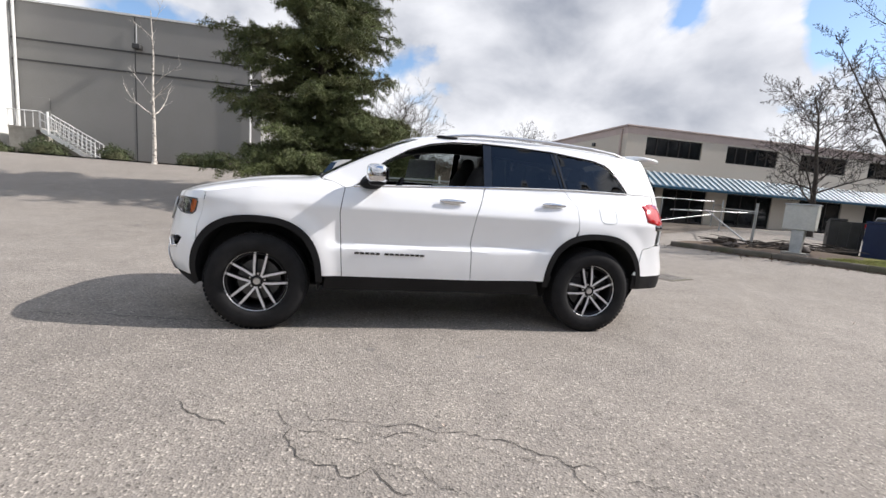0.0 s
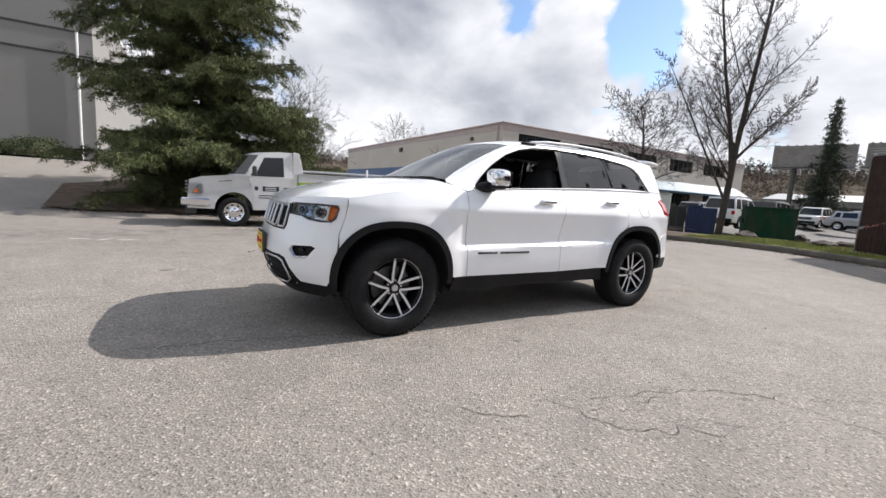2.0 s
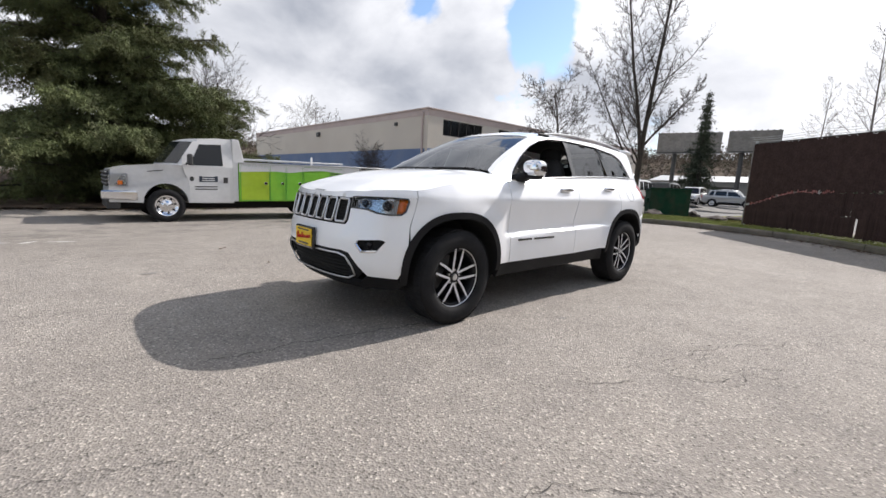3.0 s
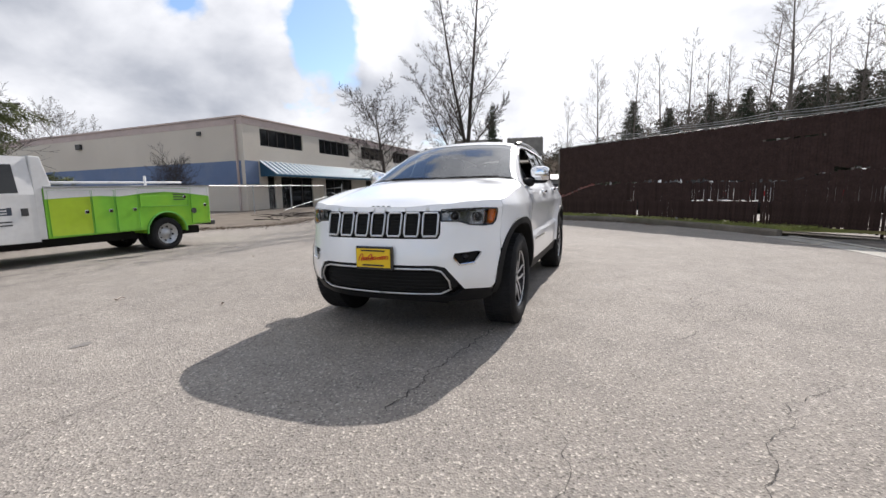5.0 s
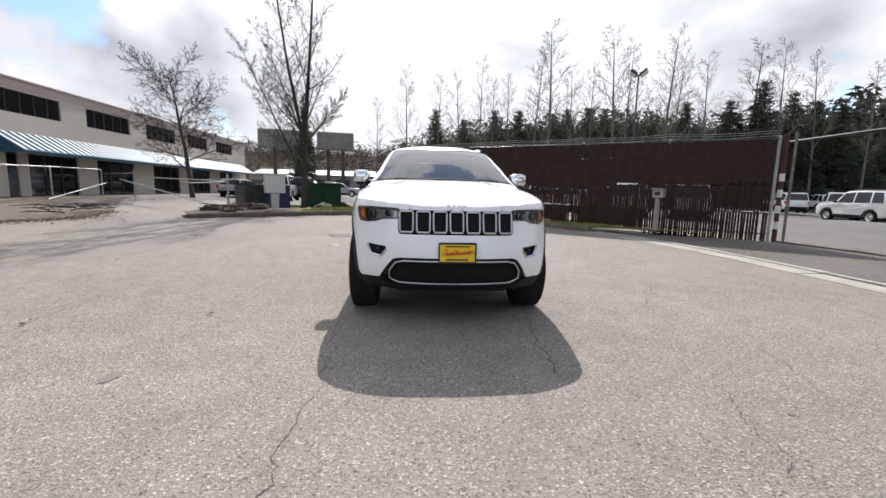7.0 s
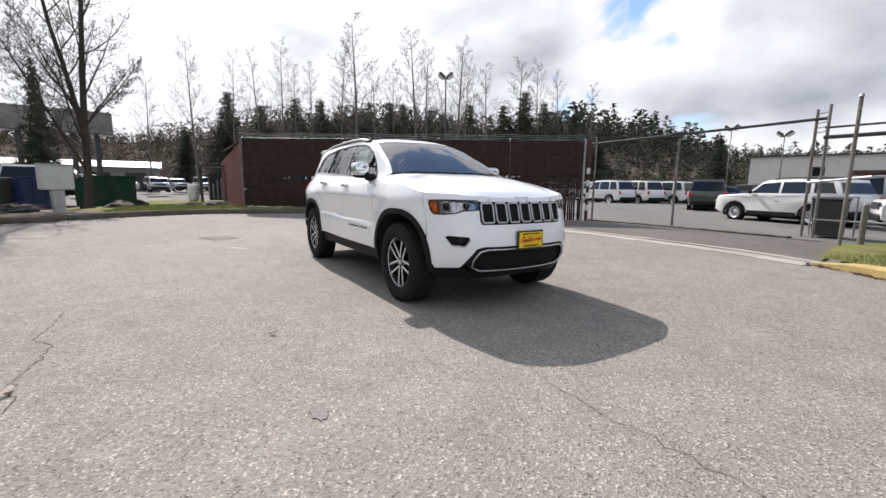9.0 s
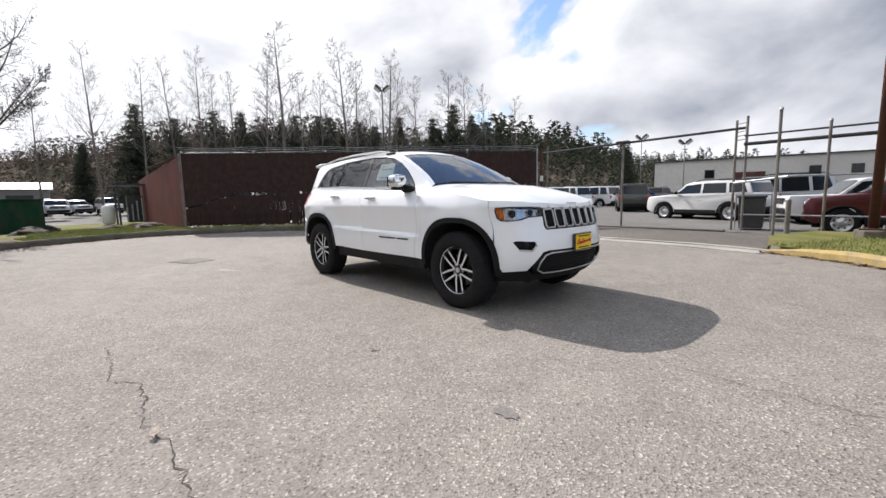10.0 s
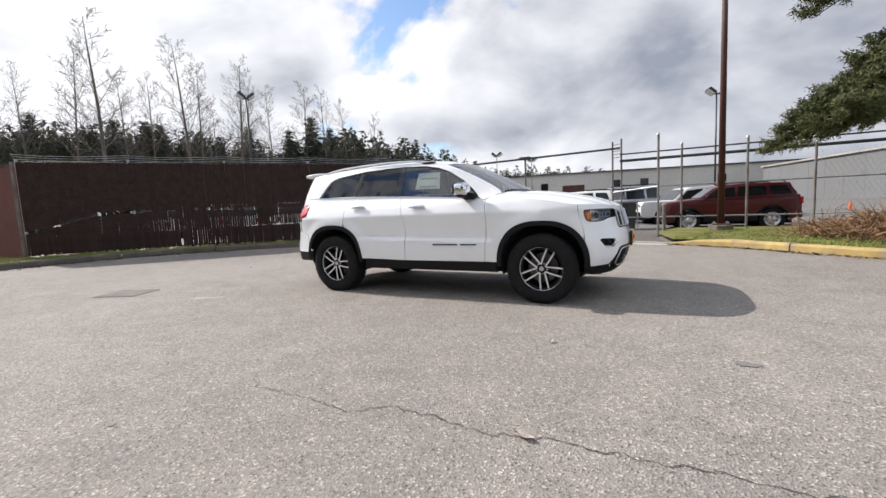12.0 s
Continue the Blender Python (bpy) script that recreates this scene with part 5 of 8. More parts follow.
def densify(poly, step, closed=True):
    out = []
    n = len(poly)
    for i in range(n if closed else n - 1):
        a, b = poly[i], poly[(i + 1) % n]
        k = max(1, int(math.dist(a, b) / step))
        out += [(a[0] + (b[0] - a[0]) * j / k, a[1] + (b[1] - a[1]) * j / k) for j in range(k)]
    return out


def sheet(outline, put, res=0.04, holes=(), flange=0.016, bm=None, inward=None):
    """A skin panel: the outline (in the panel's own flat coordinates) meshed, laid on a surface, its rim turned in."""
    bm = bm or bmesh.new()
    loops = [densify(outline, res * 0.7)] + [densify(h, res * 0.7) for h in holes]
    pts, edges = [], []
    for lp in loops:
        s = len(pts)
        pts += lp
        edges += [(s + i, s + (i + 1) % len(lp)) for i in range(len(lp))]
    rim = np.array(pts)
    lo, hi = np.min(np.array(loops[0]), 0), np.max(np.array(loops[0]), 0)
    for u in np.arange(lo[0] + res / 2, hi[0], res):
        for v in np.arange(lo[1] + res / 2, hi[1], res):
            if np.min((rim[:, 0] - u) ** 2 + (rim[:, 1] - v) ** 2) > (0.5 * res) ** 2 and inside((u, v), loops[0]) and not any(inside((u, v), h) for h in loops[1:]):
                pts.append((float(u), float(v)))
    V, _, F, *_ = delaunay_2d_cdt([Vector(p) for p in pts], edges, [], 0, 1e-5)
    bv, ids = [], {}
    faces = []
    for f in F:
        c = ((V[f[0]][0] + V[f[1]][0] + V[f[2]][0]) / 3, (V[f[0]][1] + V[f[1]][1] + V[f[2]][1]) / 3)
        if not inside(c, loops[0]) or any(inside(c, h) for h in loops[1:]):
            continue
        t = []
        for i in f:
            if i not in ids:
                ids[i] = bm.verts.new(put(V[i][0], V[i][1]))
                bv.append(ids[i])
            t.append(ids[i])
        try:
            faces.append(bm.faces.new(t))
        except ValueError:
            pass
    bmesh.ops.recalc_face_normals(bm, faces=faces)
    mid = inward or Vector((0, 0, 0.9))
    s = sum((f.normal.dot(f.calc_center_median() - mid) for f in faces))
    if s < 0:
        bmesh.ops.reverse_faces(bm, faces=faces)
    if flange:
        for v in bv:
            v.normal_update()
        rim_edges = [e for f in faces for e in f.edges if len(e.link_faces) == 1]
        nor = {v: v.normal.copy() for e in rim_edges for v in e.verts}
        twin = {v: bm.verts.new(v.co - n * flange) for v, n in nor.items()}
        for e in set(rim_edges):
            a, b = e.link_loops[0].vert, e.link_loops[0].link_loop_next.vert
            bm.faces.new((b, a, twin[a], twin[b]))
    return bm


def mirrored(make):
    """Both halves of a panel in one mesh."""
    bm = bmesh.new()
    make(1, bm)
    make(-1, bm)
    bmesh.ops.remove_doubles(bm, verts=bm.verts, dist=0.0008)
    return bm


def line_tube(points, r, n=6, bm=None):
    """One bent round bar through the points; closed when the last point is the first."""
    bm = bm or bmesh.new()
    P = [Vector(q) for q in points]
    P = [q for i, q in enumerate(P) if i == 0 or (q - P[i - 1]).length > 1e-4]
    shut = len(P) > 3 and (P[0] - P[-1]).length < 1e-3
    if shut:
        P = P[:-1]
    m = len(P)
    rings, a = [], None
    for i, q in enumerate(P):
        d = (P[(i + 1) % m] - P[i - 1]) if shut else P[min(m - 1, i + 1)] - P[max(0, i - 1)]
        d.normalize()
        a = d.orthogonal().normalized() if a is None else (a - d * a.dot(d)).normalized()
        b = d.cross(a)
        rings.append([bm.verts.new(q + (a * math.cos(2 * math.pi * k / n) + b * math.sin(2 * math.pi * k / n)) * r) for k in range(n)])
    for i in range(m if shut else m - 1):
        A, B = rings[i], rings[(i + 1) % m]
        off = 0
        if shut and i == m - 1:
            off = min(range(n), key=lambda o: sum((A[k].co - B[(k + o) % n].co).length for k in range(n)))
        for k in range(n):
            bm.faces.new((A[k], A[(k + 1) % n], B[(k + 1 + off) % n], B[(k + off) % n]))
    if not shut:
        bm.faces.new(rings[0][::-1])
        bm.faces.new(rings[-1])
    return bm


def blob_bm(c, size, power=2.8, n=20, bm=None, turn=None):
    """A rounded box (superellipsoid)."""
    bm = bm or bmesh.new()
    r = bmesh.ops.create_uvsphere(bm, u_segments=n, v_segments=n // 2, radius=1)
    for v in r["verts"]:
        q = v.co
        k = (abs(q.x) ** power + abs(q.y) ** power + abs(q.z) ** power) ** (-1 / power)
        v.co = Vector((q.x * k * size[0], q.y * k * size[1], q.z * k * size[2]))
        if turn:
            v.co = turn @ v.co
        v.co += Vector(c)
    return bm


def belt(x):
    return lerp_table([(-0.85, 1.178), (-0.7, 1.192), (0.4, 1.262), (1.2, 1.298), (1.85, 1.306), (2.3, 1.31)], x)


def arch_curve(k, scale, z0, z1, n=26):
    """Points over a wheel arch from its front foot (height z0) to its rear foot (z1)."""
    cx, cz = ARCHES[k]
    pts = []
    for i in range(n + 1):
        a = math.pi * (1 - i / n)
        c, s = math.cos(a), math.sin(a)
        pts.append((cx + scale * 0.49 * math.copysign(abs(c) ** 0.8, c), cz + scale * 0.515 * abs(s) ** 0.8))
    pts = [p for p in pts if p[1] > (z0 if p[0] < cx else z1)]
    return [(pts[0][0] - 0.004, z0)] + pts + [(pts[-1][0] + 0.004, z1)]


def wheel(parent, x, side):
    w = part("wheel", lathe_bm([(0.19, -0.11), (0.235, -0.1), (0.24, 0.0), (0.235, 0.085), (0.225, 0.1), (0.215, 0.085), (0.2, 0.0), (0.19, -0.11)], 40), RIM_DARK, parent, "dark grey alloy wheel with machined silver spokes", smooth=True)
    w.location = (x, 0.81 * side, 0.386)
    w.rotation_euler = (0, random.Random(x * 7 + side).uniform(0, 1.2), 0 if side > 0 else math.pi)
    prof = [(0.238, -0.115), (0.27, -0.13), (0.33, -0.133), (0.368, -0.118), (0.384, -0.09), (0.386, 0.0), (0.384, 0.09), (0.368, 0.118), (0.33, 0.133), (0.275, 0.131), (0.24, 0.115), (0.238, -0.115)]
    tb = lathe_bm(prof, 56)
    part("tyre", tb, RUBBER, w, smooth=True)
    bm = bmesh.new()
    for k in range(64):
        a = 2 * math.pi * k / 64
        for row, (y0, y1) in enumerate(((-0.11, -0.04), (-0.03, 0.03), (0.04, 0.11))):
            q = a + (row % 2) * 0.05
            m = Matrix.Rotation(q, 4, "Y")
            b = box_bm((0.38, y0, -0.014), (0.3885, y1, 0.014))
            bmesh.ops.transform(b, matrix=m, verts=b.verts)
            me = bpy.data.meshes.new("t")
            b.to_mesh(me)
            b.free()
            bm.from_mesh(me)
            bpy.data.meshes.remove(me)
    part("tread", bm, RUBBER, w)
    part("rim_lip", lathe_bm([(0.236, 0.098), (0.244, 0.112), (0.25, 0.108), (0.246, 0.098), (0.236, 0.098)], 56), RIM_FACE, w, smooth=True)
    # five pairs of narrow spokes, a machined face on a dark core; neighbours of two pairs meet at the hub
    for k in range(5):
        base = 2 * math.pi * k / 5
        for sgn in (-1, 1):
            c, s = math.cos(base), math.sin(base)
            h = base + sgn * 0.56
            line = [Vector((0.24 * c - sgn * 0.046 * s, 0.24 * s + sgn * 0.046 * c)), Vector((0.112 * c - sgn * 0.036 * s, 0.112 * s + sgn * 0.036 * c)), Vector((0.048 * math.cos(h), 0.048 * math.sin(h)))]
            lift = (0.092, 0.086, 0.078)
            side_of = []
            for i in range(3):
                d = (line[min(2, i + 1)] - line[max(0, i - 1)]).normalized()
                side_of.append(Vector((-d.y, d.x)))
            def strip(wd, y_up, y_low):
                bm = bmesh.new()
                rows = []
                for i in range(3):
                    p, n = line[i], side_of[i] * wd * (1, 1.15, 1.0)[i]
                    a, b = p + n, p - n
                    rows.append([bm.verts.new((a.x, lift[i] + y_up, a.y)), bm.verts.new((b.x, lift[i] + y_up, b.y)), bm.verts.new((b.x, lift[i] + y_low, b.y)), bm.verts.new((a.x, lift[i] + y_low, a.y))])
                for A, B in zip(rows, rows[1:]):
                    for q in range(4):
                        bm.faces.new((A[q], A[(q + 1) % 4], B[(q + 1) % 4], B[q]))
                bm.faces.new(rows[0])
                bm.faces.new(rows[2][::-1])
                bmesh.ops.recalc_face_normals(bm, faces=bm.faces)
                return bm
            part("spoke", strip(0.012, 0.0, -0.045), RIM_DARK, w)
            part("spoke_face", strip(0.0085, 0.005, 0.0015), RIM_FACE, w)
    part("hub", lathe_bm([(0.0, 0.03), (0.062, 0.03), (0.06, 0.07), (0.05, 0.078), (0.0, 0.079)], 24), RIM_DARK, w)
    part("centre_cap", lathe_bm([(0.0, 0.076), (0.028, 0.078), (0.026, 0.09), (0.0, 0.092)], 20), SATIN, w)
    for k in range(5):
        a = 2 * math.pi * k / 5
        part("wheel_nut", tube_bm((0.058 * math.cos(a), 0.05, 0.058 * math.sin(a)), (0.058 * math.cos(a), 0.076, 0.058 * math.sin(a)), 0.009, n=6), SATIN, w)
    part("brake_disc", lathe_bm([(0.06, 0.0), (0.165, 0.0), (0.165, -0.025), (0.06, -0.025)], 32), mat("brake_steel", (0.16, 0.16, 0.16), 0.5, 0.8, var=0.1), w)
    part("barrel_back", lathe_bm([(0.0, -0.05), (0.2, -0.05)], 24), VOID, w)


def build_suv():
    car = thing("sport_utility_car", "white mid-size sport utility car with black wheel-arch trims", "car", pose(0, 0.012, 0))
    ES = [float(s) for s in np.linspace(0, PS[-1], 150)]
    EZ = [edge(s) for s in ES]

    def ez(s):
        return float(np.interp(s, ES, EZ))

    def flank(poly):
        return [(sx(x), z) for x, z in poly]

    def put(side, out=0.0):
        return lambda s, z: ring(s, z, out, side)

    def edge_line(xa, xb, n, dz=-0.003):
        return [(sx(x), ez(sx(x)) + dz) for x in np.linspace(xa, xb, n)]

    g = 0.003
    arch_f = arch_curve(0, 0.97, 0.62, 0.455)
    arch_r_ = arch_curve(1, 0.97, 0.47, 0.55)
    fender = flank([(-0.838, 0.97), (-0.806, 0.455)] + arch_f[::-1] + [(-1.9, 0.8), (-1.862, 0.93), (-1.845, 1.014)]) + edge_line(-1.845, -1.0, 24) + flank([(-0.9, 1.215), (-0.81, 1.172)])
    front_door = flank([(-0.8, 0.455), (0.283, 0.455), (0.268, 0.8), (0.298, 1.02), (0.39, belt(0.39) - g)] + [(x, belt(x) - g) for x in np.linspace(0.3, -0.75, 12)] + [(-0.804, 1.168), (-0.832, 0.97)])
    rear_arch_front = [p for p in arch_r_ if p[0] < 1.21]
    rear_door = flank([(0.29, 0.455), (0.87, 0.47)] + rear_arch_front[:] + [(1.252, 0.95), (1.25, 1.15), (1.15, belt(1.15) - g)] + [(x, belt(x) - g) for x in np.linspace(1.05, 0.45, 7)] + [(0.398, belt(0.398) - g), (0.305, 1.02), (0.275, 0.8)])
    rear_arch_back = [p for p in arch_r_ if p[0] >= 1.215]
    quarter = flank([(1.258, 0.95)] + rear_arch_back + [(1.9, 0.62), (1.95, 0.8), (2.12, 0.84), (2.14, 1.05), (2.2, 1.31)] + [(x, belt(x) - g) for x in np.linspace(2.1, 1.2, 10)] + [(1.157, belt(1.157) - g), (1.256, 1.15)])
    dlo_top = [(1.84, 1.312), (1.75, 1.44), (1.685, 1.515), (1.62, 1.56), (1.5, 1.594), (1.05, 1.642), (0.7, 1.656), (0.4, 1.658), (0.1, 1.642), (-0.1, 1.605), (-0.29, 1.535), (-0.48, 1.42), (-0.62, 1.305), (-0.735, 1.19)]
    upper = flank(dlo_top) + flank([(-0.8, 1.178), (-0.9, 1.218)]) + edge_line(-0.985, 2.24, 64) + flank([(2.33, 1.315), (2.0, 1.312)])
    for side in (1, -1):
        part("fender", sheet(fender, put(side), 0.026), PAINT, car, angle=35)
        fd = part("front_door", sheet(front_door, put(side), 0.024), PAINT, car, angle=35)
        rd = part("rear_door", sheet(rear_door, put(side), 0.024), PAINT, car, angle=35)
        part("quarter_panel", sheet(quarter, put(side), 0.026), PAINT, car, angle=35)
        part("roof_side_frame", sheet(upper, put(side), 0.035), PAINT, car, angle=35)
        # windows
        front_pane = flank([(-0.7, 1.2), (0.385, 1.268), (0.385, 1.652), (0.1, 1.636), (-0.1, 1.598), (-0.28, 1.53), (-0.47, 1.415), (-0.6, 1.3)])
        rear_pane = flank([(0.47, 1.272), (1.125, 1.3), (1.04, 1.638), (0.7, 1.65), (0.47, 1.652)])
        back_pane = flank([(1.2, 1.303), (1.815, 1.313), (1.73, 1.437), (1.668, 1.508), (1.608, 1.55), (1.49, 1.585), (1.115, 1.63)])
        if side > 0:
            part("front_window", sheet(front_pane, put(side, -0.008), 0.06, flange=0), GLASS_CLEAR, fd, "clear side window with a paper sticker", smooth=True).visible_shadow = False
            st = part("window_sticker", sheet(flank([(-0.16, 1.34), (0.2, 1.35), (0.18, 1.56), (-0.13, 1.55)]), put(side, -0.012), 0.06, flange=0), PAPER, fd, "white paper price sheet")
            for k in (0, 3):
                part("text_bar", sheet(flank([(-0.1, 1.37 + 0.035 * k), (0.14, 1.372 + 0.035 * k), (0.14, 1.386 + 0.035 * k), (-0.1, 1.384 + 0.035 * k)]), put(side, -0.0095), 0.08, flange=0), GREY_INK, fd)
        part("rear_window", sheet(rear_pane, put(side, -0.006), 0.06, flange=0), GLASS_DARK, rd, "dark privacy glass", smooth=True)
        part("quarter_window", sheet(back_pane, put(side, -0.006), 0.06, flange=0), GLASS_DARK, car, "dark privacy glass", smooth=True)
        part("centre_pillar", sheet(flank([(0.39, 1.266), (0.465, 1.27), (0.465, 1.656), (0.39, 1.656)]), put(side, -0.003), 0.05), GLOSS_BLACK, car)
        part("rear_pillar", sheet(flank([(1.13, 1.3), (1.195, 1.302), (1.11, 1.632), (1.045, 1.64)]), put(side, -0.003), 0.05), GLOSS_BLACK, car)
        part("belt_trim", line_tube([ring(sx(x), belt(x) + 0.002, 0.004, side) for x in np.linspace(-0.74, 1.84, 30)], 0.008), CHROME, car, "bright chrome window trim")
        dt = densify([(sx(x), z) for x, z in dlo_top], 0.06, closed=False)
        part("window_trim", line_tube([ring(s, z, 0.003, side) for s, z in dt], 0.006), GLOSS_BLACK, car)
        part("pillar_trim", line_tube([ring(sx(x), z, 0.004, side) for x, z in ((1.165, 1.3), (1.085, 1.635))], 0.007), GLOSS_BLACK, car)
        # cladding
        for k, (z0, z1) in enumerate(((0.36, 0.4), (0.42, 0.46))):
            o, i = arch_curve(k, 1.02, z0, z1), arch_curve(k, 0.92, z0, z1)
            part("arch_trim", sheet(flank(o + i[::-1]), put(side, 0.009), 0.03, flange=0.05), BLACK_TRIM, car, "black plastic wheel-arch trim", angle=40)
            well = bmesh.new()
            c0 = arch_curve(k, 0.93, 0.3, 0.3)
            A = [well.verts.new(ring(sx(x), z, -0.01, side)) for x, z in c0]
            B = [well.verts.new((x, 0.5 * side, z)) for x, z in c0]
            for q in range(len(c0) - 1):
                well.faces.new((A[q], A[q + 1], B[q + 1], B[q]))
            well.faces.new(B)
            part("wheel_well", well, VOID, car)
        part("sill", sheet(flank([(-0.95, 0.33), (0.95, 0.335), (0.9, 0.46), (-0.93, 0.45)]), put(side, -0.006), 0.05, flange=0.1), BLACK_TRIM, car, "black plastic sill", angle=40)
        part("inner_shell", sheet(flank([(-0.95, 0.46)] + arch_curve(0, 1.0, 0.6, 0.47)[::-1] + [(-1.9, 0.95), (-1.7, 1.08), (-0.9, 1.15), (2.1, 1.25), (2.1, 0.9), (1.92, 0.8)] + arch_curve(1, 1.0, 0.47, 0.6)[::-1]), put(side, -0.03), 0.09, flange=0), VOID, car)
        # handles, badge, mirror
        for door, xa, xb, z in ((fd, -0.03, 0.2, 1.125), (rd, 0.9, 1.13, 1.155)):
            bm = bmesh.new()
            c = ring(sx((xa + xb) / 2), z, 0.026, side)
            blob_bm(c, ((xb - xa) / 2, 0.014, 0.018), 3.2, 16, bm)
            h = part("handle", bm, CHROME, door, "chrome door handle", smooth=True)
            bm = blob_bm(ring(sx((xa + xb) / 2), z, 0.004, side), ((xb - xa) * 0.36, 0.014, 0.032), 2.6, 16)
            part("handle_cup", bm, PAINT, door, smooth=True)
        x = -0.71
        for count in (5, 8):
            for _ in range(count):
                p = ring(sx(x + 0.02), 0.655, 0.004, side)
                part("badge_bar", box_bm((p.x - 0.0175, p.y - 0.003, p.z - 0.0085), (p.x + 0.0175, p.y + 0.003, p.z + 0.0085)), GLOSS_BLACK, fd)
                x += 0.0425
            x += 0.03
        m = part("door_mirror", blob_bm((-0.56, 0.945 * side, 1.305), (0.085, 0.098, 0.076), 3.4, 28), CHROME, car, "chrome-capped door mirror", smooth=True)
        part("mirror_base", blob_bm((-0.555, 0.92 * side, 1.235), (0.07, 0.1, 0.028), 2.8, 18), BLACK_TRIM, m, smooth=True)
        part("mirror_foot", blob_bm((-0.6, 0.835 * side, 1.222), (0.09, 0.06, 0.045), 2.6, 18), BLACK_TRIM, m, smooth=True)
        part("mirror_glass", box_bm((-0.478, 0.945 * side - 0.08, 1.25), (-0.47, 0.945 * side + 0.08, 1.36), 0.003), GLOSS_BLACK, m)
        # lamps
        lamp_o = [(sy(0.515), 0.925), (sy(0.52), 1.004), (sx(-2.045), 1.01), (sx(-1.916), 1.006), (sx(-1.909), 0.985), (sx(-1.93), 0.915), (sx(-1.96), 0.89), (sx(-2.03), 0.886), (sy(0.7), 0.896), (sy(0.645), 0.918)]
        hl = part("headlamp", sheet(lamp_o, put(side, -0.045), 0.04, flange=0), REFLECTOR, car, "clear headlamp with an amber corner", smooth=True)
        part("lens", sheet(lamp_o, put(side, -0.001), 0.03, flange=0.0), LAMP_GLASS, hl, smooth=True).visible_shadow = False
        part("bezel", line_tube([ring(s, z, 0.001, side) for s, z in densify(lamp_o, 0.04) + [lamp_o[0]]], 0.006, 6), GLOSS_BLACK, hl)
        part("amber_corner", sheet([(sx(-1.99), 0.895), (sx(-1.972), 1.001), (sx(-1.92), 1.0), (sx(-1.915), 0.984), (sx(-1.935), 0.918), (sx(-1.96), 0.896)], put(side, -0.006), 0.03, flange=0.02), AMBER, hl, smooth=True)
        for s_, z_, r_ in ((sx(-2.049), 0.948, 0.036), (sy(0.62), 0.958, 0.03)):
            c = ring(s_, z_, -0.035, side)
            bm = bmesh.new()
            bmesh.ops.create_uvsphere(bm, u_segments=20, v_segments=12, radius=r_)
            bmesh.ops.translate(bm, vec=c, verts=bm.verts)
            part("projector", bm, RIM_DARK, hl, smooth=True)
            ax = (ring(s_, z_, 0.03, side) - c).normalized()
            o1 = ax.orthogonal().normalized()
            o2 = ax.cross(o1)
            part("projector_ring", line_tube([c + ax * 0.012 + (o1 * math.cos(k * math.pi / 10) + o2 * math.sin(k * math.pi / 10)) * (r_ + 0.003) for k in range(21)], 0.003, 6), CHROME, hl, smooth=True)
        fog = [(sy(0.585), 0.662), (sy(0.595), 0.69), (sy(0.74), 0.702), (sy(0.765), 0.69), (sy(0.72), 0.616), (sy(0.625), 0.606)]
        fg = part("fog_lamp", sheet(fog, put(side, -0.035), 0.03, flange=0), VOID, car, "fog lamp in a black pocket with a chrome edge", smooth=True)
        part("fog_trim", line_tube([ring(s, z, 0.004, side) for s, z in densify([fog[4], fog[5], fog[0], fog[1]], 0.03, False)], 0.009), CHROME, fg)
        bm = bmesh.new()
        bmesh.ops.create_uvsphere(bm, u_segments=16, v_segments=10, radius=0.024)
        bmesh.ops.translate(bm, vec=ring(sy(0.665), 0.66, -0.03, side), verts=bm.verts)
        part("fog_lens", bm, RIM_DARK, fg, smooth=True)
        tl = [(sx(1.99), 1.06), (sx(1.985), 1.21), (sx(2.1), 1.235), (sx(2.24), 1.225), (sx(2.24), 1.04), (sx(2.12), 1.035)]
        part("tail_lamp", sheet(tl, put(side, 0.006), 0.04, flange=0.02), REDLENS, car, "red tail lamp", smooth=True)
        part("lamp_base", sheet([(sx(2.1), 0.985), (sx(2.09), 1.032), (sx(2.24), 1.036), (sx(2.24), 0.985)], put(side, 0.004), 0.04, flange=0.015), GLOSS_BLACK, car, smooth=True)
        rb = [(sx(1.87), 0.56), (sx(1.905), 0.62), (sx(1.955), 0.795), (sx(2.13), 0.835), (PS[-1], 0.835), (PS[-1], 0.55), (sx(2.0), 0.545)]
        part("rear_bumper", sheet(rb, put(side, 0.006), 0.05), PAINT, car, angle=35)
        rv = [(sx(1.87), 0.42), (sx(1.87), 0.555), (PS[-1], 0.545), (PS[-1], 0.4)]
        part("rear_valance", sheet(rv, put(side, 0.0), 0.05), BLACK_TRIM, car, angle=35)
        # front lower black
        val = [(0.0, 0.3), (sx(-2.0), 0.31), (sx(-1.94), 0.34), (sx(-1.94), 0.4), (sx(-1.97), 0.405), (sy(0.66), 0.415), (sy(0.6), 0.358), (0.0, 0.346)]
        part("front_valance", sheet(val, put(side), 0.05, flange=0.03), BLACK_TRIM, car, angle=40)
        wheel(car, ARCHES[0][0], side)
        wheel(car, ARCHES[1][0], side)
        rail = [(x, 0.575 - 0.01 * x, top(x, 0.575 - 0.01 * x) + h) for x, h in ((0.0, -0.004), (0.1, 0.018), (0.3, 0.032), (0.7, 0.036), (1.1, 0.036), (1.5, 0.032), (1.75, 0.018), (1.87, -0.006))]
        part("roof_rail", line_tube([(x, y * side, z) for x, y, z in rail], 0.013, 8), SATIN, car, "satin silver roof rail")
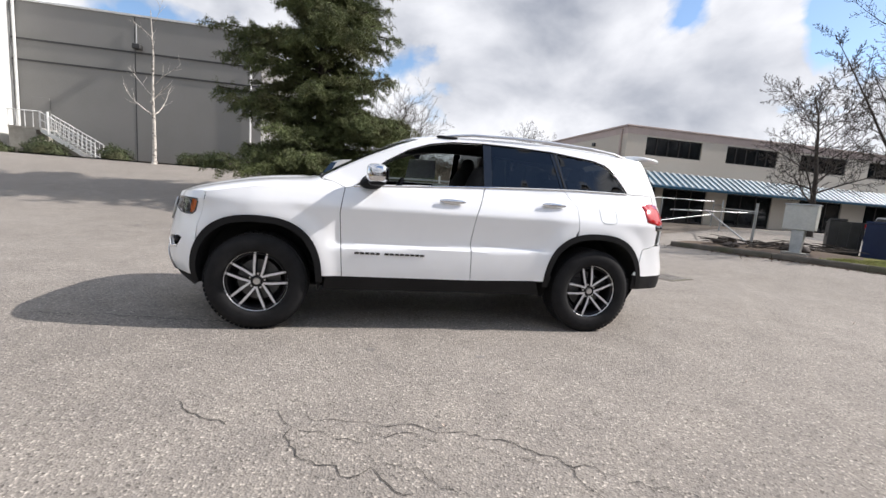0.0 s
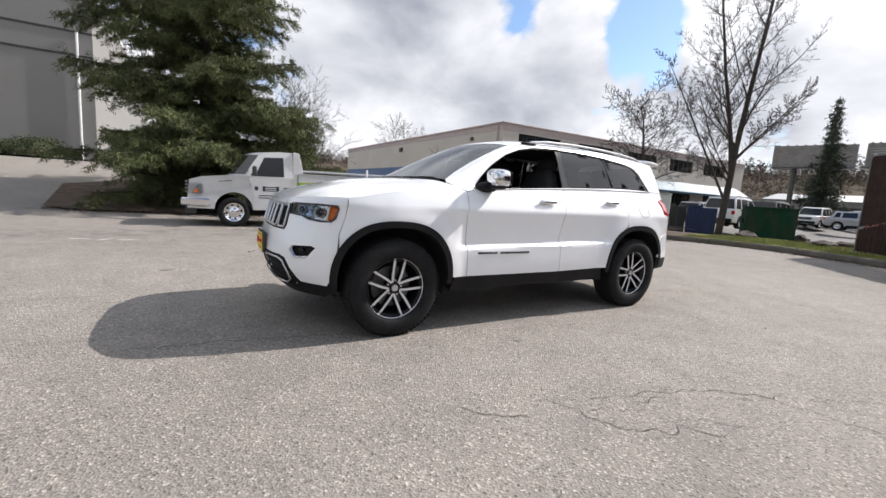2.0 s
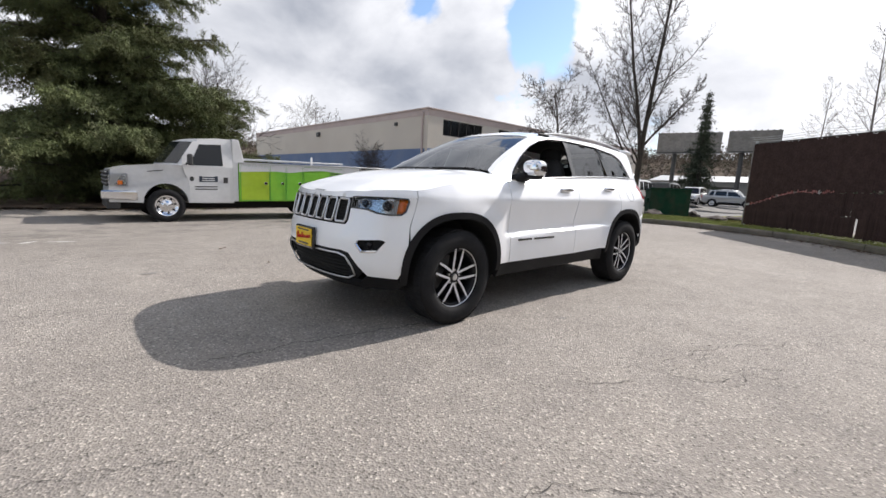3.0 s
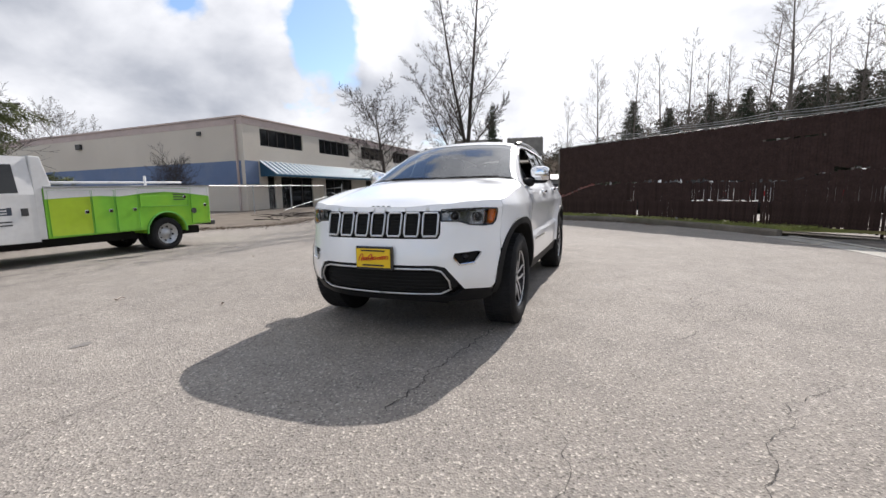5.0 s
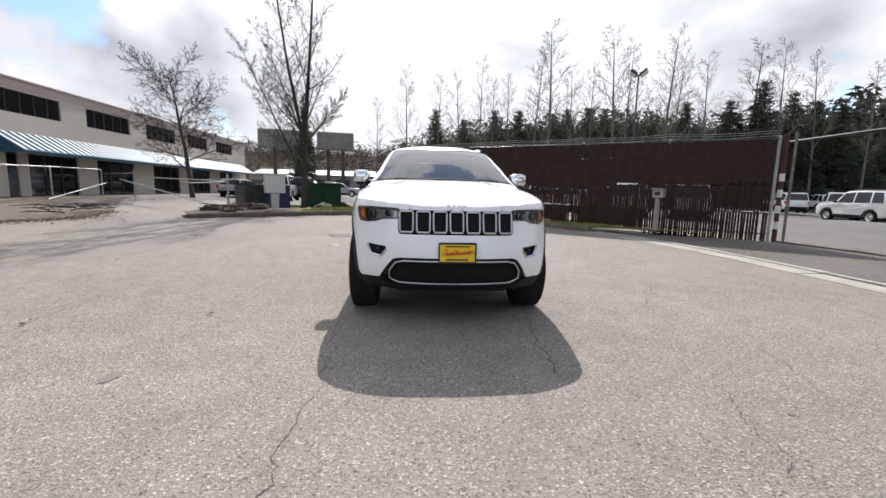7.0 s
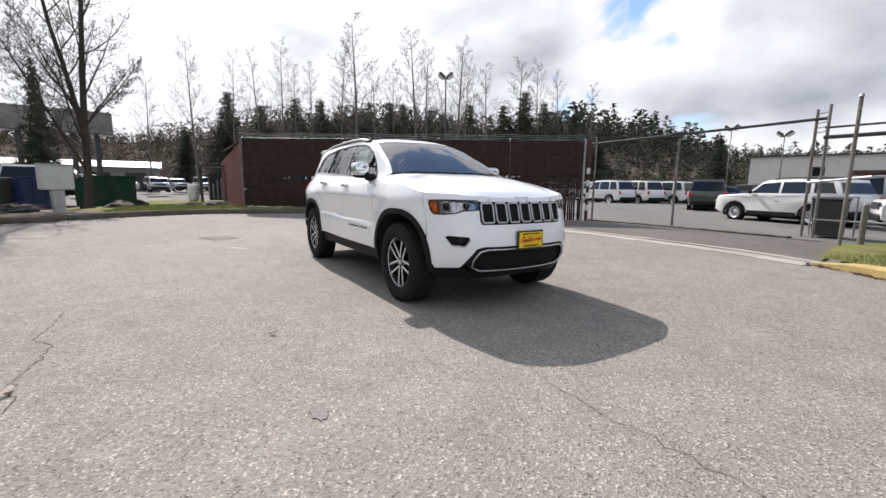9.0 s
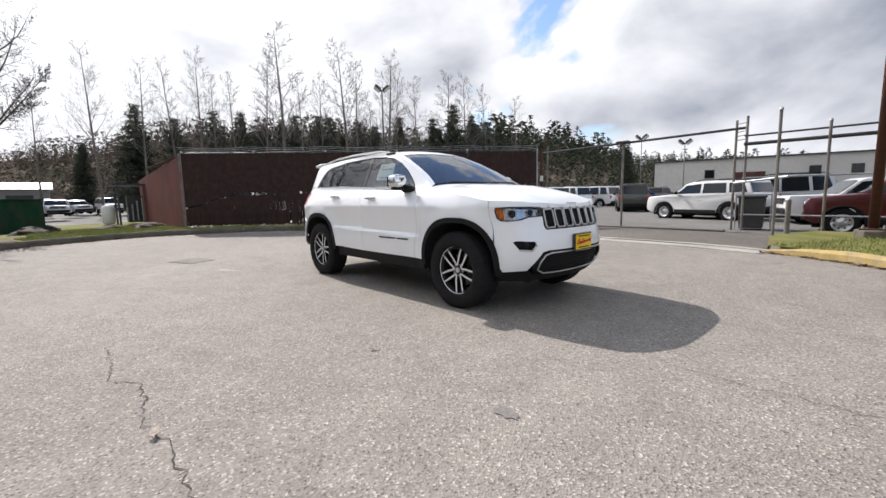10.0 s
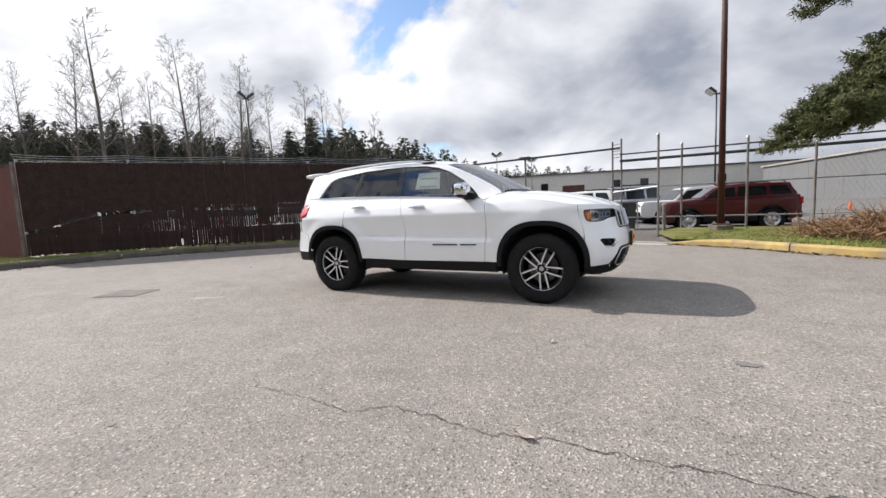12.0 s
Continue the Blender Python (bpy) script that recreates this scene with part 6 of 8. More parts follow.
        part("rail_foot", blob_bm((0.06, 0.575 * side, top(0.06, 0.575) + 0.004), (0.1, 0.022, 0.016), 2.6, 14), BLACK_TRIM, car, smooth=True)

    # nose, both halves in one skin
    nose = [(0.0, 0.605), (sy(0.47), 0.605), (sy(0.53), 0.59), (sy(0.6), 0.5), (sy(0.66), 0.42), (sx(-1.975), 0.41), (sx(-1.945), 0.47), (sx(-1.915), 0.62), (sx(-1.905), 0.8), (sx(-1.866), 0.925), (sx(-1.852), 1.01),
            (sx(-1.913), 1.01), (sx(-1.903), 0.985), (sx(-1.925), 0.91), (sx(-1.958), 0.884), (sx(-2.03), 0.88), (sy(0.7), 0.89), (sy(0.64), 0.913), (sy(0.51), 0.919), (sy(0.505), 0.831), (sy(0.485), 0.796), (0.0, 0.796)]
    fogh = [(sy(0.585), 0.662), (sy(0.595), 0.69), (sy(0.74), 0.702), (sy(0.765), 0.69), (sy(0.72), 0.616), (sy(0.625), 0.606)]
    part("front_bumper", mirrored(lambda sd, bm: sheet(nose, put(sd), 0.035, [fogh], 0.02, bm)), PAINT, car, angle=35)
    lip = [(0.0, 0.992), (sy(0.5), 0.996), (sx(-2.045), 1.014), (sx(-1.867), 1.01), (sx(-1.85), 1.014), (sx(-1.85), ez(sx(-1.85)) - 0.002)] + [(float(s), ez(float(s)) - 0.002) for s in np.linspace(sx(-1.882), 0, 30)]
    part("bonnet_lip", mirrored(lambda sd, bm: sheet(lip, put(sd), 0.025, (), 0.0, bm)), PAINT, car, smooth=True)
    # grille: black field, seven framed slots
    field = [(0.0, 0.8), (sy(0.485), 0.8), (sy(0.51), 0.83), (sy(0.512), 0.998), (0.0, 0.994)]
    part("grille_field", mirrored(lambda sd, bm: sheet(field, put(sd, -0.012), 0.05, (), 0.0, bm)), VOID, car)
    for k in range(7):
        yc = (k - 3) * 0.139
        w = 0.055
        o = [(yc - w * 0.82, 0.815), (yc + w * 0.82, 0.815), (yc + w * 0.98, 0.835), (yc + w, 0.968), (yc + w * 0.85, 0.984), (yc - w * 0.85, 0.984), (yc - w, 0.968), (yc - w * 0.98, 0.835)]
        def on(y, z, out):
            p = ring(sy(abs(y)), z, out, 1 if y >= 0 else -1)
            return Vector((p.x, y, z))
        fr = part("grille_slot", line_tube([on(y, z, 0.004) for y, z in densify(o, 0.05) + [o[0]]], 0.0085, 8), SATIN, car, "satin silver grille frame", smooth=True)
        mesh_bm = bmesh.new()
        for q in range(7):
            z = 0.832 + q * 0.0225
            tube_bm(on(yc - w, z, -0.006), on(yc + w, z, -0.006), 0.0035, n=4, bm=mesh_bm)
        part("slot_mesh", mesh_bm, VOID, fr)
    intake = [(0.0, 0.355), (sy(0.52), 0.362), (sy(0.6), 0.42), (sy(0.585), 0.5), (sy(0.53), 0.585), (sy(0.47), 0.602), (0.0, 0.602)]
    part("lower_intake", mirrored(lambda sd, bm: sheet(intake, put(sd, -0.05), 0.06, (), 0.0, bm)), VOID, car)
    bm = bmesh.new()
    for q in range(7):
        z = 0.4 + q * 0.028
        e = 0.55 - 0.06 * abs(q - 2) / 4
        line_tube([ring(sy(abs(y)), z, -0.03, 1 if y >= 0 else -1) for y in np.linspace(-e, e, 13)], 0.005, 4, bm)
    part("intake_mesh", bm, VOID, car)
    bm = bmesh.new()
    tr = densify([(sy(0.0), 0.376), (sy(0.5), 0.384), (sy(0.57), 0.42), (sy(0.555), 0.49), (sy(0.505), 0.56), (sy(0.44), 0.578), (0.0, 0.578)], 0.04, False) + [(0.0, 0.578)]
    for sd in (1, -1):
        line_tube([ring(s, z, 0.0, sd) for s, z in tr], 0.0075, 6, bm)
    part("intake_trim", bm, SATIN, car, "satin silver intake trim", smooth=True)
    part("intake_surround", mirrored(lambda sd, b: sheet([(0.0, 0.578), (sy(0.44), 0.578), (sy(0.505), 0.56), (sy(0.555), 0.49), (sy(0.565), 0.43), (sy(0.62), 0.44), (sy(0.6), 0.5), (sy(0.53), 0.588), (sy(0.47), 0.603), (0.0, 0.603)], put(sd, -0.006), 0.04, (), 0.03, b)), BLACK_TRIM, car)
    # dealer plate
    fp = ring(0.0, 0.65).x - 0.03
    pl = part("plate_holder", box_bm((fp, -0.135, 0.565), (fp + 0.03, 0.18, 0.742), 0.008), GLOSS_BLACK, car, "black holder with a yellow dealer plate")
    for o in pl.data.vertices:
        o.co.y -= 0.025
    py = 0.0
    part("plate", box_bm((fp - 0.004, py - 0.143, 0.585), (fp, py + 0.143, 0.725)), PLATE_YELLOW, pl)
    sw = bmesh.new()
    pts = []
    tall = (2.3, 0.9, 1.0, 0.8, 1.9, 0.9, 1.0, 0.35, 0.8, 0.9, 1.0, 1.0)
    for k in range(12 * 9 + 1):
        u = k / 108
        n, a = min(11, int(u * 12)), (u * 12) % 1 * 2 * math.pi
        lift = 0.5 * (1 - math.cos(a)) * tall[n] * 0.024
        pts.append((fp - 0.007, py + 0.12 - 0.24 * u + 0.009 * math.sin(a) - 0.35 * lift, 0.632 + 0.02 * u + lift))
    line_tube(pts, 0.0034, 4, sw)
    part("plate_script", sw, PLATE_RED, pl, "red script mark drawn as a wave")
    part("plate_bar", box_bm((fp - 0.008, py - 0.09, 0.596), (fp - 0.004, py + 0.09, 0.608)), GLOSS_BLACK, pl)
    part("plate_bar", box_bm((fp - 0.008, py - 0.1, 0.706), (fp - 0.004, py + 0.1, 0.716)), GLOSS_BLACK, pl)
    # bonnet, cowl, windscreen, roof
    def rim_pt(s, dy=0.0):
        p = ring(s, ez(s))
        return (p.x, p.y - dy)
    nose_line = [rim_pt(float(s)) for s in np.linspace(0, sx(-2.0), 22)]
    side_line = [rim_pt(sx(float(x))) for x in np.linspace(-1.97, -1.0, 26)]
    half = nose_line + side_line
    cowl_y = half[-1][1]
    cowl = [(-1.11 + 0.11 * (y / cowl_y) ** 2, y) for y in np.linspace(cowl_y, -cowl_y, 24)][1:-1]
    bonnet = half + cowl + [(x, -y) for x, y in half[::-1]][:-1]
    part("bonnet", sheet(bonnet, lambda x, y: Vector((x, y, top(x, y))), 0.045, (), 0.012), PAINT, car, "white bonnet with a raised centre", angle=35)
    for k in range(4):
        yy = 0.066 - 0.044 * k
        q = Vector((-2.182, yy, top(-2.182, yy)))
        part("badge_letter", box_bm((q.x - 0.01, yy - 0.013, q.z - 0.006), (q.x + 0.01, yy + 0.013, q.z + 0.003)), STEEL, car)
    e0 = [rim_pt(sx(float(x)), 0.055) for x in np.linspace(-0.97, -0.2, 18)]
    base = [(-1.06 + 0.09 * (y / e0[0][1]) ** 2, y) for y in np.linspace(-e0[0][1], e0[0][1], 22)]
    head = [(-0.33 + 0.13 * (y / e0[-1][1]) ** 2, y) for y in np.linspace(e0[-1][1], -e0[-1][1], 18)]
    screen = base + e0[1:-1] + head + [(x, -y) for x, y in e0[::-1]][1:-1]
    part("windscreen", sheet(screen, lambda x, y: Vector((x, y, top(x, y) - 0.006)), 0.06, (), 0.0), SCREEN_GLASS, car, "clear raked windscreen", smooth=True).visible_shadow = False
    part("cowl", sheet(cowl[::-1] + [(x, y) for x, y in base[::-1]][1:-1], lambda x, y: Vector((x, y, top(x, y) - 0.012)), 0.05, (), 0.02), BLACK_TRIM, car)
    for sd in (1, -1):
        ee = [rim_pt(sx(float(x))) for x in np.linspace(-0.995, -0.2, 20)]
        strip = [(x, y * sd) for x, y in ee] + [(x, (y + 0.003) * sd) for x, y in e0[::-1]]
        part("windscreen_pillar", sheet(strip, lambda x, y: Vector((x, y, top(x, y))), 0.03, (), 0.01), PAINT, car, angle=35)
    re = [rim_pt(sx(float(x))) for x in np.linspace(-0.2, 2.1, 50)]
    roof = [(x - 0.003 + 0.006, y) for x, y in head] + [(x, -y) for x, y in re] + [(2.17, -0.4), (2.2, 0.0), (2.17, 0.4)] + re[::-1]
    part("roof", sheet(roof, lambda x, y: Vector((x, y, top(x, y))), 0.06, (), 0.012), PAINT, car, angle=35)
    part("roof_spoiler", blob_bm((2.17, 0, top(2.1, 0) - 0.022), (0.17, 0.55, 0.034), 4.0, 28, turn=Matrix.Rotation(0.1, 3, "Y")), PAINT, car, "white roof spoiler", smooth=True)
    fill = [(1.56 + 0.085 * math.copysign(abs(math.cos(a)) ** 0.5, math.cos(a)), 1.1 + 0.075 * math.copysign(abs(math.sin(a)) ** 0.5, math.sin(a))) for a in (2 * math.pi * q / 28 for q in range(29))]
    part("filler_door_seam", line_tube([ring(sx(x), z, 0.0005, -1) for x, z in fill], 0.0025, 4), GREY_INK, car)
    part("tailgate", mirrored(lambda sd, b: sheet([(sx(2.2), 0.84), (PS[-1], 0.84), (PS[-1], 1.285), (sx(2.335), 1.285), (sx(2.33), 1.31), (sx(2.22), 1.31)], put(sd), 0.06, (), 0.012, b)), PAINT, car, angle=35)
    part("rear_glass", mirrored(lambda sd, b: sheet([(sx(2.335), 1.29), (PS[-1], 1.29), (PS[-1], 1.62), (sx(2.27), 1.58)], put(sd), 0.06, (), 0.0, b)), GLASS_DARK, car, smooth=True)
    # wipers
    for y0, y1 in ((0.55, -0.05), (-0.1, -0.62)):
        part("wiper", line_tube([(-1.07 + 0.06 * (abs(y) / 0.6) ** 2, y, top(-1.07 + 0.06 * (abs(y) / 0.6) ** 2, y) + 0.004) for y in np.linspace(y0, y1, 9)], 0.005, 5), BLACK_TRIM, car)
    # underside and cabin
    part("underbody", box_bm((-2.05, -0.5, 0.27), (2.15, 0.5, 0.42), 0.03), VOID, car)
    part("underbody_side", box_bm((-0.92, -0.86, 0.34), (0.92, 0.86, 0.44)), VOID, car)
    part("rear_axle", tube_bm((1.457, -0.7, 0.385), (1.457, 0.7, 0.385), 0.06), DARK_STEEL, car)
    part("front_axle", tube_bm((-1.457, -0.7, 0.385), (-1.457, 0.7, 0.385), 0.05), DARK_STEEL, car)
    part("silencer", box_bm((1.75, 0.2, 0.3), (2.1, 0.7, 0.45), 0.05), DARK_STEEL, car)
    part("firewall", box_bm((-0.95, -0.8, 0.42), (-0.9, 0.8, 1.15)), VOID, car)
    part("engine_cover", box_bm((-2.1, -0.6, 0.42), (-0.95, 0.6, 0.95), 0.05), VOID, car)
    part("cabin_floor", box_bm((-0.9, -0.84, 0.44), (2.15, 0.84, 0.5)), SEAT, car)
    part("dashboard", blob_bm((-0.68, 0, 1.08), (0.24, 0.76, 0.16), 3.5, 24), SEAT, car, smooth=True)
    m = pose(-0.38, -0.37, 1.12, 0, -65, 0)
    bm = line_tube([m @ Vector((0.19 * math.cos(2 * math.pi * k / 24), 0.19 * math.sin(2 * math.pi * k / 24), 0)) for k in range(25)], 0.016, 6)
    part("steering_wheel", bm, SEAT, car)
    for y in (-0.38, 0.38):
        st = part("front_seat", blob_bm((0.12, y, 0.78), (0.28, 0.26, 0.1), 3, 16), SEAT, car, "dark front seat", smooth=True)
        part("seat_back", blob_bm((0.4, y, 1.12), (0.1, 0.25, 0.36), 3, 18, turn=Matrix.Rotation(0.22, 3, "Y")), SEAT, st, smooth=True)
        part("headrest", blob_bm((0.51, y, 1.5), (0.06, 0.14, 0.09), 2.8, 14), SEAT, st, smooth=True)
    part("rear_bench", blob_bm((1.0, 0, 0.78), (0.26, 0.66, 0.1), 3.5, 18), SEAT, car, smooth=True)
    part("bench_back", blob_bm((1.32, 0, 1.1), (0.1, 0.66, 0.33), 3.5, 18, turn=Matrix.Rotation(0.3, 3, "Y")), SEAT, car, smooth=True)
    for y in (-0.42, 0.42):
        part("rear_headrest", blob_bm((1.45, y, 1.46), (0.05, 0.13, 0.08), 2.8, 14), SEAT, car, smooth=True)
    part("headlining", sheet([(-0.2, -0.56), (2.0, -0.55), (2.0, 0.55), (-0.2, 0.56)], lambda x, y: Vector((x, y, top(x, y) - 0.05)), 0.15, (), 0.0), SEAT, car)
    part("inside_mirror", box_bm((-0.46, -0.1, 1.53), (-0.43, 0.1, 1.59), 0.01), GLOSS_BLACK, car)
    return car


build_suv()


# ---- utility truck ----
TRUCK_WHITE = mat("truck_white", (0.66, 0.66, 0.65), 0.35, var=0.05, scale=2, fine=12, coat=0.5, tint=(0.5, 0.49, 0.46), tint_amount=0.3)
YELLOW_LIME = mat("yellow_lime_wrap", (0.36, 0.52, 0.02), 0.4, var=0.06, scale=1.2, fine=8, coat=0.4)
LIME = mat("lime_green_wrap", (0.18, 0.48, 0.03), 0.4, var=0.06, scale=1.2, fine=8, coat=0.4, tint=(0.33, 0.58, 0.03), tint_amount=0.7, tint_scale=0.8)
GREEN_EDGE = mat("leaf_green_wrap", (0.1, 0.36, 0.05), 0.4, var=0.05, coat=0.4)


def plain_wheel(parent, x, y, z, r, width, side, rim=STEEL, name="wheel"):
    k = r / 0.386
    w = part(name, lathe_bm([(0.235 * k, -width / 2), (0.3 * k, -width / 2), (r * 0.96, -width * 0.46), (r, -width * 0.34), (r, width * 0.34), (r * 0.96, width * 0.46), (0.3 * k, width / 2), (0.24 * k, width * 0.46), (0.235 * k, -width / 2)], 36), RUBBER, parent, smooth=True)
    w.location = (x, y, z)
    w.rotation_euler = (0, 0.3 * x, 0 if side > 0 else math.pi)
    part("rim", lathe_bm([(0.24 * k, width * 0.46), (0.215 * k, width * 0.44), (0.2 * k, width * 0.2), (0.12 * k, width * 0.12), (0.09 * k, width * 0.3), (0.0, width * 0.32)], 28), rim, w, smooth=True)
    for q in range(8):
        a = 2 * math.pi * q / 8
        part("rim_hole", tube_bm((0.165 * k * math.cos(a), width * 0.14, 0.165 * k * math.sin(a)), (0.165 * k * math.cos(a), width * 0.22, 0.165 * k * math.sin(a)), 0.022 * k, n=8), VOID, w)
    return w


def arch_profile(x, z, r, n=10):
    return [(x + r * math.cos(math.pi * (1 - i / n)), z + r * math.sin(math.pi * (1 - i / n))) for i in range(n + 1)]


def utility_truck():
    g = -0.1
    t = thing("utility_truck", "white cutaway truck with a bright green service body", "truck", pose(0, 0, g))
    Y0, Y1 = 8.4, 10.35
    b = lambda z: z - g
    prof = [(-3.0, b(0.36)), (-3.0, b(0.62)), (-2.95, b(1.08)), (-2.66, b(1.17)), (-2.05, b(1.25)), (-0.49, b(1.25)), (-0.48, b(0.36))] + arch_profile(-1.95, b(0.36), 0.45, 12)[::-1]
    nose = part("cab", prism_bm(prof, "y", Y0, Y1), TRUCK_WHITE, t, "white truck cab", angle=40)
    mid, half = (Y0 + Y1) / 2, (Y1 - Y0) / 2

    def taper(ob):
        """Draws the front corners of a part in, towards the nose."""
        for v in ob.data.vertices:
            v.co.y = mid + (v.co.y - mid) * (1 - 0.24 * smooth01((-2.3 - v.co.x) / 0.95))
        return ob

    taper(nose)
    # the cabin, its screen bowed forward in the middle
    top_prof = [(-2.05, 1.25), (-1.62, 1.84), (-1.45, 1.9), (-0.85, 1.95), (-0.5, 1.95), (-0.49, 1.25)]
    bow = (0.42, 0.36, 0.2, 0.0, 0.0, 0.0)
    across = (-1, -0.93, -0.6, 0, 0.6, 0.93, 1)

    def cabin_point(i, k, out=0.0):
        x, z = top_prof[i]
        return x - out + bow[i] * abs(k) ** 2.5, mid + half * k * (1 - 0.14 * max(0, z - 1.25)), b(z) + out * 0.6

    bm = bmesh.new()
    grid = [[bm.verts.new(cabin_point(i, k)) for i in range(6)] for k in across]
    for p, q in zip(grid, grid[1:]):
        for i in range(6):
            bm.faces.new((p[i], p[(i + 1) % 6], q[(i + 1) % 6], q[i]))
    bm.faces.new(grid[0][::-1])
    bm.faces.new(grid[-1])
    bmesh.ops.recalc_face_normals(bm, faces=bm.faces[:])
    part("cab_roof", bm, TRUCK_WHITE, t, angle=40)
    def lean(z):
        return Y0 + (Y1 - Y0) / 2 * 0.14 * max(0, z - 1.25)
    def side_panel(pts, name, material, out, parent):
        bm = bmesh.new()
        A = [bm.verts.new((x, lean(z) - out, z - g)) for x, z in pts]
        B = [bm.verts.new((x, lean(z) + 0.02, z - g)) for x, z in pts]
        f = [bm.faces.new(A), bm.faces.new(B[::-1])]
        for i in range(len(pts)):
            f.append(bm.faces.new((A[i], B[i], B[(i + 1) % len(pts)], A[(i + 1) % len(pts)])))
        bmesh.ops.recalc_face_normals(bm, faces=f)
        return part(name, bm, material, parent)
    door = side_panel([(-1.44, 0.38), (-0.58, 0.38), (-0.57, 1.25), (-1.62, 1.25), (-1.5, 0.9)], "door", TRUCK_WHITE, 0.006, t)
    side_panel([(-1.62, 1.25), (-0.57, 1.25), (-0.62, 1.86), (-1.35, 1.84), (-1.6, 1.45)], "door_frame", TRUCK_WHITE, 0.006, door)
    side_panel([(-1.46, 1.26), (-0.72, 1.28), (-0.74, 1.8), (-1.22, 1.77)], "side_window", WINDOW, 0.009, door)
    side_panel([(-0.72, 0.86), (-0.62, 0.86), (-0.62, 1.0), (-0.72, 1.0)], "door_handle", DARK_STEEL, 0.02, door)
    side_panel([(-1.26, 0.87), (-0.85, 0.88), (-0.85, 1.02), (-1.26, 1.01)], "sign_panel", mat("navy_sign", (0.03, 0.04, 0.06), 0.5, var=0.05), 0.0085, door)
    for k in range(3):
        side_panel([(-1.2, 0.9 + 0.05 * k), (-0.92, 0.905 + 0.05 * k), (-0.92, 0.925 + 0.05 * k), (-1.2, 0.92 + 0.05 * k)], "sign_bar", WHITE, 0.0105, door)
    for k in range(2):
        side_panel([(-1.36, 0.74 - 0.06 * k), (-0.86, 0.75 - 0.06 * k), (-0.86, 0.775 - 0.06 * k), (-1.36, 0.765 - 0.06 * k)], "text_bar", DARK_STEEL, 0.0085, door)
    side_panel([(-1.42 + 0.05 * math.cos(a * 0.7), 0.94 + 0.06 * math.sin(a * 0.7)) for a in range(9)], "round_mark", DARK_STEEL, 0.0085, door)
    side_panel([(-2.3, 1.06), (-2.0, 1.1), (-2.0, 1.12), (-2.3, 1.08)], "fender_badge", DARK_STEEL, 0.006, t)
    # screen, grille, lamps
    bm = bmesh.new()
    rows = [[bm.verts.new(Vector(cabin_point(0, k, 0.014)).lerp(Vector(cabin_point(1, k, 0.014)), f)) for f in (0.06, 0.96)] for k in across[1:-1]]
    for p, q in zip(rows, rows[1:]):
        bm.faces.new((p[0], p[1], q[1], q[0]))
    part("windscreen", bm, WINDOW, t)
    taper(part("grille", box_bm((-3.03, 8.75, b(0.7)), (-2.97, 10.0, b(1.05)), 0.01), DARK_STEEL, t))
    for k in range(4):
        part("grille_bar", box_bm((-3.04, 8.75, b(0.75 + 0.085 * k)), (-3.0, 10.0, b(0.78 + 0.085 * k))), SATIN, t)
    for y in (8.44, 10.04):
        hl = taper(part("headlamp", box_bm((-3.03, y - 0.06 if y < 9 else y, b(0.72)), (-2.66, y + 0.28 if y < 9 else y + 0.34, b(1.0)), 0.02), LAMP_GLASS, t))
        taper(part("reflector", box_bm((-3.0, y - 0.03 if y < 9 else y + 0.03, b(0.75)), (-2.7, y + 0.25 if y < 9 else y + 0.31, b(0.97))), REFLECTOR, hl))
        taper(part("amber_marker", box_bm((-2.84, y - 0.068 if y < 9 else y + 0.33, b(0.75)), (-2.76, y - 0.04 if y < 9 else y + 0.348, b(0.84)), 0.004), AMBER, hl))
    taper(part("bumper", box_bm((-3.14, 8.32, b(0.42)), (-2.5, 10.43, b(0.62)), 0.03), CHROME, t, "chrome front bumper"))
    taper(part("valance", box_bm((-3.05, 8.5, b(0.2)), (-2.8, 10.25, b(0.42)), 0.02), DARK_STEEL, t))
    for y, s in ((8.15, -1), (10.6, 1)):
        m = part("door_mirror", box_bm((-1.54, y - 0.1, b(1.26)), (-1.44, y + 0.1, b(1.52)), 0.03), DARK_STEEL, t)
        part("mirror_arm", tube_bm((-1.55, y, b(1.3)), (-1.5, y - s * 0.35, b(1.28)), 0.025), DARK_STEEL, m)
    # fairing behind the cab
    part("fairing", prism_bm([(-0.49, b(0.4)), (-0.49, b(1.97)), (-0.33, b(1.96)), (-0.2, b(1.42)), (-0.36, b(1.36)), (-0.36, b(0.4))], "y", 8.42, 10.33, bevel=0.015), TRUCK_WHITE, t)
    # service body
    bx0, bx1 = -0.35, 3.2
    bottom = [(bx0, b(0.4)), (1.5, b(0.42))] + arch_profile(2.0, b(0.33), 0.47) + [(2.55, b(0.45)), (bx1, b(0.48))]
    bodyp = bottom + [(bx1, b(1.45)), (bx0, b(1.38))]
    part("service_body", prism_bm(bodyp, "y", Y0 + 0.02, Y1 - 0.02, bevel=0.012), LIME, t, "bright lime green service body")
    part("top_ledge", prism_bm([(bx0, b(1.375)), (bx1 + 0.02, b(1.445)), (bx1 + 0.02, b(1.475)), (bx0, b(1.405))], "y", Y0 - 0.01, Y1 + 0.01), SATIN, t)
    part("pale_band", prism_bm([(bx0 + 0.01, b(1.16)), (0.1, b(1.19)), (0.6, b(1.215)), (1.0, b(1.2)), (1.5, b(1.27)), (2.0, b(1.3)), (2.5, b(1.27)), (bx1 - 0.01, b(1.19)), (bx1 - 0.01, b(1.44)), (bx0 + 0.01, b(1.37))], "y", Y0 + 0.003, Y0 + 0.03), TRUCK_WHITE, t)
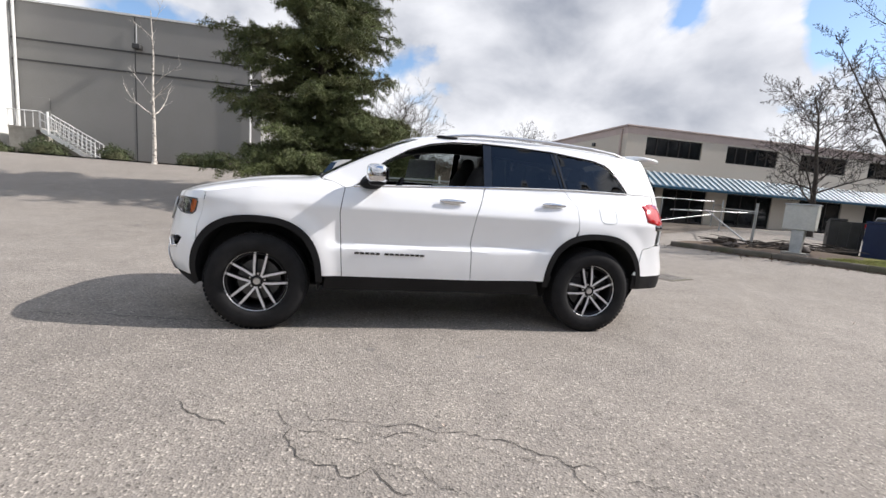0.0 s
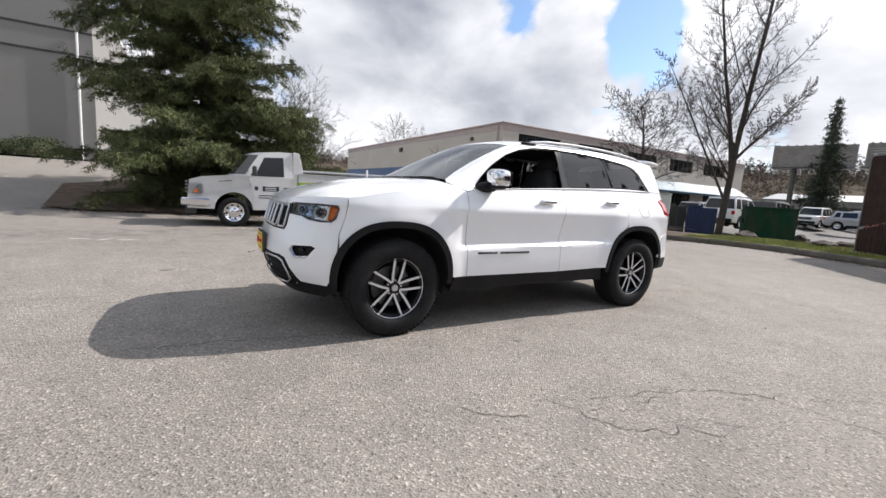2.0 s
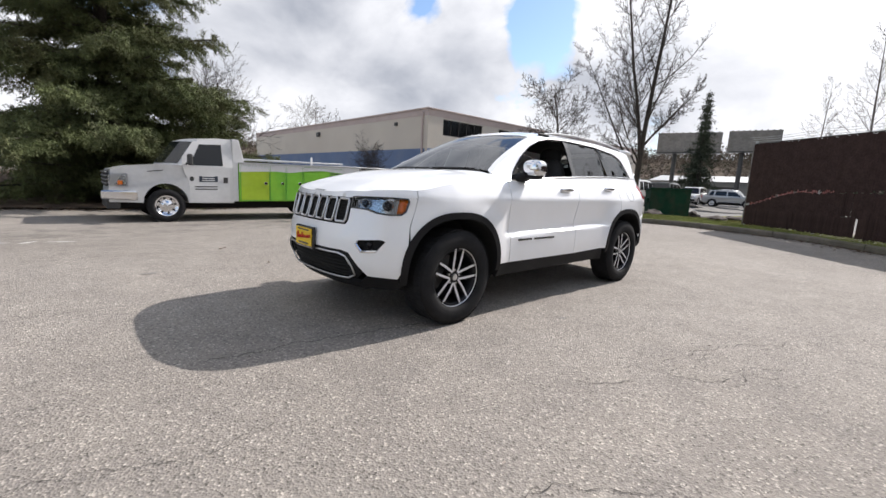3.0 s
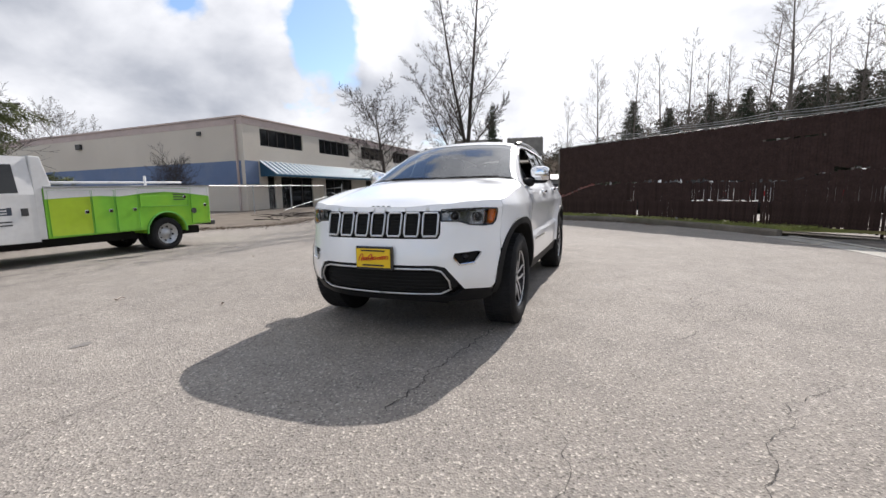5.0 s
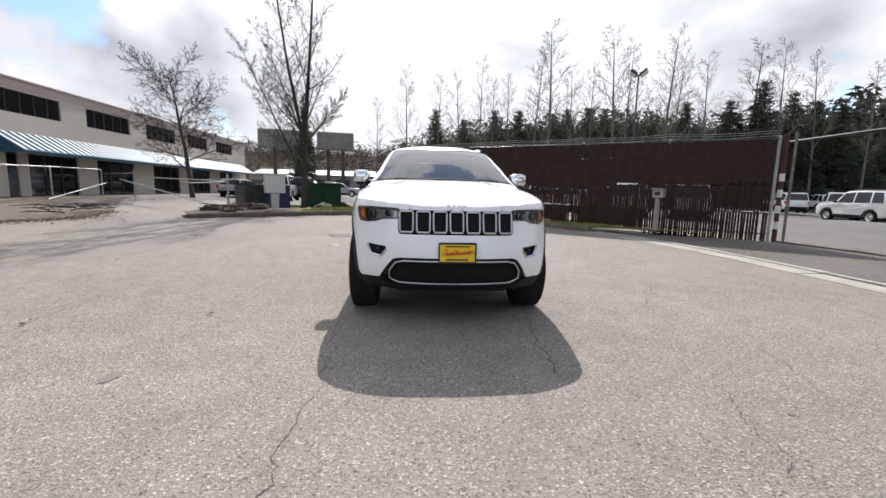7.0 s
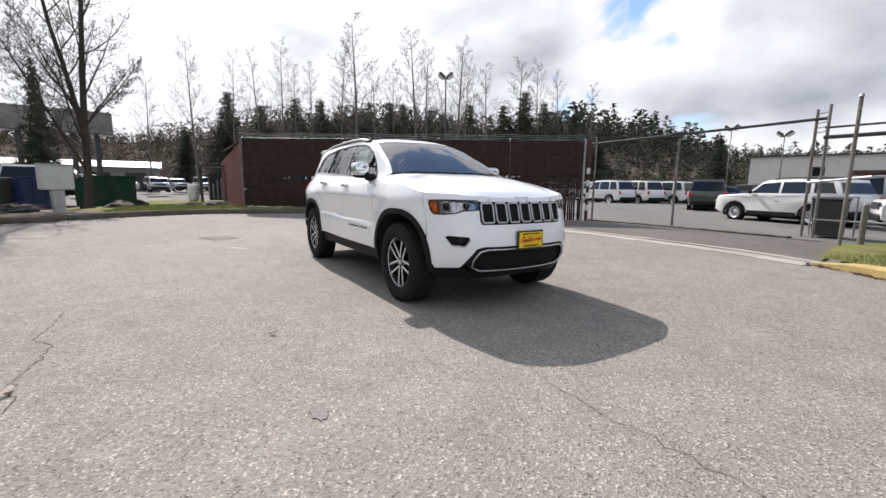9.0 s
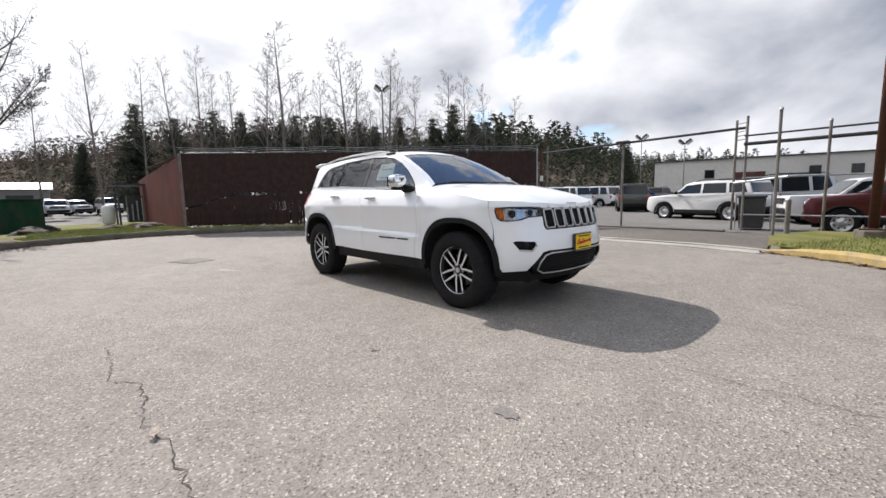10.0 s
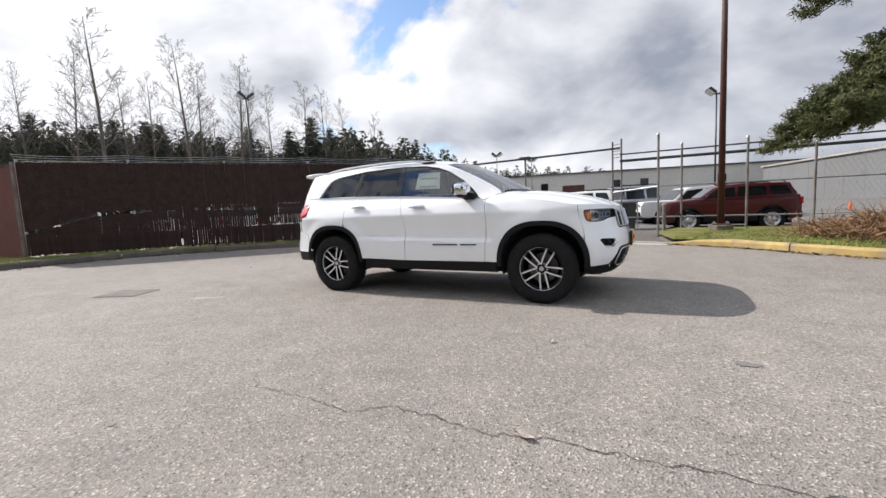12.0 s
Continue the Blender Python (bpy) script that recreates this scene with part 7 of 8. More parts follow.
    for xa, xb, za, zb in ((-0.3, 0.42, 0.44, 1.33), (0.45, 0.87, 0.44, 1.34), (0.9, 1.36, 0.45, 1.35), (1.4, 2.58, 0.96, 1.38), (2.66, 3.14, 0.5, 1.4)):
        d = part("locker_door", box_bm((xa, Y0 + 0.008, b(za)), (xb, Y0 + 0.022, b(min(zb, 1.22))), 0.004), YELLOW_LIME if xa < 0.4 else LIME, t, "green locker door")
        part("latch", box_bm((xb - 0.13, Y0 - 0.008, b((za + zb) / 2 - 0.03)), (xb - 0.05, Y0 + 0.01, b((za + zb) / 2 + 0.04)), 0.006), CHROME, d)
        bm = bmesh.new()
        line_tube([(xa, Y0 + 0.006, b(za)), (xa, Y0 + 0.006, b(zb)), (xb, Y0 + 0.006, b(zb)), (xb, Y0 + 0.006, b(za)), (xa, Y0 + 0.006, b(za))], 0.006, 4, bm)
        part("door_seam", bm, GREEN_EDGE, d)
    part("fuel_cap", tube_bm((2.72, Y0 - 0.01, b(0.82)), (2.72, Y0 + 0.02, b(0.82)), 0.07, n=16), DARK_STEEL, t)
    for k in range(4):
        part("text_bar", box_bm((2.2, Y0 + 0.004, b(1.28 - 0.06 * k)), (2.5, Y0 + 0.008, b(1.305 - 0.06 * k))), DARK_STEEL, t)
    part("arch_lip", line_tube([(x, Y0 + 0.005, z) for x, z in arch_profile(2.0, b(0.33), 0.49, 16)], 0.022, 6), GREEN_EDGE, t)
    part("rear_bumper", box_bm((3.2, 8.45, b(0.42)), (3.36, 10.3, b(0.55)), 0.015), DARK_STEEL, t)
    part("chassis", box_bm((-2.8, 8.9, b(0.2)), (3.2, 9.85, b(0.4))), VOID, t)
    part("ladder_rack", line_tube([(-0.2, 9.3, b(1.5)), (3.1, 9.3, b(1.56))], 0.03, 6), STEEL, t)
    part("strobe_post", tube_bm((1.75, 8.7, b(1.45)), (1.75, 8.7, b(1.68)), 0.03), WHITE, t)
    plain_wheel(t, -1.95, 8.52, b(0.29), 0.39, 0.24, -1, CHROME)
    plain_wheel(t, -1.95, 10.22, b(0.29), 0.39, 0.24, 1, CHROME)
    plain_wheel(t, 2.0, 8.55, b(0.29), 0.39, 0.26, -1, STEEL)
    plain_wheel(t, 2.0, 10.2, b(0.29), 0.39, 0.26, 1, STEEL)
    plain_wheel(t, 2.0, 8.9, b(0.29), 0.39, 0.22, -1, STEEL, "inner_wheel")


utility_truck()


# ---- parked cars ----
def parked_car(paint, label, place, length=4.4, width=1.76, height=1.66, boxy=True, group="parked cars", roof_rails=True):
    t = thing("parked_car", label, "car", place, group)
    L, W = length / 2, width / 2
    r = 0.345
    fx, rx = -L * 0.6, L * 0.595
    zb = 1.03 if boxy else 0.95
    low = [(-L, 0.42), (-L, 0.78), (-L + 0.1, 0.96), (-L * 0.46, zb + 0.02), (L * 0.97, zb + 0.05), (L, 0.85), (L, 0.42), (L * 0.85, 0.32)] + arch_profile(rx, 0.33, 0.41)[::-1] + arch_profile(fx, 0.33, 0.41)[::-1] + [(-L * 0.88, 0.3)]
    body = part("body", prism_bm(low, "y", -W, W, bevel=0.04), paint, t, angle=40)
    for v in body.data.vertices:
        k = abs(v.co.x) / L
        v.co.y *= 1 - 0.1 * smooth01((k - 0.75) / 0.25)
    tail = L * 0.93 if boxy else L * 0.8
    gh = [(-L * 0.44, zb), (-L * 0.2, height - 0.1), (-L * 0.1, height - 0.03), (L * 0.3, height), (tail * 0.9, height - 0.03), (tail, zb + 0.02)]
    cab = part("cabin", prism_bm(gh, "y", -W + 0.05, W - 0.05, bevel=0.03), paint, t, angle=40)
    for v in cab.data.vertices:
        v.co.y *= 1 - 0.27 * max(0, v.co.z - zb)
    def y_at(z, out):
        return (W - 0.05) * (1 - 0.27 * max(0, z - zb)) + out
    wins = [[(-L * 0.36, zb + 0.04), (-L * 0.19, height - 0.16), (L * 0.08, height - 0.1), (L * 0.08, zb + 0.05)], [(L * 0.12, zb + 0.05), (L * 0.12, height - 0.1), (L * 0.5, height - 0.1), (L * 0.52, zb + 0.06)],
            [(L * 0.57, zb + 0.07), (L * 0.55, height - 0.1), (tail * 0.84, height - 0.12), (tail * 0.92, zb + 0.07)]]
    for s in (-1, 1):
        for w in wins:
            bm = bmesh.new()
            A = [bm.verts.new((x, s * y_at(z, 0.006), z)) for x, z in w]
            B = [bm.verts.new((x, s * y_at(z, -0.01), z)) for x, z in w]
            f = [bm.faces.new(A), bm.faces.new(B[::-1])] + [bm.faces.new((A[i], B[i], B[(i + 1) % 4], A[(i + 1) % 4])) for i in range(4)]
            bmesh.ops.recalc_face_normals(bm, faces=f)
            part("side_window", bm, WINDOW, t)
        part("sill", box_bm((-L * 0.38, s * W - 0.03, 0.3), (L * 0.38, s * W + 0.008, 0.44), 0.01), BLACK_TRIM, t)
        for k, x in enumerate((fx, rx)):
            part("arch_trim", line_tube([(a, s * W, z) for a, z in arch_profile(x, 0.33, 0.42, 12)], 0.03, 6), BLACK_TRIM if boxy else paint, t)
            plain_wheel(t, x, s * (W - 0.11), r, r, 0.22, s, SATIN)
        part("headlamp", blob_bm((-L + 0.06, s * (W - 0.24), 0.8), (0.07, 0.13, 0.09), 2.6, 14), CHROME, t, smooth=True)
        part("tail_lamp", box_bm((L - 0.07, s * (W - 0.12) - 0.08, 0.78), (L + 0.01, s * (W - 0.12) + 0.08, 1.0), 0.02), REDLENS, t)
        part("door_mirror", blob_bm((-L * 0.33, s * (W + 0.08), zb + 0.08), (0.06, 0.1, 0.07), 2.6, 12), BLACK_TRIM, t, smooth=True)
        for x in (L * 0.0, L * 0.44):
            part("door_handle", box_bm((x - 0.08, s * (W + 0.012) - 0.012, zb - 0.1), (x + 0.08, s * (W + 0.012) + 0.012, zb - 0.07), 0.006), paint, t)
        if roof_rails:
            part("roof_rail", line_tube([(-L * 0.05, s * (W - 0.26), height - 0.01), (L * 0.05, s * (W - 0.26), height + 0.05), (tail * 0.8, s * (W - 0.26), height + 0.04), (tail * 0.86, s * (W - 0.26), height - 0.02)], 0.018, 5), BLACK_TRIM, t)
    bm = bmesh.new()
    dx = 0.012
    q = [(-L * 0.425 - dx, zb + 0.05), (-L * 0.215 - dx, height - 0.1)]
    bm.faces.new([bm.verts.new(p) for p in ((q[0][0], -y_at(q[0][1], -0.06), q[0][1]), (q[0][0], y_at(q[0][1], -0.06), q[0][1]), (q[1][0], y_at(q[1][1], -0.06), q[1][1]), (q[1][0], -y_at(q[1][1], -0.06), q[1][1]))])
    part("windscreen", bm, WINDOW, t)
    bm = bmesh.new()
    q = [(tail + 0.012, zb + 0.08), (tail * 0.915 + 0.012, height - 0.12)]
    bm.faces.new([bm.verts.new(p) for p in ((q[0][0], y_at(q[0][1], -0.06), q[0][1]), (q[0][0], -y_at(q[0][1], -0.06), q[0][1]), (q[1][0], -y_at(q[1][1], -0.06), q[1][1]), (q[1][0], y_at(q[1][1], -0.06), q[1][1]))])
    part("rear_window", bm, WINDOW, t)
    part("grille", box_bm((-L - 0.012, -0.5, 0.68), (-L + 0.03, 0.5, 0.88), 0.01), BLACK_TRIM, t)
    for k in range(7):
        part("grille_bar", box_bm((-L - 0.02, -0.42 + 0.14 * k - 0.012, 0.68), (-L, -0.42 + 0.14 * k + 0.012, 0.88)), SATIN, t)
    part("front_bumper", box_bm((-L - 0.04, -W * 0.86, 0.36), (-L + 0.1, W * 0.86, 0.56), 0.04), BLACK_TRIM, t)
    part("rear_bumper", box_bm((L - 0.1, -W * 0.86, 0.36), (L + 0.04, W * 0.86, 0.56), 0.04), BLACK_TRIM, t)
    part("underside", box_bm((-L * 0.9, -W * 0.7, 0.2), (L * 0.9, W * 0.7, 0.36)), VOID, t)
    return t


RED_PAINT = mat("dark_red_paint", (0.085, 0.004, 0.008), 0.3, var=0.03, coat=0.15)
WHITE_PAINT = mat("plain_white_paint", (0.72, 0.72, 0.71), 0.35, var=0.03, coat=0.8)
SILVER_PAINT = mat("silver_paint", (0.4, 0.41, 0.42), 0.3, 0.5, var=0.03, coat=0.8)
BLUE_PAINT = mat("blue_paint", (0.02, 0.06, 0.2), 0.3, var=0.03, coat=0.9)
GREEN_PAINT = mat("dark_olive_paint", (0.035, 0.04, 0.03), 0.3, var=0.03, coat=0.9)


def heading(front, rear):
    return math.degrees(math.atan2(rear[1] - front[1], rear[0] - front[0]))


def park(paint, label, front, rear, **kw):
    """Parks a car by its front and rear axle on one side."""
    f, r = Vector((*front, 0)), Vector((*rear, 0))
    d = (r - f).normalized()
    side = Vector((-d.y, d.x, 0)) * 0.78
    c = (f + r) / 2 + side
    return parked_car(paint, label, pose(c.x, c.y, kw.pop("z", -0.05), 0, 0, heading(f, r)), **kw)


park(RED_PAINT, "dark red boxy sport utility car behind a pipe fence", (-3.44, -10.5), (-5.7, -10.74), length=3.75, height=1.48, z=-0.08)
park(WHITE_PAINT, "white boxy sport utility car parked in a yard", (2.43, -15.4), (-0.11, -14.7), height=1.56)
dark_suv = parked_car(GREEN_PAINT, "dark olive sport utility car seen from behind", pose(7.0, -22.6, -0.05, 0, 0, 117), height=1.7)
parked_car(SILVER_PAINT, "silver sport utility car parked by a fence", pose(-0.6, -18.2, -0.05, 0, 0, 201), height=1.75)
silver_car = parked_car(SILVER_PAINT, "silver car parked in the far row", pose(26, -40, -0.05, 0, 0, 70), boxy=False, height=1.5, roof_rails=False)
white_far = parked_car(WHITE_PAINT, "white sport utility car in the far row", pose(20.5, -30.5, -0.05, 0, 0, 160), height=1.75)
blue_car = parked_car(BLUE_PAINT, "blue car parked in the far row", pose(11.0, -34.0, -0.05, 0, 0, 30), boxy=False, height=1.48, roof_rails=False)
rnd_cars = random.Random(12)
for k in range(9):
    copy_thing(white_far, pose(15.5 + 5.2 * (k % 3) + rnd_cars.uniform(-0.5, 0.5) + 1.6 * k, -29.0 - 4.6 * k + 2.3 * (k % 3), -0.05, 0, 0, 150 + rnd_cars.uniform(-20, 20)))
for k in range(6):
    copy_thing((silver_car, dark_suv, blue_car)[k % 3], pose(8 + 5.5 * k, -44 - 1.0 * k, -0.05, 0, 0, 90 + rnd_cars.uniform(-8, 8)))
parked_car(WHITE_PAINT, "white low car parked behind a pipe fence", pose(-3.7, -14.8, -0.05, 0, 0, 201), boxy=False, height=1.5, roof_rails=False)
copy_thing(silver_car, pose(-4.9, -17.3, -0.05, 0, 0, 201))
for x, y, a in ((15.3, -24.8, 172), (14.3, -26.9, 168), (13.2, -29.2, 176), (12.2, -31.4, 170)):
    copy_thing(white_far, pose(x, y, -0.05, 0, 0, a))
rnd_far = random.Random(21)
for k in range(20):
    far, az = (62, 76, 92)[k % 3] + rnd_far.uniform(-2, 2), radians(-46.5 - 0.95 * k)
    copy_thing((white_far, silver_car, dark_suv, white_far, blue_car)[k % 5], pose(-4.8 + far * math.cos(az), 3.3 + far * math.sin(az), -0.05, 0, 0, 160 + rnd_far.uniform(-12, 12)))
# cars behind the slatted fence, added in white to show bright through its gaps
for k, (x, y, a) in enumerate(((13.8, -3.2, 40), (12.2, -5.6, 45), (10.2, -7.8, 48), (8.6, -10.0, 52))):
    copy_thing(white_far, pose(x + 5.2, y - 3.4, 0.0, 0, 0, a + 95))
    copy_thing(white_far, pose(x + 6.9, y - 1.4, 0.0, 0, 0, a + 98))
# cars beyond the verge and beside the shops
for k, (x, y, a, which) in enumerate(((31.0, 14.2, 178, silver_car), (24.5, 8.9, 185, white_far), (27.5, 8.2, 185, dark_suv), (41, 7.5, 95, silver_car), (52, 10.0, 92, white_far), (46.5, 4.0, 5, silver_car), (58, 5.0, 5, dark_suv), (55, 2.4, 15, silver_car), (57, -0.5, 10, white_far), (40.5, 15.0, 178, dark_suv))):
    copy_thing(which, pose(x, y, 0.18, 0, 0, a))


def pickup_rack_truck():
    t = copy_thing(white_far, pose(43, 11.3, 0.18, 0, 0, 4))
    return tagged(t, "pale work vehicle parked beyond the verge", "car")


pickup_rack_truck()


# ---- bare trees ----
class Branches:
    """Collects tapered round limbs into one mesh."""

    def __init__(self, seed):
        self.v, self.f, self.rnd, self.count = [], [], random.Random(seed), 0

    def limb(self, pts, radii, n=5):
        base = len(self.v)
        for k, (p, r) in enumerate(zip(pts, radii)):
            d = (pts[min(len(pts) - 1, k + 1)] - pts[max(0, k - 1)])
            if d.length < 1e-6:
                d = Vector((0, 0, 1))
            d.normalize()
            a = d.orthogonal().normalized()
            b = d.cross(a)
            for i in range(n):
                q = 2 * math.pi * i / n
                self.v.append(p + (a * math.cos(q) + b * math.sin(q)) * r)
        for k in range(len(pts) - 1):
            for i in range(n):
                j = (i + 1) % n
                self.f.append((base + k * n + i, base + k * n + j, base + (k + 1) * n + j, base + (k + 1) * n + i))

    def grow(self, p, d, length, r, level, spec):
        rnd = self.rnd
        steps = 7 if level == 0 else 5 if level == 1 else 4
        pts, radii = [p.copy()], [r]
        q, v = p.copy(), d.normalized()
        lo_r = r * spec["taper"][min(level, len(spec["taper"]) - 1)]
        for k in range(steps):
            v = (v + Vector((rnd.gauss(0, 1), rnd.gauss(0, 1), rnd.gauss(0, 0.6))) * (spec["wobble"] if level else spec.get("sway", spec["wobble"])) + Vector((0, 0, spec["lift"] if level else 0.0))).normalized()
            q = q + v * length / steps
            pts.append(q.copy())
            radii.append(r + (lo_r - r) * (k + 1) / steps)
        self.limb(pts, radii, 8 if level == 0 else 5 if level == 1 else 3)
        if level >= spec["levels"]:
            return
        n = spec["kids"][level]
        start = spec["start"][level]
        for i in range(n):
            u = start + (1 - start) * (i + rnd.uniform(0.1, 0.9)) / n
            x = u * steps
            k = min(steps - 1, int(x))
            pp = pts[k].lerp(pts[k + 1], x - k)
            rr = radii[k] + (radii[k + 1] - radii[k]) * (x - k)
            axis = (pts[k + 1] - pts[k]).normalized()
            side = axis.orthogonal().normalized()
            turn = i * 2.399 + rnd.uniform(-0.5, 0.5)
            side = Matrix.Rotation(turn, 3, axis) @ side
            ang = radians(spec["angle"][level] + rnd.uniform(-10, 10))
            dd = axis * math.cos(ang) + side * math.sin(ang)
            shape = spec["shape"](u) if level == 0 else 1 - 0.45 * u
            self.grow(pp, dd, length * spec["ratio"][level] * shape * rnd.uniform(0.8, 1.15), max(spec["rmin"], rr * spec["thin"]), level + 1, spec)


MAPLE = dict(levels=4, kids=(13, 19, 8, 3), start=(0.16, 0.12, 0.12, 0.1), angle=(24, 50, 42, 38), ratio=(0.62, 0.24, 0.5, 0.5), taper=(0.12, 0.2, 0.4, 0.6), wobble=0.06, sway=0.02, lift=0.05, thin=0.5, rmin=0.008, shape=lambda u: 1.08 - 0.8 * u)
LEADER = dict(MAPLE, kids=(20, 15, 6, 2), start=(0.14, 0.12, 0.12, 0.1), ratio=(0.33, 0.26, 0.5, 0.5), angle=(46, 56, 44, 38), sway=0.025, lift=0.09, thin=0.38, rmin=0.007)
ROUND = dict(levels=4, kids=(22, 10, 6, 4), start=(0.22, 0.15, 0.12, 0.1), angle=(58, 44, 42, 40), ratio=(0.5, 0.5, 0.5, 0.5), taper=(0.2, 0.3, 0.4, 0.6), wobble=0.11, lift=0.03, thin=0.42, rmin=0.012, shape=lambda u: 1.0 - 0.4 * u)
POPLAR = dict(levels=3, kids=(24, 8, 5), start=(0.33, 0.2, 0.15), angle=(46, 44, 40), ratio=(0.27, 0.46, 0.5), taper=(0.1, 0.3, 0.6), wobble=0.07, sway=0.015, lift=0.06, thin=0.34, rmin=0.011, shape=lambda u: 1.2 - 0.95 * u)
SPARSE = dict(levels=2, kids=(6, 4), start=(0.25, 0.3), angle=(48, 40), ratio=(0.34, 0.45), taper=(0.15, 0.25, 0.35), wobble=0.14, sway=0.04, lift=0.08, thin=0.5, rmin=0.012, shape=lambda u: 1.0 - 0.5 * u)
BUSHY = dict(levels=3, kids=(13, 8, 6), start=(0.05, 0.15, 0.12), angle=(38, 40, 38), ratio=(0.75, 0.5, 0.5), taper=(0.3, 0.3, 0.5), wobble=0.09, lift=0.03, thin=0.45, rmin=0.007, shape=lambda u: 1.0 - 0.3 * u)


def bare_tree(name, x, y, z, height, radius, seed, spec, bark, label, group="", lean=(0, 0), stems=1, forks=()):
    b = Branches(seed)
    b.limb([Vector((0, 0, -0.1)), Vector((0, 0, 0.12))], [radius * 1.6, radius * 1.15], 8)
    t = thing(name, label, "tree", pose(x, y, z), group)
    for k in range(stems):
        a = 2 * math.pi * k / max(1, stems) + 0.7
        sp = 0.0 if stems == 1 else 0.16
        b.grow(Vector((0, 0, 0)), Vector((lean[0] + sp * math.cos(a), lean[1] + sp * math.sin(a), 1)), height * (1 if k == 0 else 0.86), radius * (1 if stems == 1 else 0.75), 0, spec)
    for z0, way, long, thick in forks:
        b.grow(Vector((lean[0] * z0, lean[1] * z0, z0)), Vector(way), long, thick, 1 if spec is SPARSE else 0, spec if spec is SPARSE else LEADER)
    me_v, me_f = b.v, b.f
    trunk_n = 8 * 2 + 8 * 8
    tf = [f for f in me_f if max(f) < trunk_n]
    cf = [f for f in me_f if max(f) >= trunk_n]
    obj("trunk", me_v[:trunk_n], tf, bark, t, smooth=True)
    ids = sorted({i for f in cf for i in f})
    remap = {i: k for k, i in enumerate(ids)}
    obj("bare_crown", [me_v[i] for i in ids], [tuple(remap[i] for i in f) for f in cf], bark, t, smooth=True)
    return t


bare_tree("bare_tree", 16.4, 5.6, 0.05, 13.0, 0.15, 4, LEADER, BARK, "tall leafless street tree with upright limbs", "bare street trees", lean=(0.03, -0.06),
          forks=((2.4, (-0.06, 0.13, 1), 10.2, 0.1), (1.4, (-0.2, 0.36, 0.9), 6.8, 0.06), (3.3, (0.25, -0.5, 0.7), 3.6, 0.04), (2.9, (0.3, 0.3, 0.85), 6.0, 0.05)))
bare_tree("bare_tree", 24.8, 15.0, 0.15, 8.2, 0.17, 9, ROUND, BARK, "leafless round-crowned tree before a shop front", "bare street trees")
bare_tree("birch_tree", -13.5, 25.8, 1.62, 8.9, 0.13, 23, SPARSE, BIRCH, "bare white-barked birch with few branches", lean=(-0.05, 0), forks=((3.0, (-0.85, 0.1, 0.5), 2.6, 0.055), (3.7, (0.6, 0, 0.7), 1.8, 0.045)))
bare_tree("bare_shrub_tree", 1.0, 18.0, 0.1, 4.7, 0.06, 31, BUSHY, BARK, "leafless many-stemmed tree beside a spruce", stems=5)
bare_tree("bare_shrub", 12.5, 22.5, 0.1, 2.8, 0.04, 33, BUSHY, BARK, "leafless shrub against a building wall", stems=4)
bare_tree("bare_tree", 30.0, 62.0, 0.1, 12.0, 0.2, 35, ROUND, BARK_PALE, "leafless tree behind a flat roof", "trees behind roofs")


# ---- the great spruce ----
def needle_crown(rows, seed, per_m=70, needle=0.12, jitter=0.05, slim=0.2):
    """Sprays of short flat needles round the twigs; rows are (start, end, width)."""
    rng = np.random.default_rng(seed)
    V = []
    for a, b, w in rows:
        L = float(np.linalg.norm(b - a))
        n = max(3, int(L * per_m))
        u = rng.random(n)
        c = a[None, :] + (b - a)[None, :] * u[:, None] + rng.normal(0, jitter, (n, 3)) * w
        ax = (b - a) / max(L, 1e-6)
        d = rng.normal(0, 1, (n, 3))
        d[:, 2] -= 0.35
        d = d / np.linalg.norm(d, axis=1)[:, None] + ax[None, :] * 0.5
        d /= np.linalg.norm(d, axis=1)[:, None]
        s = np.cross(d, rng.normal(0, 1, (n, 3)))
        s /= np.linalg.norm(s, axis=1)[:, None] + 1e-9
        ln = needle * rng.uniform(0.6, 1.4, n)[:, None]
        wd = needle * slim * rng.uniform(0.7, 1.3, n)[:, None]
        q = np.stack([c - s * wd, c + s * wd, c + d * ln + s * wd * 0.3], 1).reshape(-1, 3)
        V.append(q)
    V = np.concatenate(V)
    return V, np.arange(len(V)).reshape(-1, 3)


def tri_object(name, V, F, material, parent):
    me = bpy.data.meshes.new(name)
    me.vertices.add(len(V))
    me.vertices.foreach_set("co", np.ascontiguousarray(V, dtype=np.float32).ravel())
    me.loops.add(len(F) * 3)
    me.loops.foreach_set("vertex_index", np.ascontiguousarray(F, dtype=np.int32).ravel())
    me.polygons.add(len(F))
    me.polygons.foreach_set("loop_start", np.arange(0, len(F) * 3, 3, dtype=np.int32))
    me.polygons.foreach_set("loop_total", np.full(len(F), 3, dtype=np.int32))
    me.update(calc_edges=True)
    me.materials.append(material)
    ob = new(name, me)
    ob.parent = parent
    return ob


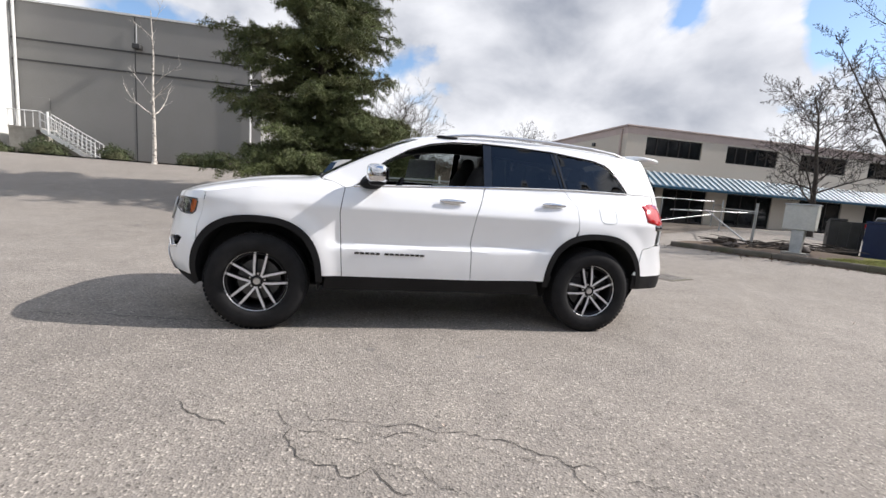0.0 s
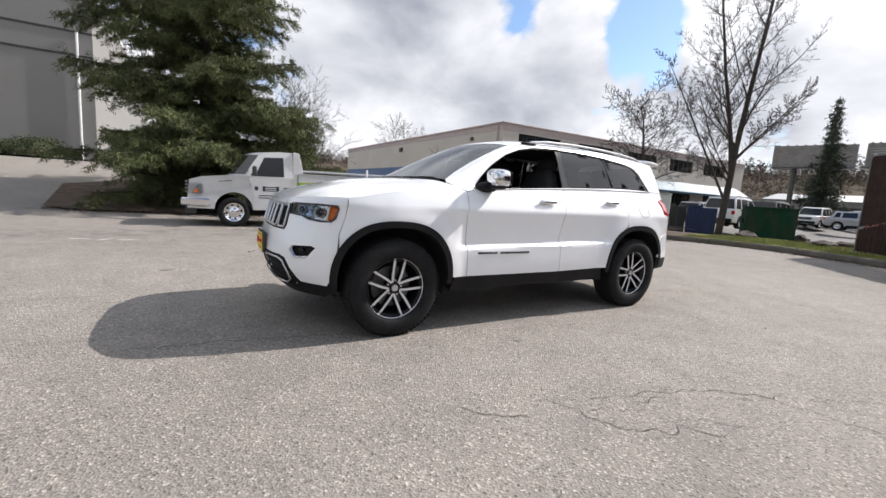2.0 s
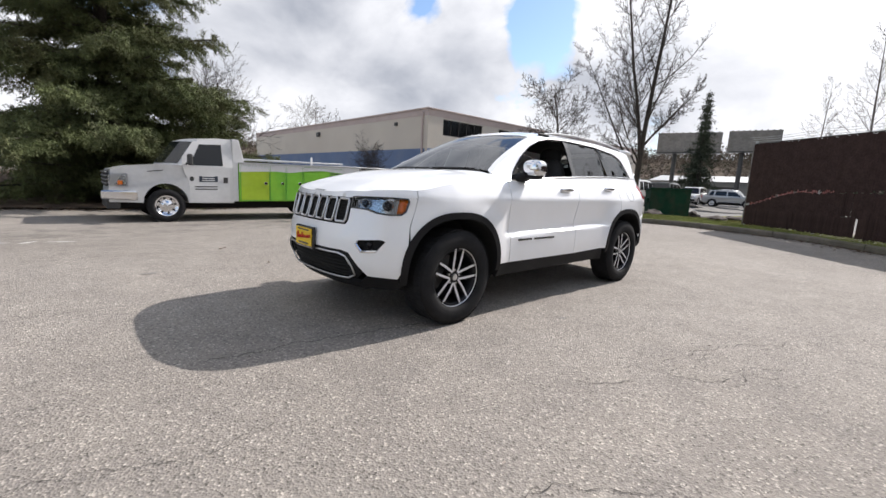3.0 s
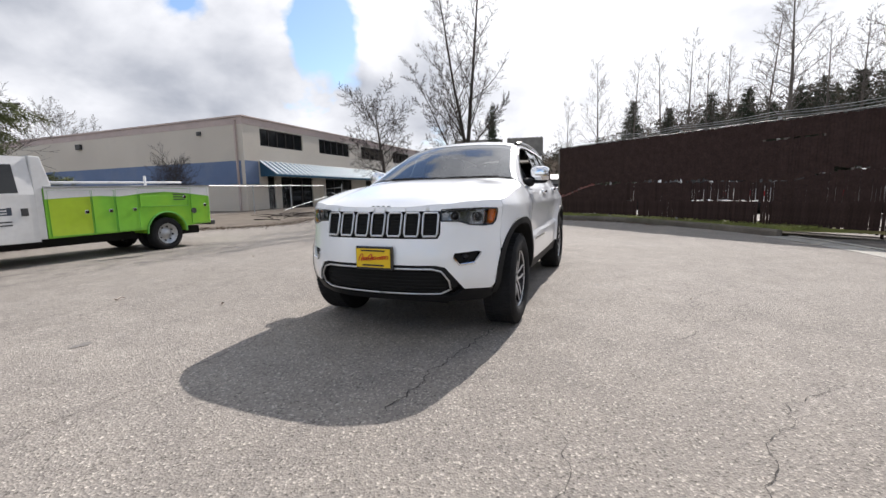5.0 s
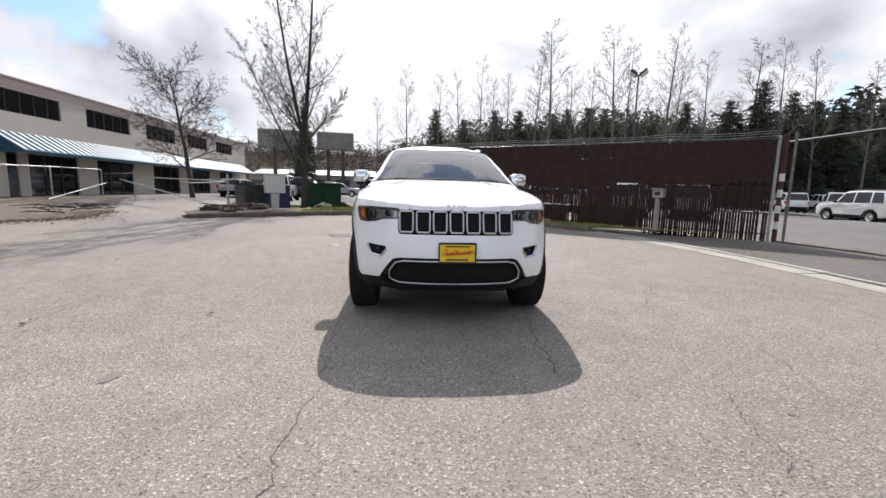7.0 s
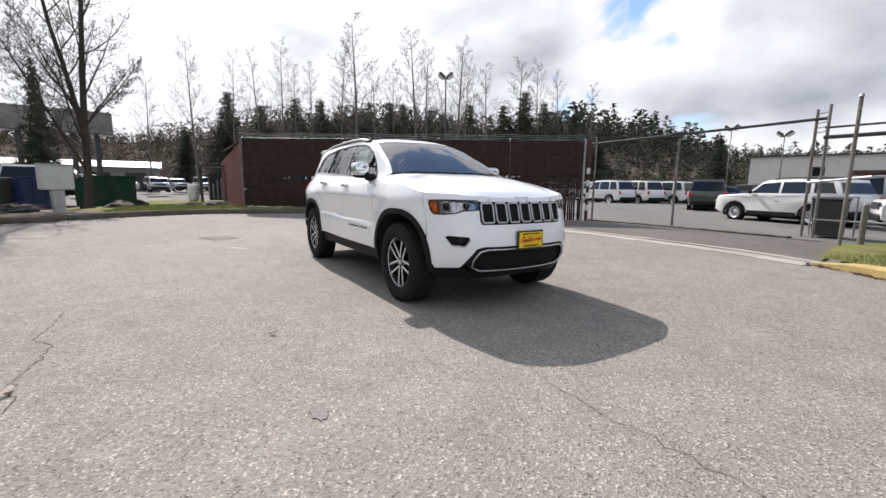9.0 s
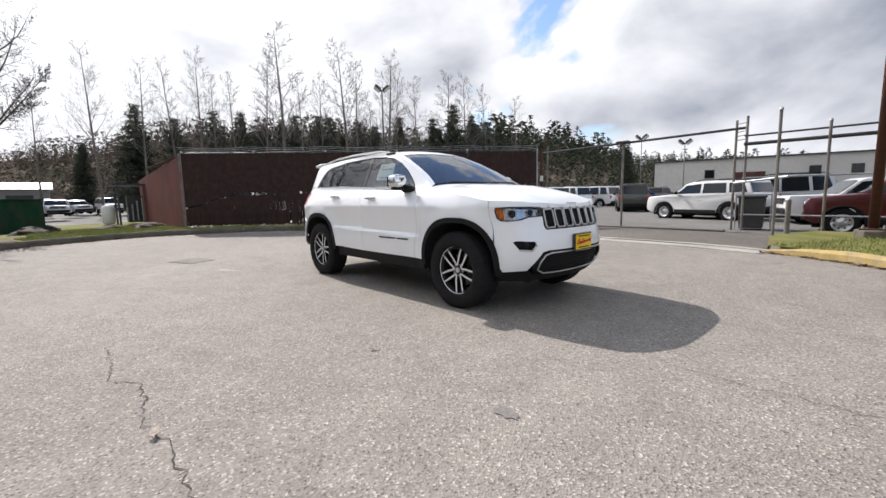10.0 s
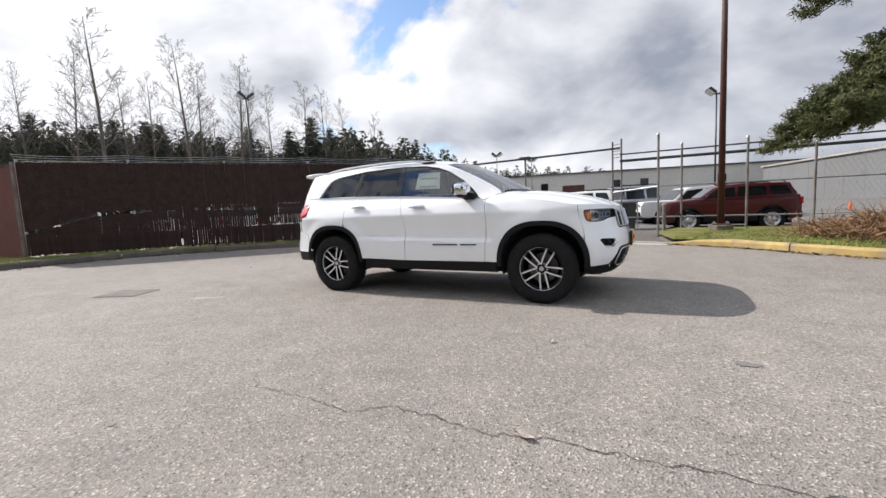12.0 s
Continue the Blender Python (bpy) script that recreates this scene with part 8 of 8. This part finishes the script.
def spruce(x, y, z, height, spread, seed, label, name="spruce_tree", clear=0.15, per_m=118, needle=0.13, group=""):
    rnd = random.Random(seed)
    t = thing(name, label, "tree", pose(x, y, z), group)
    b = Branches(seed)
    b.limb([Vector((0, 0, -0.1)), Vector((0, 0, height * 0.5)), Vector((0.05, 0, height))], [0.26, 0.15, 0.02], 10)
    rows = []
    zz = clear
    k = 0
    while zz < height - 0.2:
        f = 1 - zz / height
        n = 13 if zz < 3 else 10
        low = 0.84 + 0.2 * smooth01((zz - 0.2) / 5.5)
        for i in range(n):
            a = k * 0.83 + 2 * math.pi * i / n + rnd.uniform(-0.35, 0.35)
            R = spread * (0.12 + 0.95 * f ** 0.82) * low * rnd.choice((0.35, 0.5, 0.62, 0.72, 0.82, 0.92, 1.0, 1.12)) * rnd.uniform(0.85, 1.1)
            base = Vector((0, 0, zz + rnd.uniform(-0.36, 0.36)))
            rise = (0.22 if f < 0.5 else 0.1) * R * rnd.uniform(-0.4, 2.0)
            pts = []
            for q in range(7):
                u = q / 6
                pts.append(base + Vector((math.cos(a) * R * u, math.sin(a) * R * u, rise * u - 0.19 * R * u * u + 0.22 * R * max(0, u - 0.6) ** 1.2)))
            b.limb(pts, [0.045 * f + 0.015 - 0.006 * q * f for q in range(7)], 4)
            side = Vector((-math.sin(a), math.cos(a), 0))
            fwd = Vector((math.cos(a), math.sin(a), 0))
            m = max(5, int(R / 0.2))
            for q in range(m):
                u = 0.14 + 0.86 * (q + rnd.random() * 0.6) / m
                j = min(5, int(u * 6))
                p = pts[j].lerp(pts[j + 1], u * 6 - j)
                for s in (-1, 1):
                    Lb = (0.3 + 0.24 * R * (1 - u * 0.75)) * rnd.uniform(0.4, 1.2)
                    e = p + (side * s * 0.8 + fwd * 0.65) * Lb + Vector((0, 0, -0.3 * Lb + rnd.uniform(-0.34, 0.3)))
                    rows.append((np.array(p), np.array(e), 1.0))
                    if Lb > 0.5:
                        mid = p.lerp(e, 0.55)
                        e2 = mid + (side * s * 0.2 + fwd * 0.9) * Lb * 0.5 + Vector((0, 0, -0.32 * Lb))
                        rows.append((np.array(mid), np.array(e2), 1.0))
        zz += 0.56 if f > 0.25 else 0.42
        k += 1
    obj("trunk", b.v, b.f, BARK, t, smooth=True)
    V, F = needle_crown(rows, seed, per_m, needle, 0.045, 0.1)
    tri_object("crown", V, F, NEEDLE, t)
    return t


spruce(-2.45, 15.2, 0.5, 15.5, 4.9, 5, "big dark green spruce with drooping boughs on bare soil")
spruce(1.0, 16.6, 0.2, 3.7, 2.5, 15, "young spruce filling in beside a larger one", per_m=110)


PINE_NEEDLE = mat("pine_needles", (0.09, 0.105, 0.042), 0.75, var=0.4, scale=2.5, fine=9, tint=(0.12, 0.11, 0.042), tint_amount=0.7, tint_scale=1.6, spec=0.3)


def pine_tree():
    """A pine beside the yard fence; its lower boughs reach out over the yellow kerb."""
    foot = Vector((-9.6, -6.0, 0.1))
    t = thing("pine_tree", "pine with dense drooping olive-green boughs over a kerb", "tree", pose(*foot))
    b = Branches(77)
    rnd = random.Random(77)
    b.limb([Vector((0, 0, -0.1)), Vector((0.1, 0, 4)), Vector((0, 0.1, 10.5))], [0.26, 0.19, 0.05], 10)
    rows = []

    def bough(z0, tip, dense):
        root = Vector((0, 0, z0))
        reach = tip - root
        flat = Vector((reach.x, reach.y, 0))
        R = flat.length
        d = flat.normalized()
        side = Vector((-d.y, d.x, 0))
        pts = [root + reach * u + Vector((0, 0, 0.09 * R * math.sin(math.pi * u))) for u in (0, 0.2, 0.4, 0.6, 0.8, 1.0)]
        b.limb(pts, [0.06, 0.05, 0.04, 0.03, 0.02, 0.008], 5)
        for q in range(dense):
            u = 0.25 + 0.75 * (q + rnd.random()) / dense
            j = min(4, int(u * 5))
            p = pts[j].lerp(pts[j + 1], u * 5 - j)
            w = 0.85 * (1.15 - u) + 0.22
            e = p + side * rnd.choice((-1, 1)) * rnd.uniform(0.1, w) + d * rnd.uniform(0.0, 0.4) + Vector((0, 0, rnd.uniform(-0.2, 0.22)))
            b.limb([p, e], [0.012, 0.005], 3)
            # tufts at the end and along the twig
            for f in (0.35, 0.7, 1.0):
                c = p.lerp(e, f)
                g = Vector((rnd.uniform(-0.12, 0.12), rnd.uniform(-0.12, 0.12), rnd.uniform(0.0, 0.14)))
                rows.append((np.array(c), np.array(c + d * 0.12 + g), 1.0))

    for k in range(10):
        f = k / 9
        for m in range(2):
            bough(2.3 + 2.3 * f, Vector((4.5 - 1.35 * f + rnd.uniform(-0.35, 0.1) - 0.35 * m, -0.3 + (m - 0.5) * 1.1 + rnd.uniform(-0.25, 0.25), 2.05 + 1.55 * f + rnd.uniform(-0.15, 0.15))), 46)
    for y in (-0.5, 0.2, 0.7):
        bough(6.1, Vector((4.2 + rnd.uniform(-0.3, 0.2), y - 0.3, 4.85 + rnd.uniform(-0.15, 0.3))), 40)
    for k in range(34):
        a = 1.3 + (k * 2.399) % 4.2
        z = 2.4 + 0.22 * k
        R = (4.2 - 0.095 * k) * rnd.uniform(0.7, 1.0)
        bough(z, Vector((math.cos(a) * R, math.sin(a) * R, z - 0.3 + rnd.uniform(-0.2, 0.3))), 22)
    obj("trunk", b.v, b.f, BARK, t, smooth=True)
    V, F = needle_crown(rows, 77, 300, 0.115, 0.045, 0.1)
    tri_object("crown", V, F, PINE_NEEDLE, t)


pine_tree()


# ---- clipped bushes ----
def bush(x, y, z, sx_, sy_, sz_, seed, label, material=HEDGE, group="bushes along the wall"):
    rng = np.random.default_rng(seed)
    n = int(2600 * sx_ * max(sy_, sz_) / 2)
    d = rng.normal(0, 1, (n, 3))
    d /= np.linalg.norm(d, axis=1)[:, None]
    d[:, 2] = np.abs(d[:, 2])
    lump = 1 + 0.12 * np.sin(d[:, 0] * 5 + seed) + 0.1 * np.sin(d[:, 1] * 7) + 0.08 * np.sin(d[:, 2] * 9 + d[:, 0] * 4)
    c = d * lump[:, None] * rng.uniform(0.75, 1.0, n)[:, None] * np.array([sx_, sy_, sz_])
    a = rng.normal(0, 1, (n, 3))
    s = np.cross(a, rng.normal(0, 1, (n, 3)))
    a /= np.linalg.norm(a, axis=1)[:, None]
    s /= np.linalg.norm(s, axis=1)[:, None]
    V = np.stack([c - s * 0.03, c + s * 0.03, c + a * 0.13], 1).reshape(-1, 3)
    t = thing("bush", label, "bush", pose(x, y, z), group)
    tri_object("leaves", V, np.arange(len(V)).reshape(-1, 3), material, t)
    core = bmesh.new()
    bmesh.ops.create_icosphere(core, subdivisions=2, radius=0.8, matrix=Matrix.Diagonal((sx_, sy_, sz_, 1)))
    bmesh.ops.delete(core, geom=[v for v in core.verts if v.co.z < -0.05], context="VERTS")
    part("leafy_core", core, HEDGE if material is HEDGE else DRYBRUSH, t, smooth=True)
    return t


for k, (x, a, b) in enumerate(((-20.4, 1.35, 0.95), (-16.4, 0.95, 0.85), (-12.0, 0.8, 0.8), (-10.3, 1.5, 1.1))):
    bush(x, 27.3, 1.68, a, 0.9, b, 40 + k, "rounded dark green clipped bush by a wall")
bush(-22.6, 26.9, 1.5, 1.1, 0.8, 0.6, 46, "low dark bush under a staircase")


def brush_pile():
    b = Branches(55)
    rnd = b.rnd
    for k in range(3000):
        a, r = rnd.uniform(0, 6.283), min(abs(rnd.gauss(0, 0.8)), rnd.uniform(1.0, 1.45))
        p = Vector((math.cos(a) * r * 1.7, math.sin(a) * r * 0.9, rnd.uniform(0, 0.62) * max(0.1, 1 - r / 2.0)))
        d = Vector((rnd.gauss(0, 1), rnd.gauss(0, 1), rnd.gauss(0.15, 0.5))).normalized() * rnd.uniform(0.12, 0.55)
        m = p + d * 0.5 + Vector((rnd.gauss(0, 0.05), rnd.gauss(0, 0.05), rnd.gauss(0.05, 0.05)))
        b.limb([p, m, p + d], [0.01, 0.008, 0.004], 3)
    t = thing("brush_pile", "heap of dry tangled brown brush on a grassy island", "brush", pose(-6.9, -5.0, 0.1, 0, 0, -40))
    tagged(obj("dry_brush", b.v, b.f, DRYBRUSH, t), kind="stuff")


brush_pile()


def grass_tufts(name, poly_line, width, count, seed, label):
    """Blades along a strip beside a line."""
    rng = np.random.default_rng(seed)
    P = np.array(poly_line)
    k = rng.integers(0, len(P) - 1, count)
    u = rng.random(count)[:, None]
    c = P[k] * (1 - u) + P[k + 1] * u
    d = P[k + 1] - P[k]
    nrm = np.stack([-d[:, 1], d[:, 0]], 1) / np.linalg.norm(d, axis=1)[:, None]
    c = c + nrm * (rng.random(count)[:, None] * width)
    z = np.array([ground_z(x, y) + 0.125 for x, y in c])
    base = np.column_stack([c, z])
    a = rng.uniform(0, 6.283, count)
    s = np.column_stack([np.cos(a), np.sin(a), np.zeros(count)]) * 0.006
    tip = base + np.column_stack([rng.normal(0, 0.05, count), rng.normal(0, 0.05, count), rng.uniform(0.025, 0.1, count)])
    V = np.stack([base - s, base + s, tip], 1).reshape(-1, 3)
    t = new(name)
    tagged(t, label, "grass", kind="stuff")
    tri_object("blades", V, np.arange(len(V)).reshape(-1, 3), GRASS_BLADE, t)


GRASS_BLADE = mat("grass_blades", (0.19, 0.22, 0.05), 0.85, var=0.35, scale=2, fine=20, tint=(0.3, 0.25, 0.12), tint_amount=0.6, tint_scale=1.2)
grass_tufts("verge_grass", [(x, y) for x, y in KERB_EAST if y < 4.7], 1.7, 19000, 1, "short rough grass on the verge")
grass_tufts("verge_grass_far", [(13.0, 0.6), (15.0, 0.6), (18.0, 0.6), (24.0, 0.6)], 4.0, 22000, 4, "mossy grass along a board fence")
grass_tufts("island_grass", [(x, y) for x, y in KERB_YELLOW], 3.2, 13000, 2, "patchy grass on the island")


def litter_strip(name, line, width, count, seed, label):
    """Fallen leaves and bits along an edge."""
    rng = np.random.default_rng(seed)
    P = np.array(line)
    k = rng.integers(0, len(P) - 1, count)
    u = rng.random(count)[:, None]
    c = P[k] * (1 - u) + P[k + 1] * u + rng.normal(0, width, (count, 2))
    z = np.array([ground_z(x, y) + 0.02 for x, y in c])
    b = np.column_stack([c, z])
    V = np.stack([b + rng.normal(0, 0.03, (count, 3)) * [1, 1, 0.3] for _ in range(3)], 1).reshape(-1, 3)
    t = tagged(new(name), label, "debris", kind="stuff")
    tri_object("bits", V, np.arange(len(V)).reshape(-1, 3), LITTER, t)


litter_strip("dirt_debris", [(5.2, 13.6), (6.8, 12.2), (9.0, 11.0), (12.4, 12.2)], 0.35, 2500, 6, "dead leaves and bark bits along a dirt strip")
litter_strip("kerb_debris", KERB_EAST[:22], 0.26, 4200, 7, "dead leaves along the kerb")
litter_strip("gutter_debris", [(x + 0.07, y + 0.11) for x, y in KERB_YELLOW], 0.035, 900, 9, "dirt and dead leaves at the foot of a yellow kerb")
litter_strip("mulch_debris", [(11.0, 5.6), (11.6, 6.6), (13.5, 7.2), (15.0, 7.9), (17.5, 8.1)], 0.7, 5200, 12, "dead leaves, bark and twigs on mulch")


def stick_heap(x, y, wide, count, seed, label):
    b = Branches(seed)
    for _ in range(count):
        p = Vector((b.rnd.gauss(0, wide), b.rnd.gauss(0, wide * 0.4), b.rnd.uniform(0.02, 0.2)))
        a = b.rnd.uniform(0, 6.283)
        d = Vector((math.cos(a), math.sin(a), b.rnd.uniform(-0.05, 0.12))) * b.rnd.uniform(0.3, 1.3)
        b.limb([p, p + d * 0.5 + Vector((0, 0, b.rnd.uniform(-0.02, 0.06))), p + d], [0.022, 0.018, 0.008], 5)
    t = thing("fallen_sticks", label, "sticks", pose(x, y, ground_z(x, y) + 0.12, 0, 0, 20))
    tagged(obj("brushwood", b.v, b.f, BARK, t), kind="stuff")


stick_heap(12.6, 7.6, 0.9, 46, 3, "heap of broken grey-brown branches on mulch")
stick_heap(15.6, 7.9, 1.0, 46, 4, "heap of broken grey-brown branches beside a bin")
stick_heap(10.5, 12.2, 1.3, 40, 5, "broken branches lying on a dirt strip")
litter_strip("bed_debris", [(-6.5, 12.6), (-5.5, 12.1), (-3.0, 11.9), (0.4, 12.2), (3.2, 13.0)], 0.22, 2000, 8, "dead needles and leaves along a soil bed")


# ---- poplars, firs and the wooded ridge ----
def polar(az, dist):
    a = radians(az)
    return -4.5 + dist * math.cos(a), 2.0 + dist * math.sin(a)


def poplar_row():
    kinds = [bare_tree("poplar", 0, 0, -50, 15, 0.16, 60 + k, POPLAR, BARK_POPLAR, "tall bare pale-barked poplar behind the fence", "bare poplars", lean=(0.012 * (k - 1), 0.01)) for k in range(4)]
    rows = [(2.6, 15.0, 70), (-1.9, 17.7, 60), (-5.8, 16.6, 58), (-8.9, 17.5, 60), (-11.5, 18.7, 60), (-13.2, 17.0, 64), (-15.1, 17.8, 64), (-18.5, 19.5, 61), (-20.8, 22.3, 58), (-23.3, 19.0, 66), (-25.4, 19.0, 65), (-28.6, 20.6, 58),
            (-29.7, 19.4, 59), (-31.6, 16.5, 70), (-34.1, 20.0, 60), (-34.9, 18.2, 61), (-38.0, 18.9, 66), (-41.9, 20.2, 68), (-44.7, 19.6, 68), (-47.6, 18.5, 70), (-51.4, 16.8, 72)]
    rnd = random.Random(5)
    first = list(kinds)
    for i, (az, high, dist) in enumerate(rows):
        x, y = polar(az, dist)
        k = high / 15
        src = kinds[i % 4]
        if first and src in first:
            first.remove(src)
            ob = src
        else:
            ob = copy_thing(src, pose(0, 0, 0))
        wide = 1.2 if high > 19.9 else 0.9
        ob.matrix_world = pose(x, y, 0, 0, 0, rnd.uniform(0, 360)) @ Matrix.Diagonal((k * wide, k * wide, k, 1))


poplar_row()


def fir_mesh(seed, height=10.0, spread=2.3):
    rnd = random.Random(seed)
    rows = []
    zz = 0.6
    while zz < height - 0.1:
        f = 1 - zz / height
        n = 11
        for i in range(n):
            a = rnd.uniform(0, 6.283)
            R = spread * (0.03 + f) * rnd.uniform(0.45, 1.12)
            p = np.array([0, 0, zz + rnd.uniform(-0.06, 0.06)])
            e = p + np.array([math.cos(a) * R, math.sin(a) * R, -0.32 * R + 0.12])
            rows.append((p + (e - p) * 0.1, e, 1.5))
        zz += 0.46
    return needle_crown(rows, seed, 78, 0.24, 0.08, 0.15)


def fir_trees():
    rnd = random.Random(3)
    kinds = []
    for k in range(3):
        t = thing("fir_tree", "dark green fir standing behind the fence", "tree", pose(0, 0, -60), "firs")
        b = Branches(80 + k)
        b.limb([Vector((0, 0, 0)), Vector((0, 0, 10))], [0.22, 0.02], 6)
        obj("trunk", b.v, b.f, BARK, t)
        tri_object("crown", *fir_mesh(80 + k, 10.0, 2.0 + 0.35 * k), FIR_FAR, t)
        kinds.append(t)
    rows = [(-1.0, 9.5, 76), (-5.5, 13.0, 64), (-9.1, 12.3, 68), (-13.2, 14.0, 70), (-16.3, 15.6, 78), (-18.4, 12.5, 76), (-20.7, 14.0, 74), (-22.4, 14.8, 74), (-25.1, 14.2, 70), (-26.8, 15.7, 80), (-28.4, 12.4, 76), (-30.4, 13.5, 72),
            (-32.3, 12.8, 71), (-35.8, 15.1, 75), (-40.2, 13.5, 68), (-41.0, 12.2, 70), (-43.0, 15.6, 68), (-45.5, 14.6, 72), (-47.2, 13.9, 76), (-49.2, 13.1, 76), (-50.6, 11.2, 82), (-52.5, 11.8, 85), (-65.5, 11.0, 95), (-38.4, 11.5, 80)]
    used = set()
    for i, (az, h, dist) in enumerate(rows):
        x, y = polar(az, dist)
        src = kinds[i % 3]
        if i % 3 not in used:
            used.add(i % 3)
            ob = src
        else:
            ob = copy_thing(src, pose(0, 0, 0))
        k = h / 10
        ob.matrix_world = pose(x, y, 0, 0, 0, rnd.uniform(0, 360)) @ Matrix.Diagonal((k * 1.6, k * 1.6, k, 1))
    cedar = copy_thing(kinds[0], pose(0, 0, 0))
    cedar.matrix_world = pose(49.8, 13.1, 0.0) @ Matrix.Diagonal((1.3, 1.3, 1.22, 1))
    tagged(cedar, "slim pointed dark cedar by a road", "tree", "roadside trees")
    cedar["group"] = "roadside trees"


fir_trees()


def ridge():
    """Wooded hillside: a low hill carrying hundreds of small crowns."""
    rng = np.random.default_rng(9)
    table = [(-100, 2.0), (-80, 3.2), (-66, 4.4), (-62, 5.6), (-56, 7.0), (-50, 7.8), (-40, 7.6), (-30, 8.6), (-20, 8.4), (-10, 7.6), (0, 5.6), (8, 5.0), (20, 5.0), (35, 4.0), (60, 4.2), (90, 4.0)]
    vs, fs = [], []
    azs = np.linspace(-115, 120, 120)
    for i, a in enumerate(azs):
        e = lerp_table(table, a) * 0.9
        for d, f in ((110, 0.0), (135, 0.55), (165, 0.9), (200, 1.0), (260, 0.9)):
            x, y = polar(a, d)
            vs.append((x, y, -0.5 + f * d * math.tan(radians(e))))
        if i:
            for j in range(4):
                p = (i - 1) * 5 + j
                fs.append((p, p + 1, p + 6, p + 5))
    tagged(obj("hillside", vs, fs, SCRUB, smooth=True), "low wooded hillside on the skyline", "hill", kind="structure")
    for _ in range(7500):
        a = rng.uniform(-112, 118)
        d = rng.uniform(108, 215)
        e = lerp_table(table, a)
        f = float(np.interp(d, (110, 135, 165, 200, 260), (0.0, 0.55, 0.9, 1.0, 0.9)))
        x, y = polar(a, d)
        z = -0.6 + f * d * math.tan(radians(e * 0.9))
        h = d * math.tan(radians(e)) * rng.choice((0.1, 0.14, 0.18, 0.26, 0.36), p=(0.25, 0.28, 0.25, 0.15, 0.07)) + 1.0
        conif = rng.random() < (0.7 if a < -46 else 0.42 if a < -12 else 0.12)
        h *= 1.45 if conif and a < -46 else 1.0
        n = 80
        t = rng.random(n) ** 1.3
        r = (h * 0.23 * (1 - t) + 0.05) if conif else h * 0.34 * np.sqrt(np.maximum(0.02, 1 - (2 * t - 0.9) ** 2))
        q = rng.uniform(0, 6.283, n)
        c = np.stack([x + r * np.cos(q), y + r * np.sin(q), z + h * t], 1)
        out = np.stack([np.cos(q), np.sin(q), np.full(n, -0.25 if conif else 0.5)], 1) + rng.normal(0, 0.35, (n, 3))
        s = rng.normal(0, 1, (n, 3))
        s /= np.linalg.norm(s, axis=1)[:, None]
        sz = h * (0.05 if conif else 0.04)
        (V_CON if conif else V_BARE).append(np.stack([c - s * sz, c + s * sz, c + out * sz * 2.4], 1).reshape(-1, 3))
    for vv, m, nm, lb in ((V_CON, FIR_FAR, "far_fir_wood", "dark fir wood on a far hillside"), (V_BARE, SCRUB, "far_bare_wood", "brown leafless wood on a far hillside")):
        A = np.concatenate(vv)
        t = tagged(new(nm), lb, "wood", kind="stuff")
        tri_object("crowns", A, np.arange(len(A)).reshape(-1, 3), m, t)


V_CON, V_BARE = [], []
ridge()
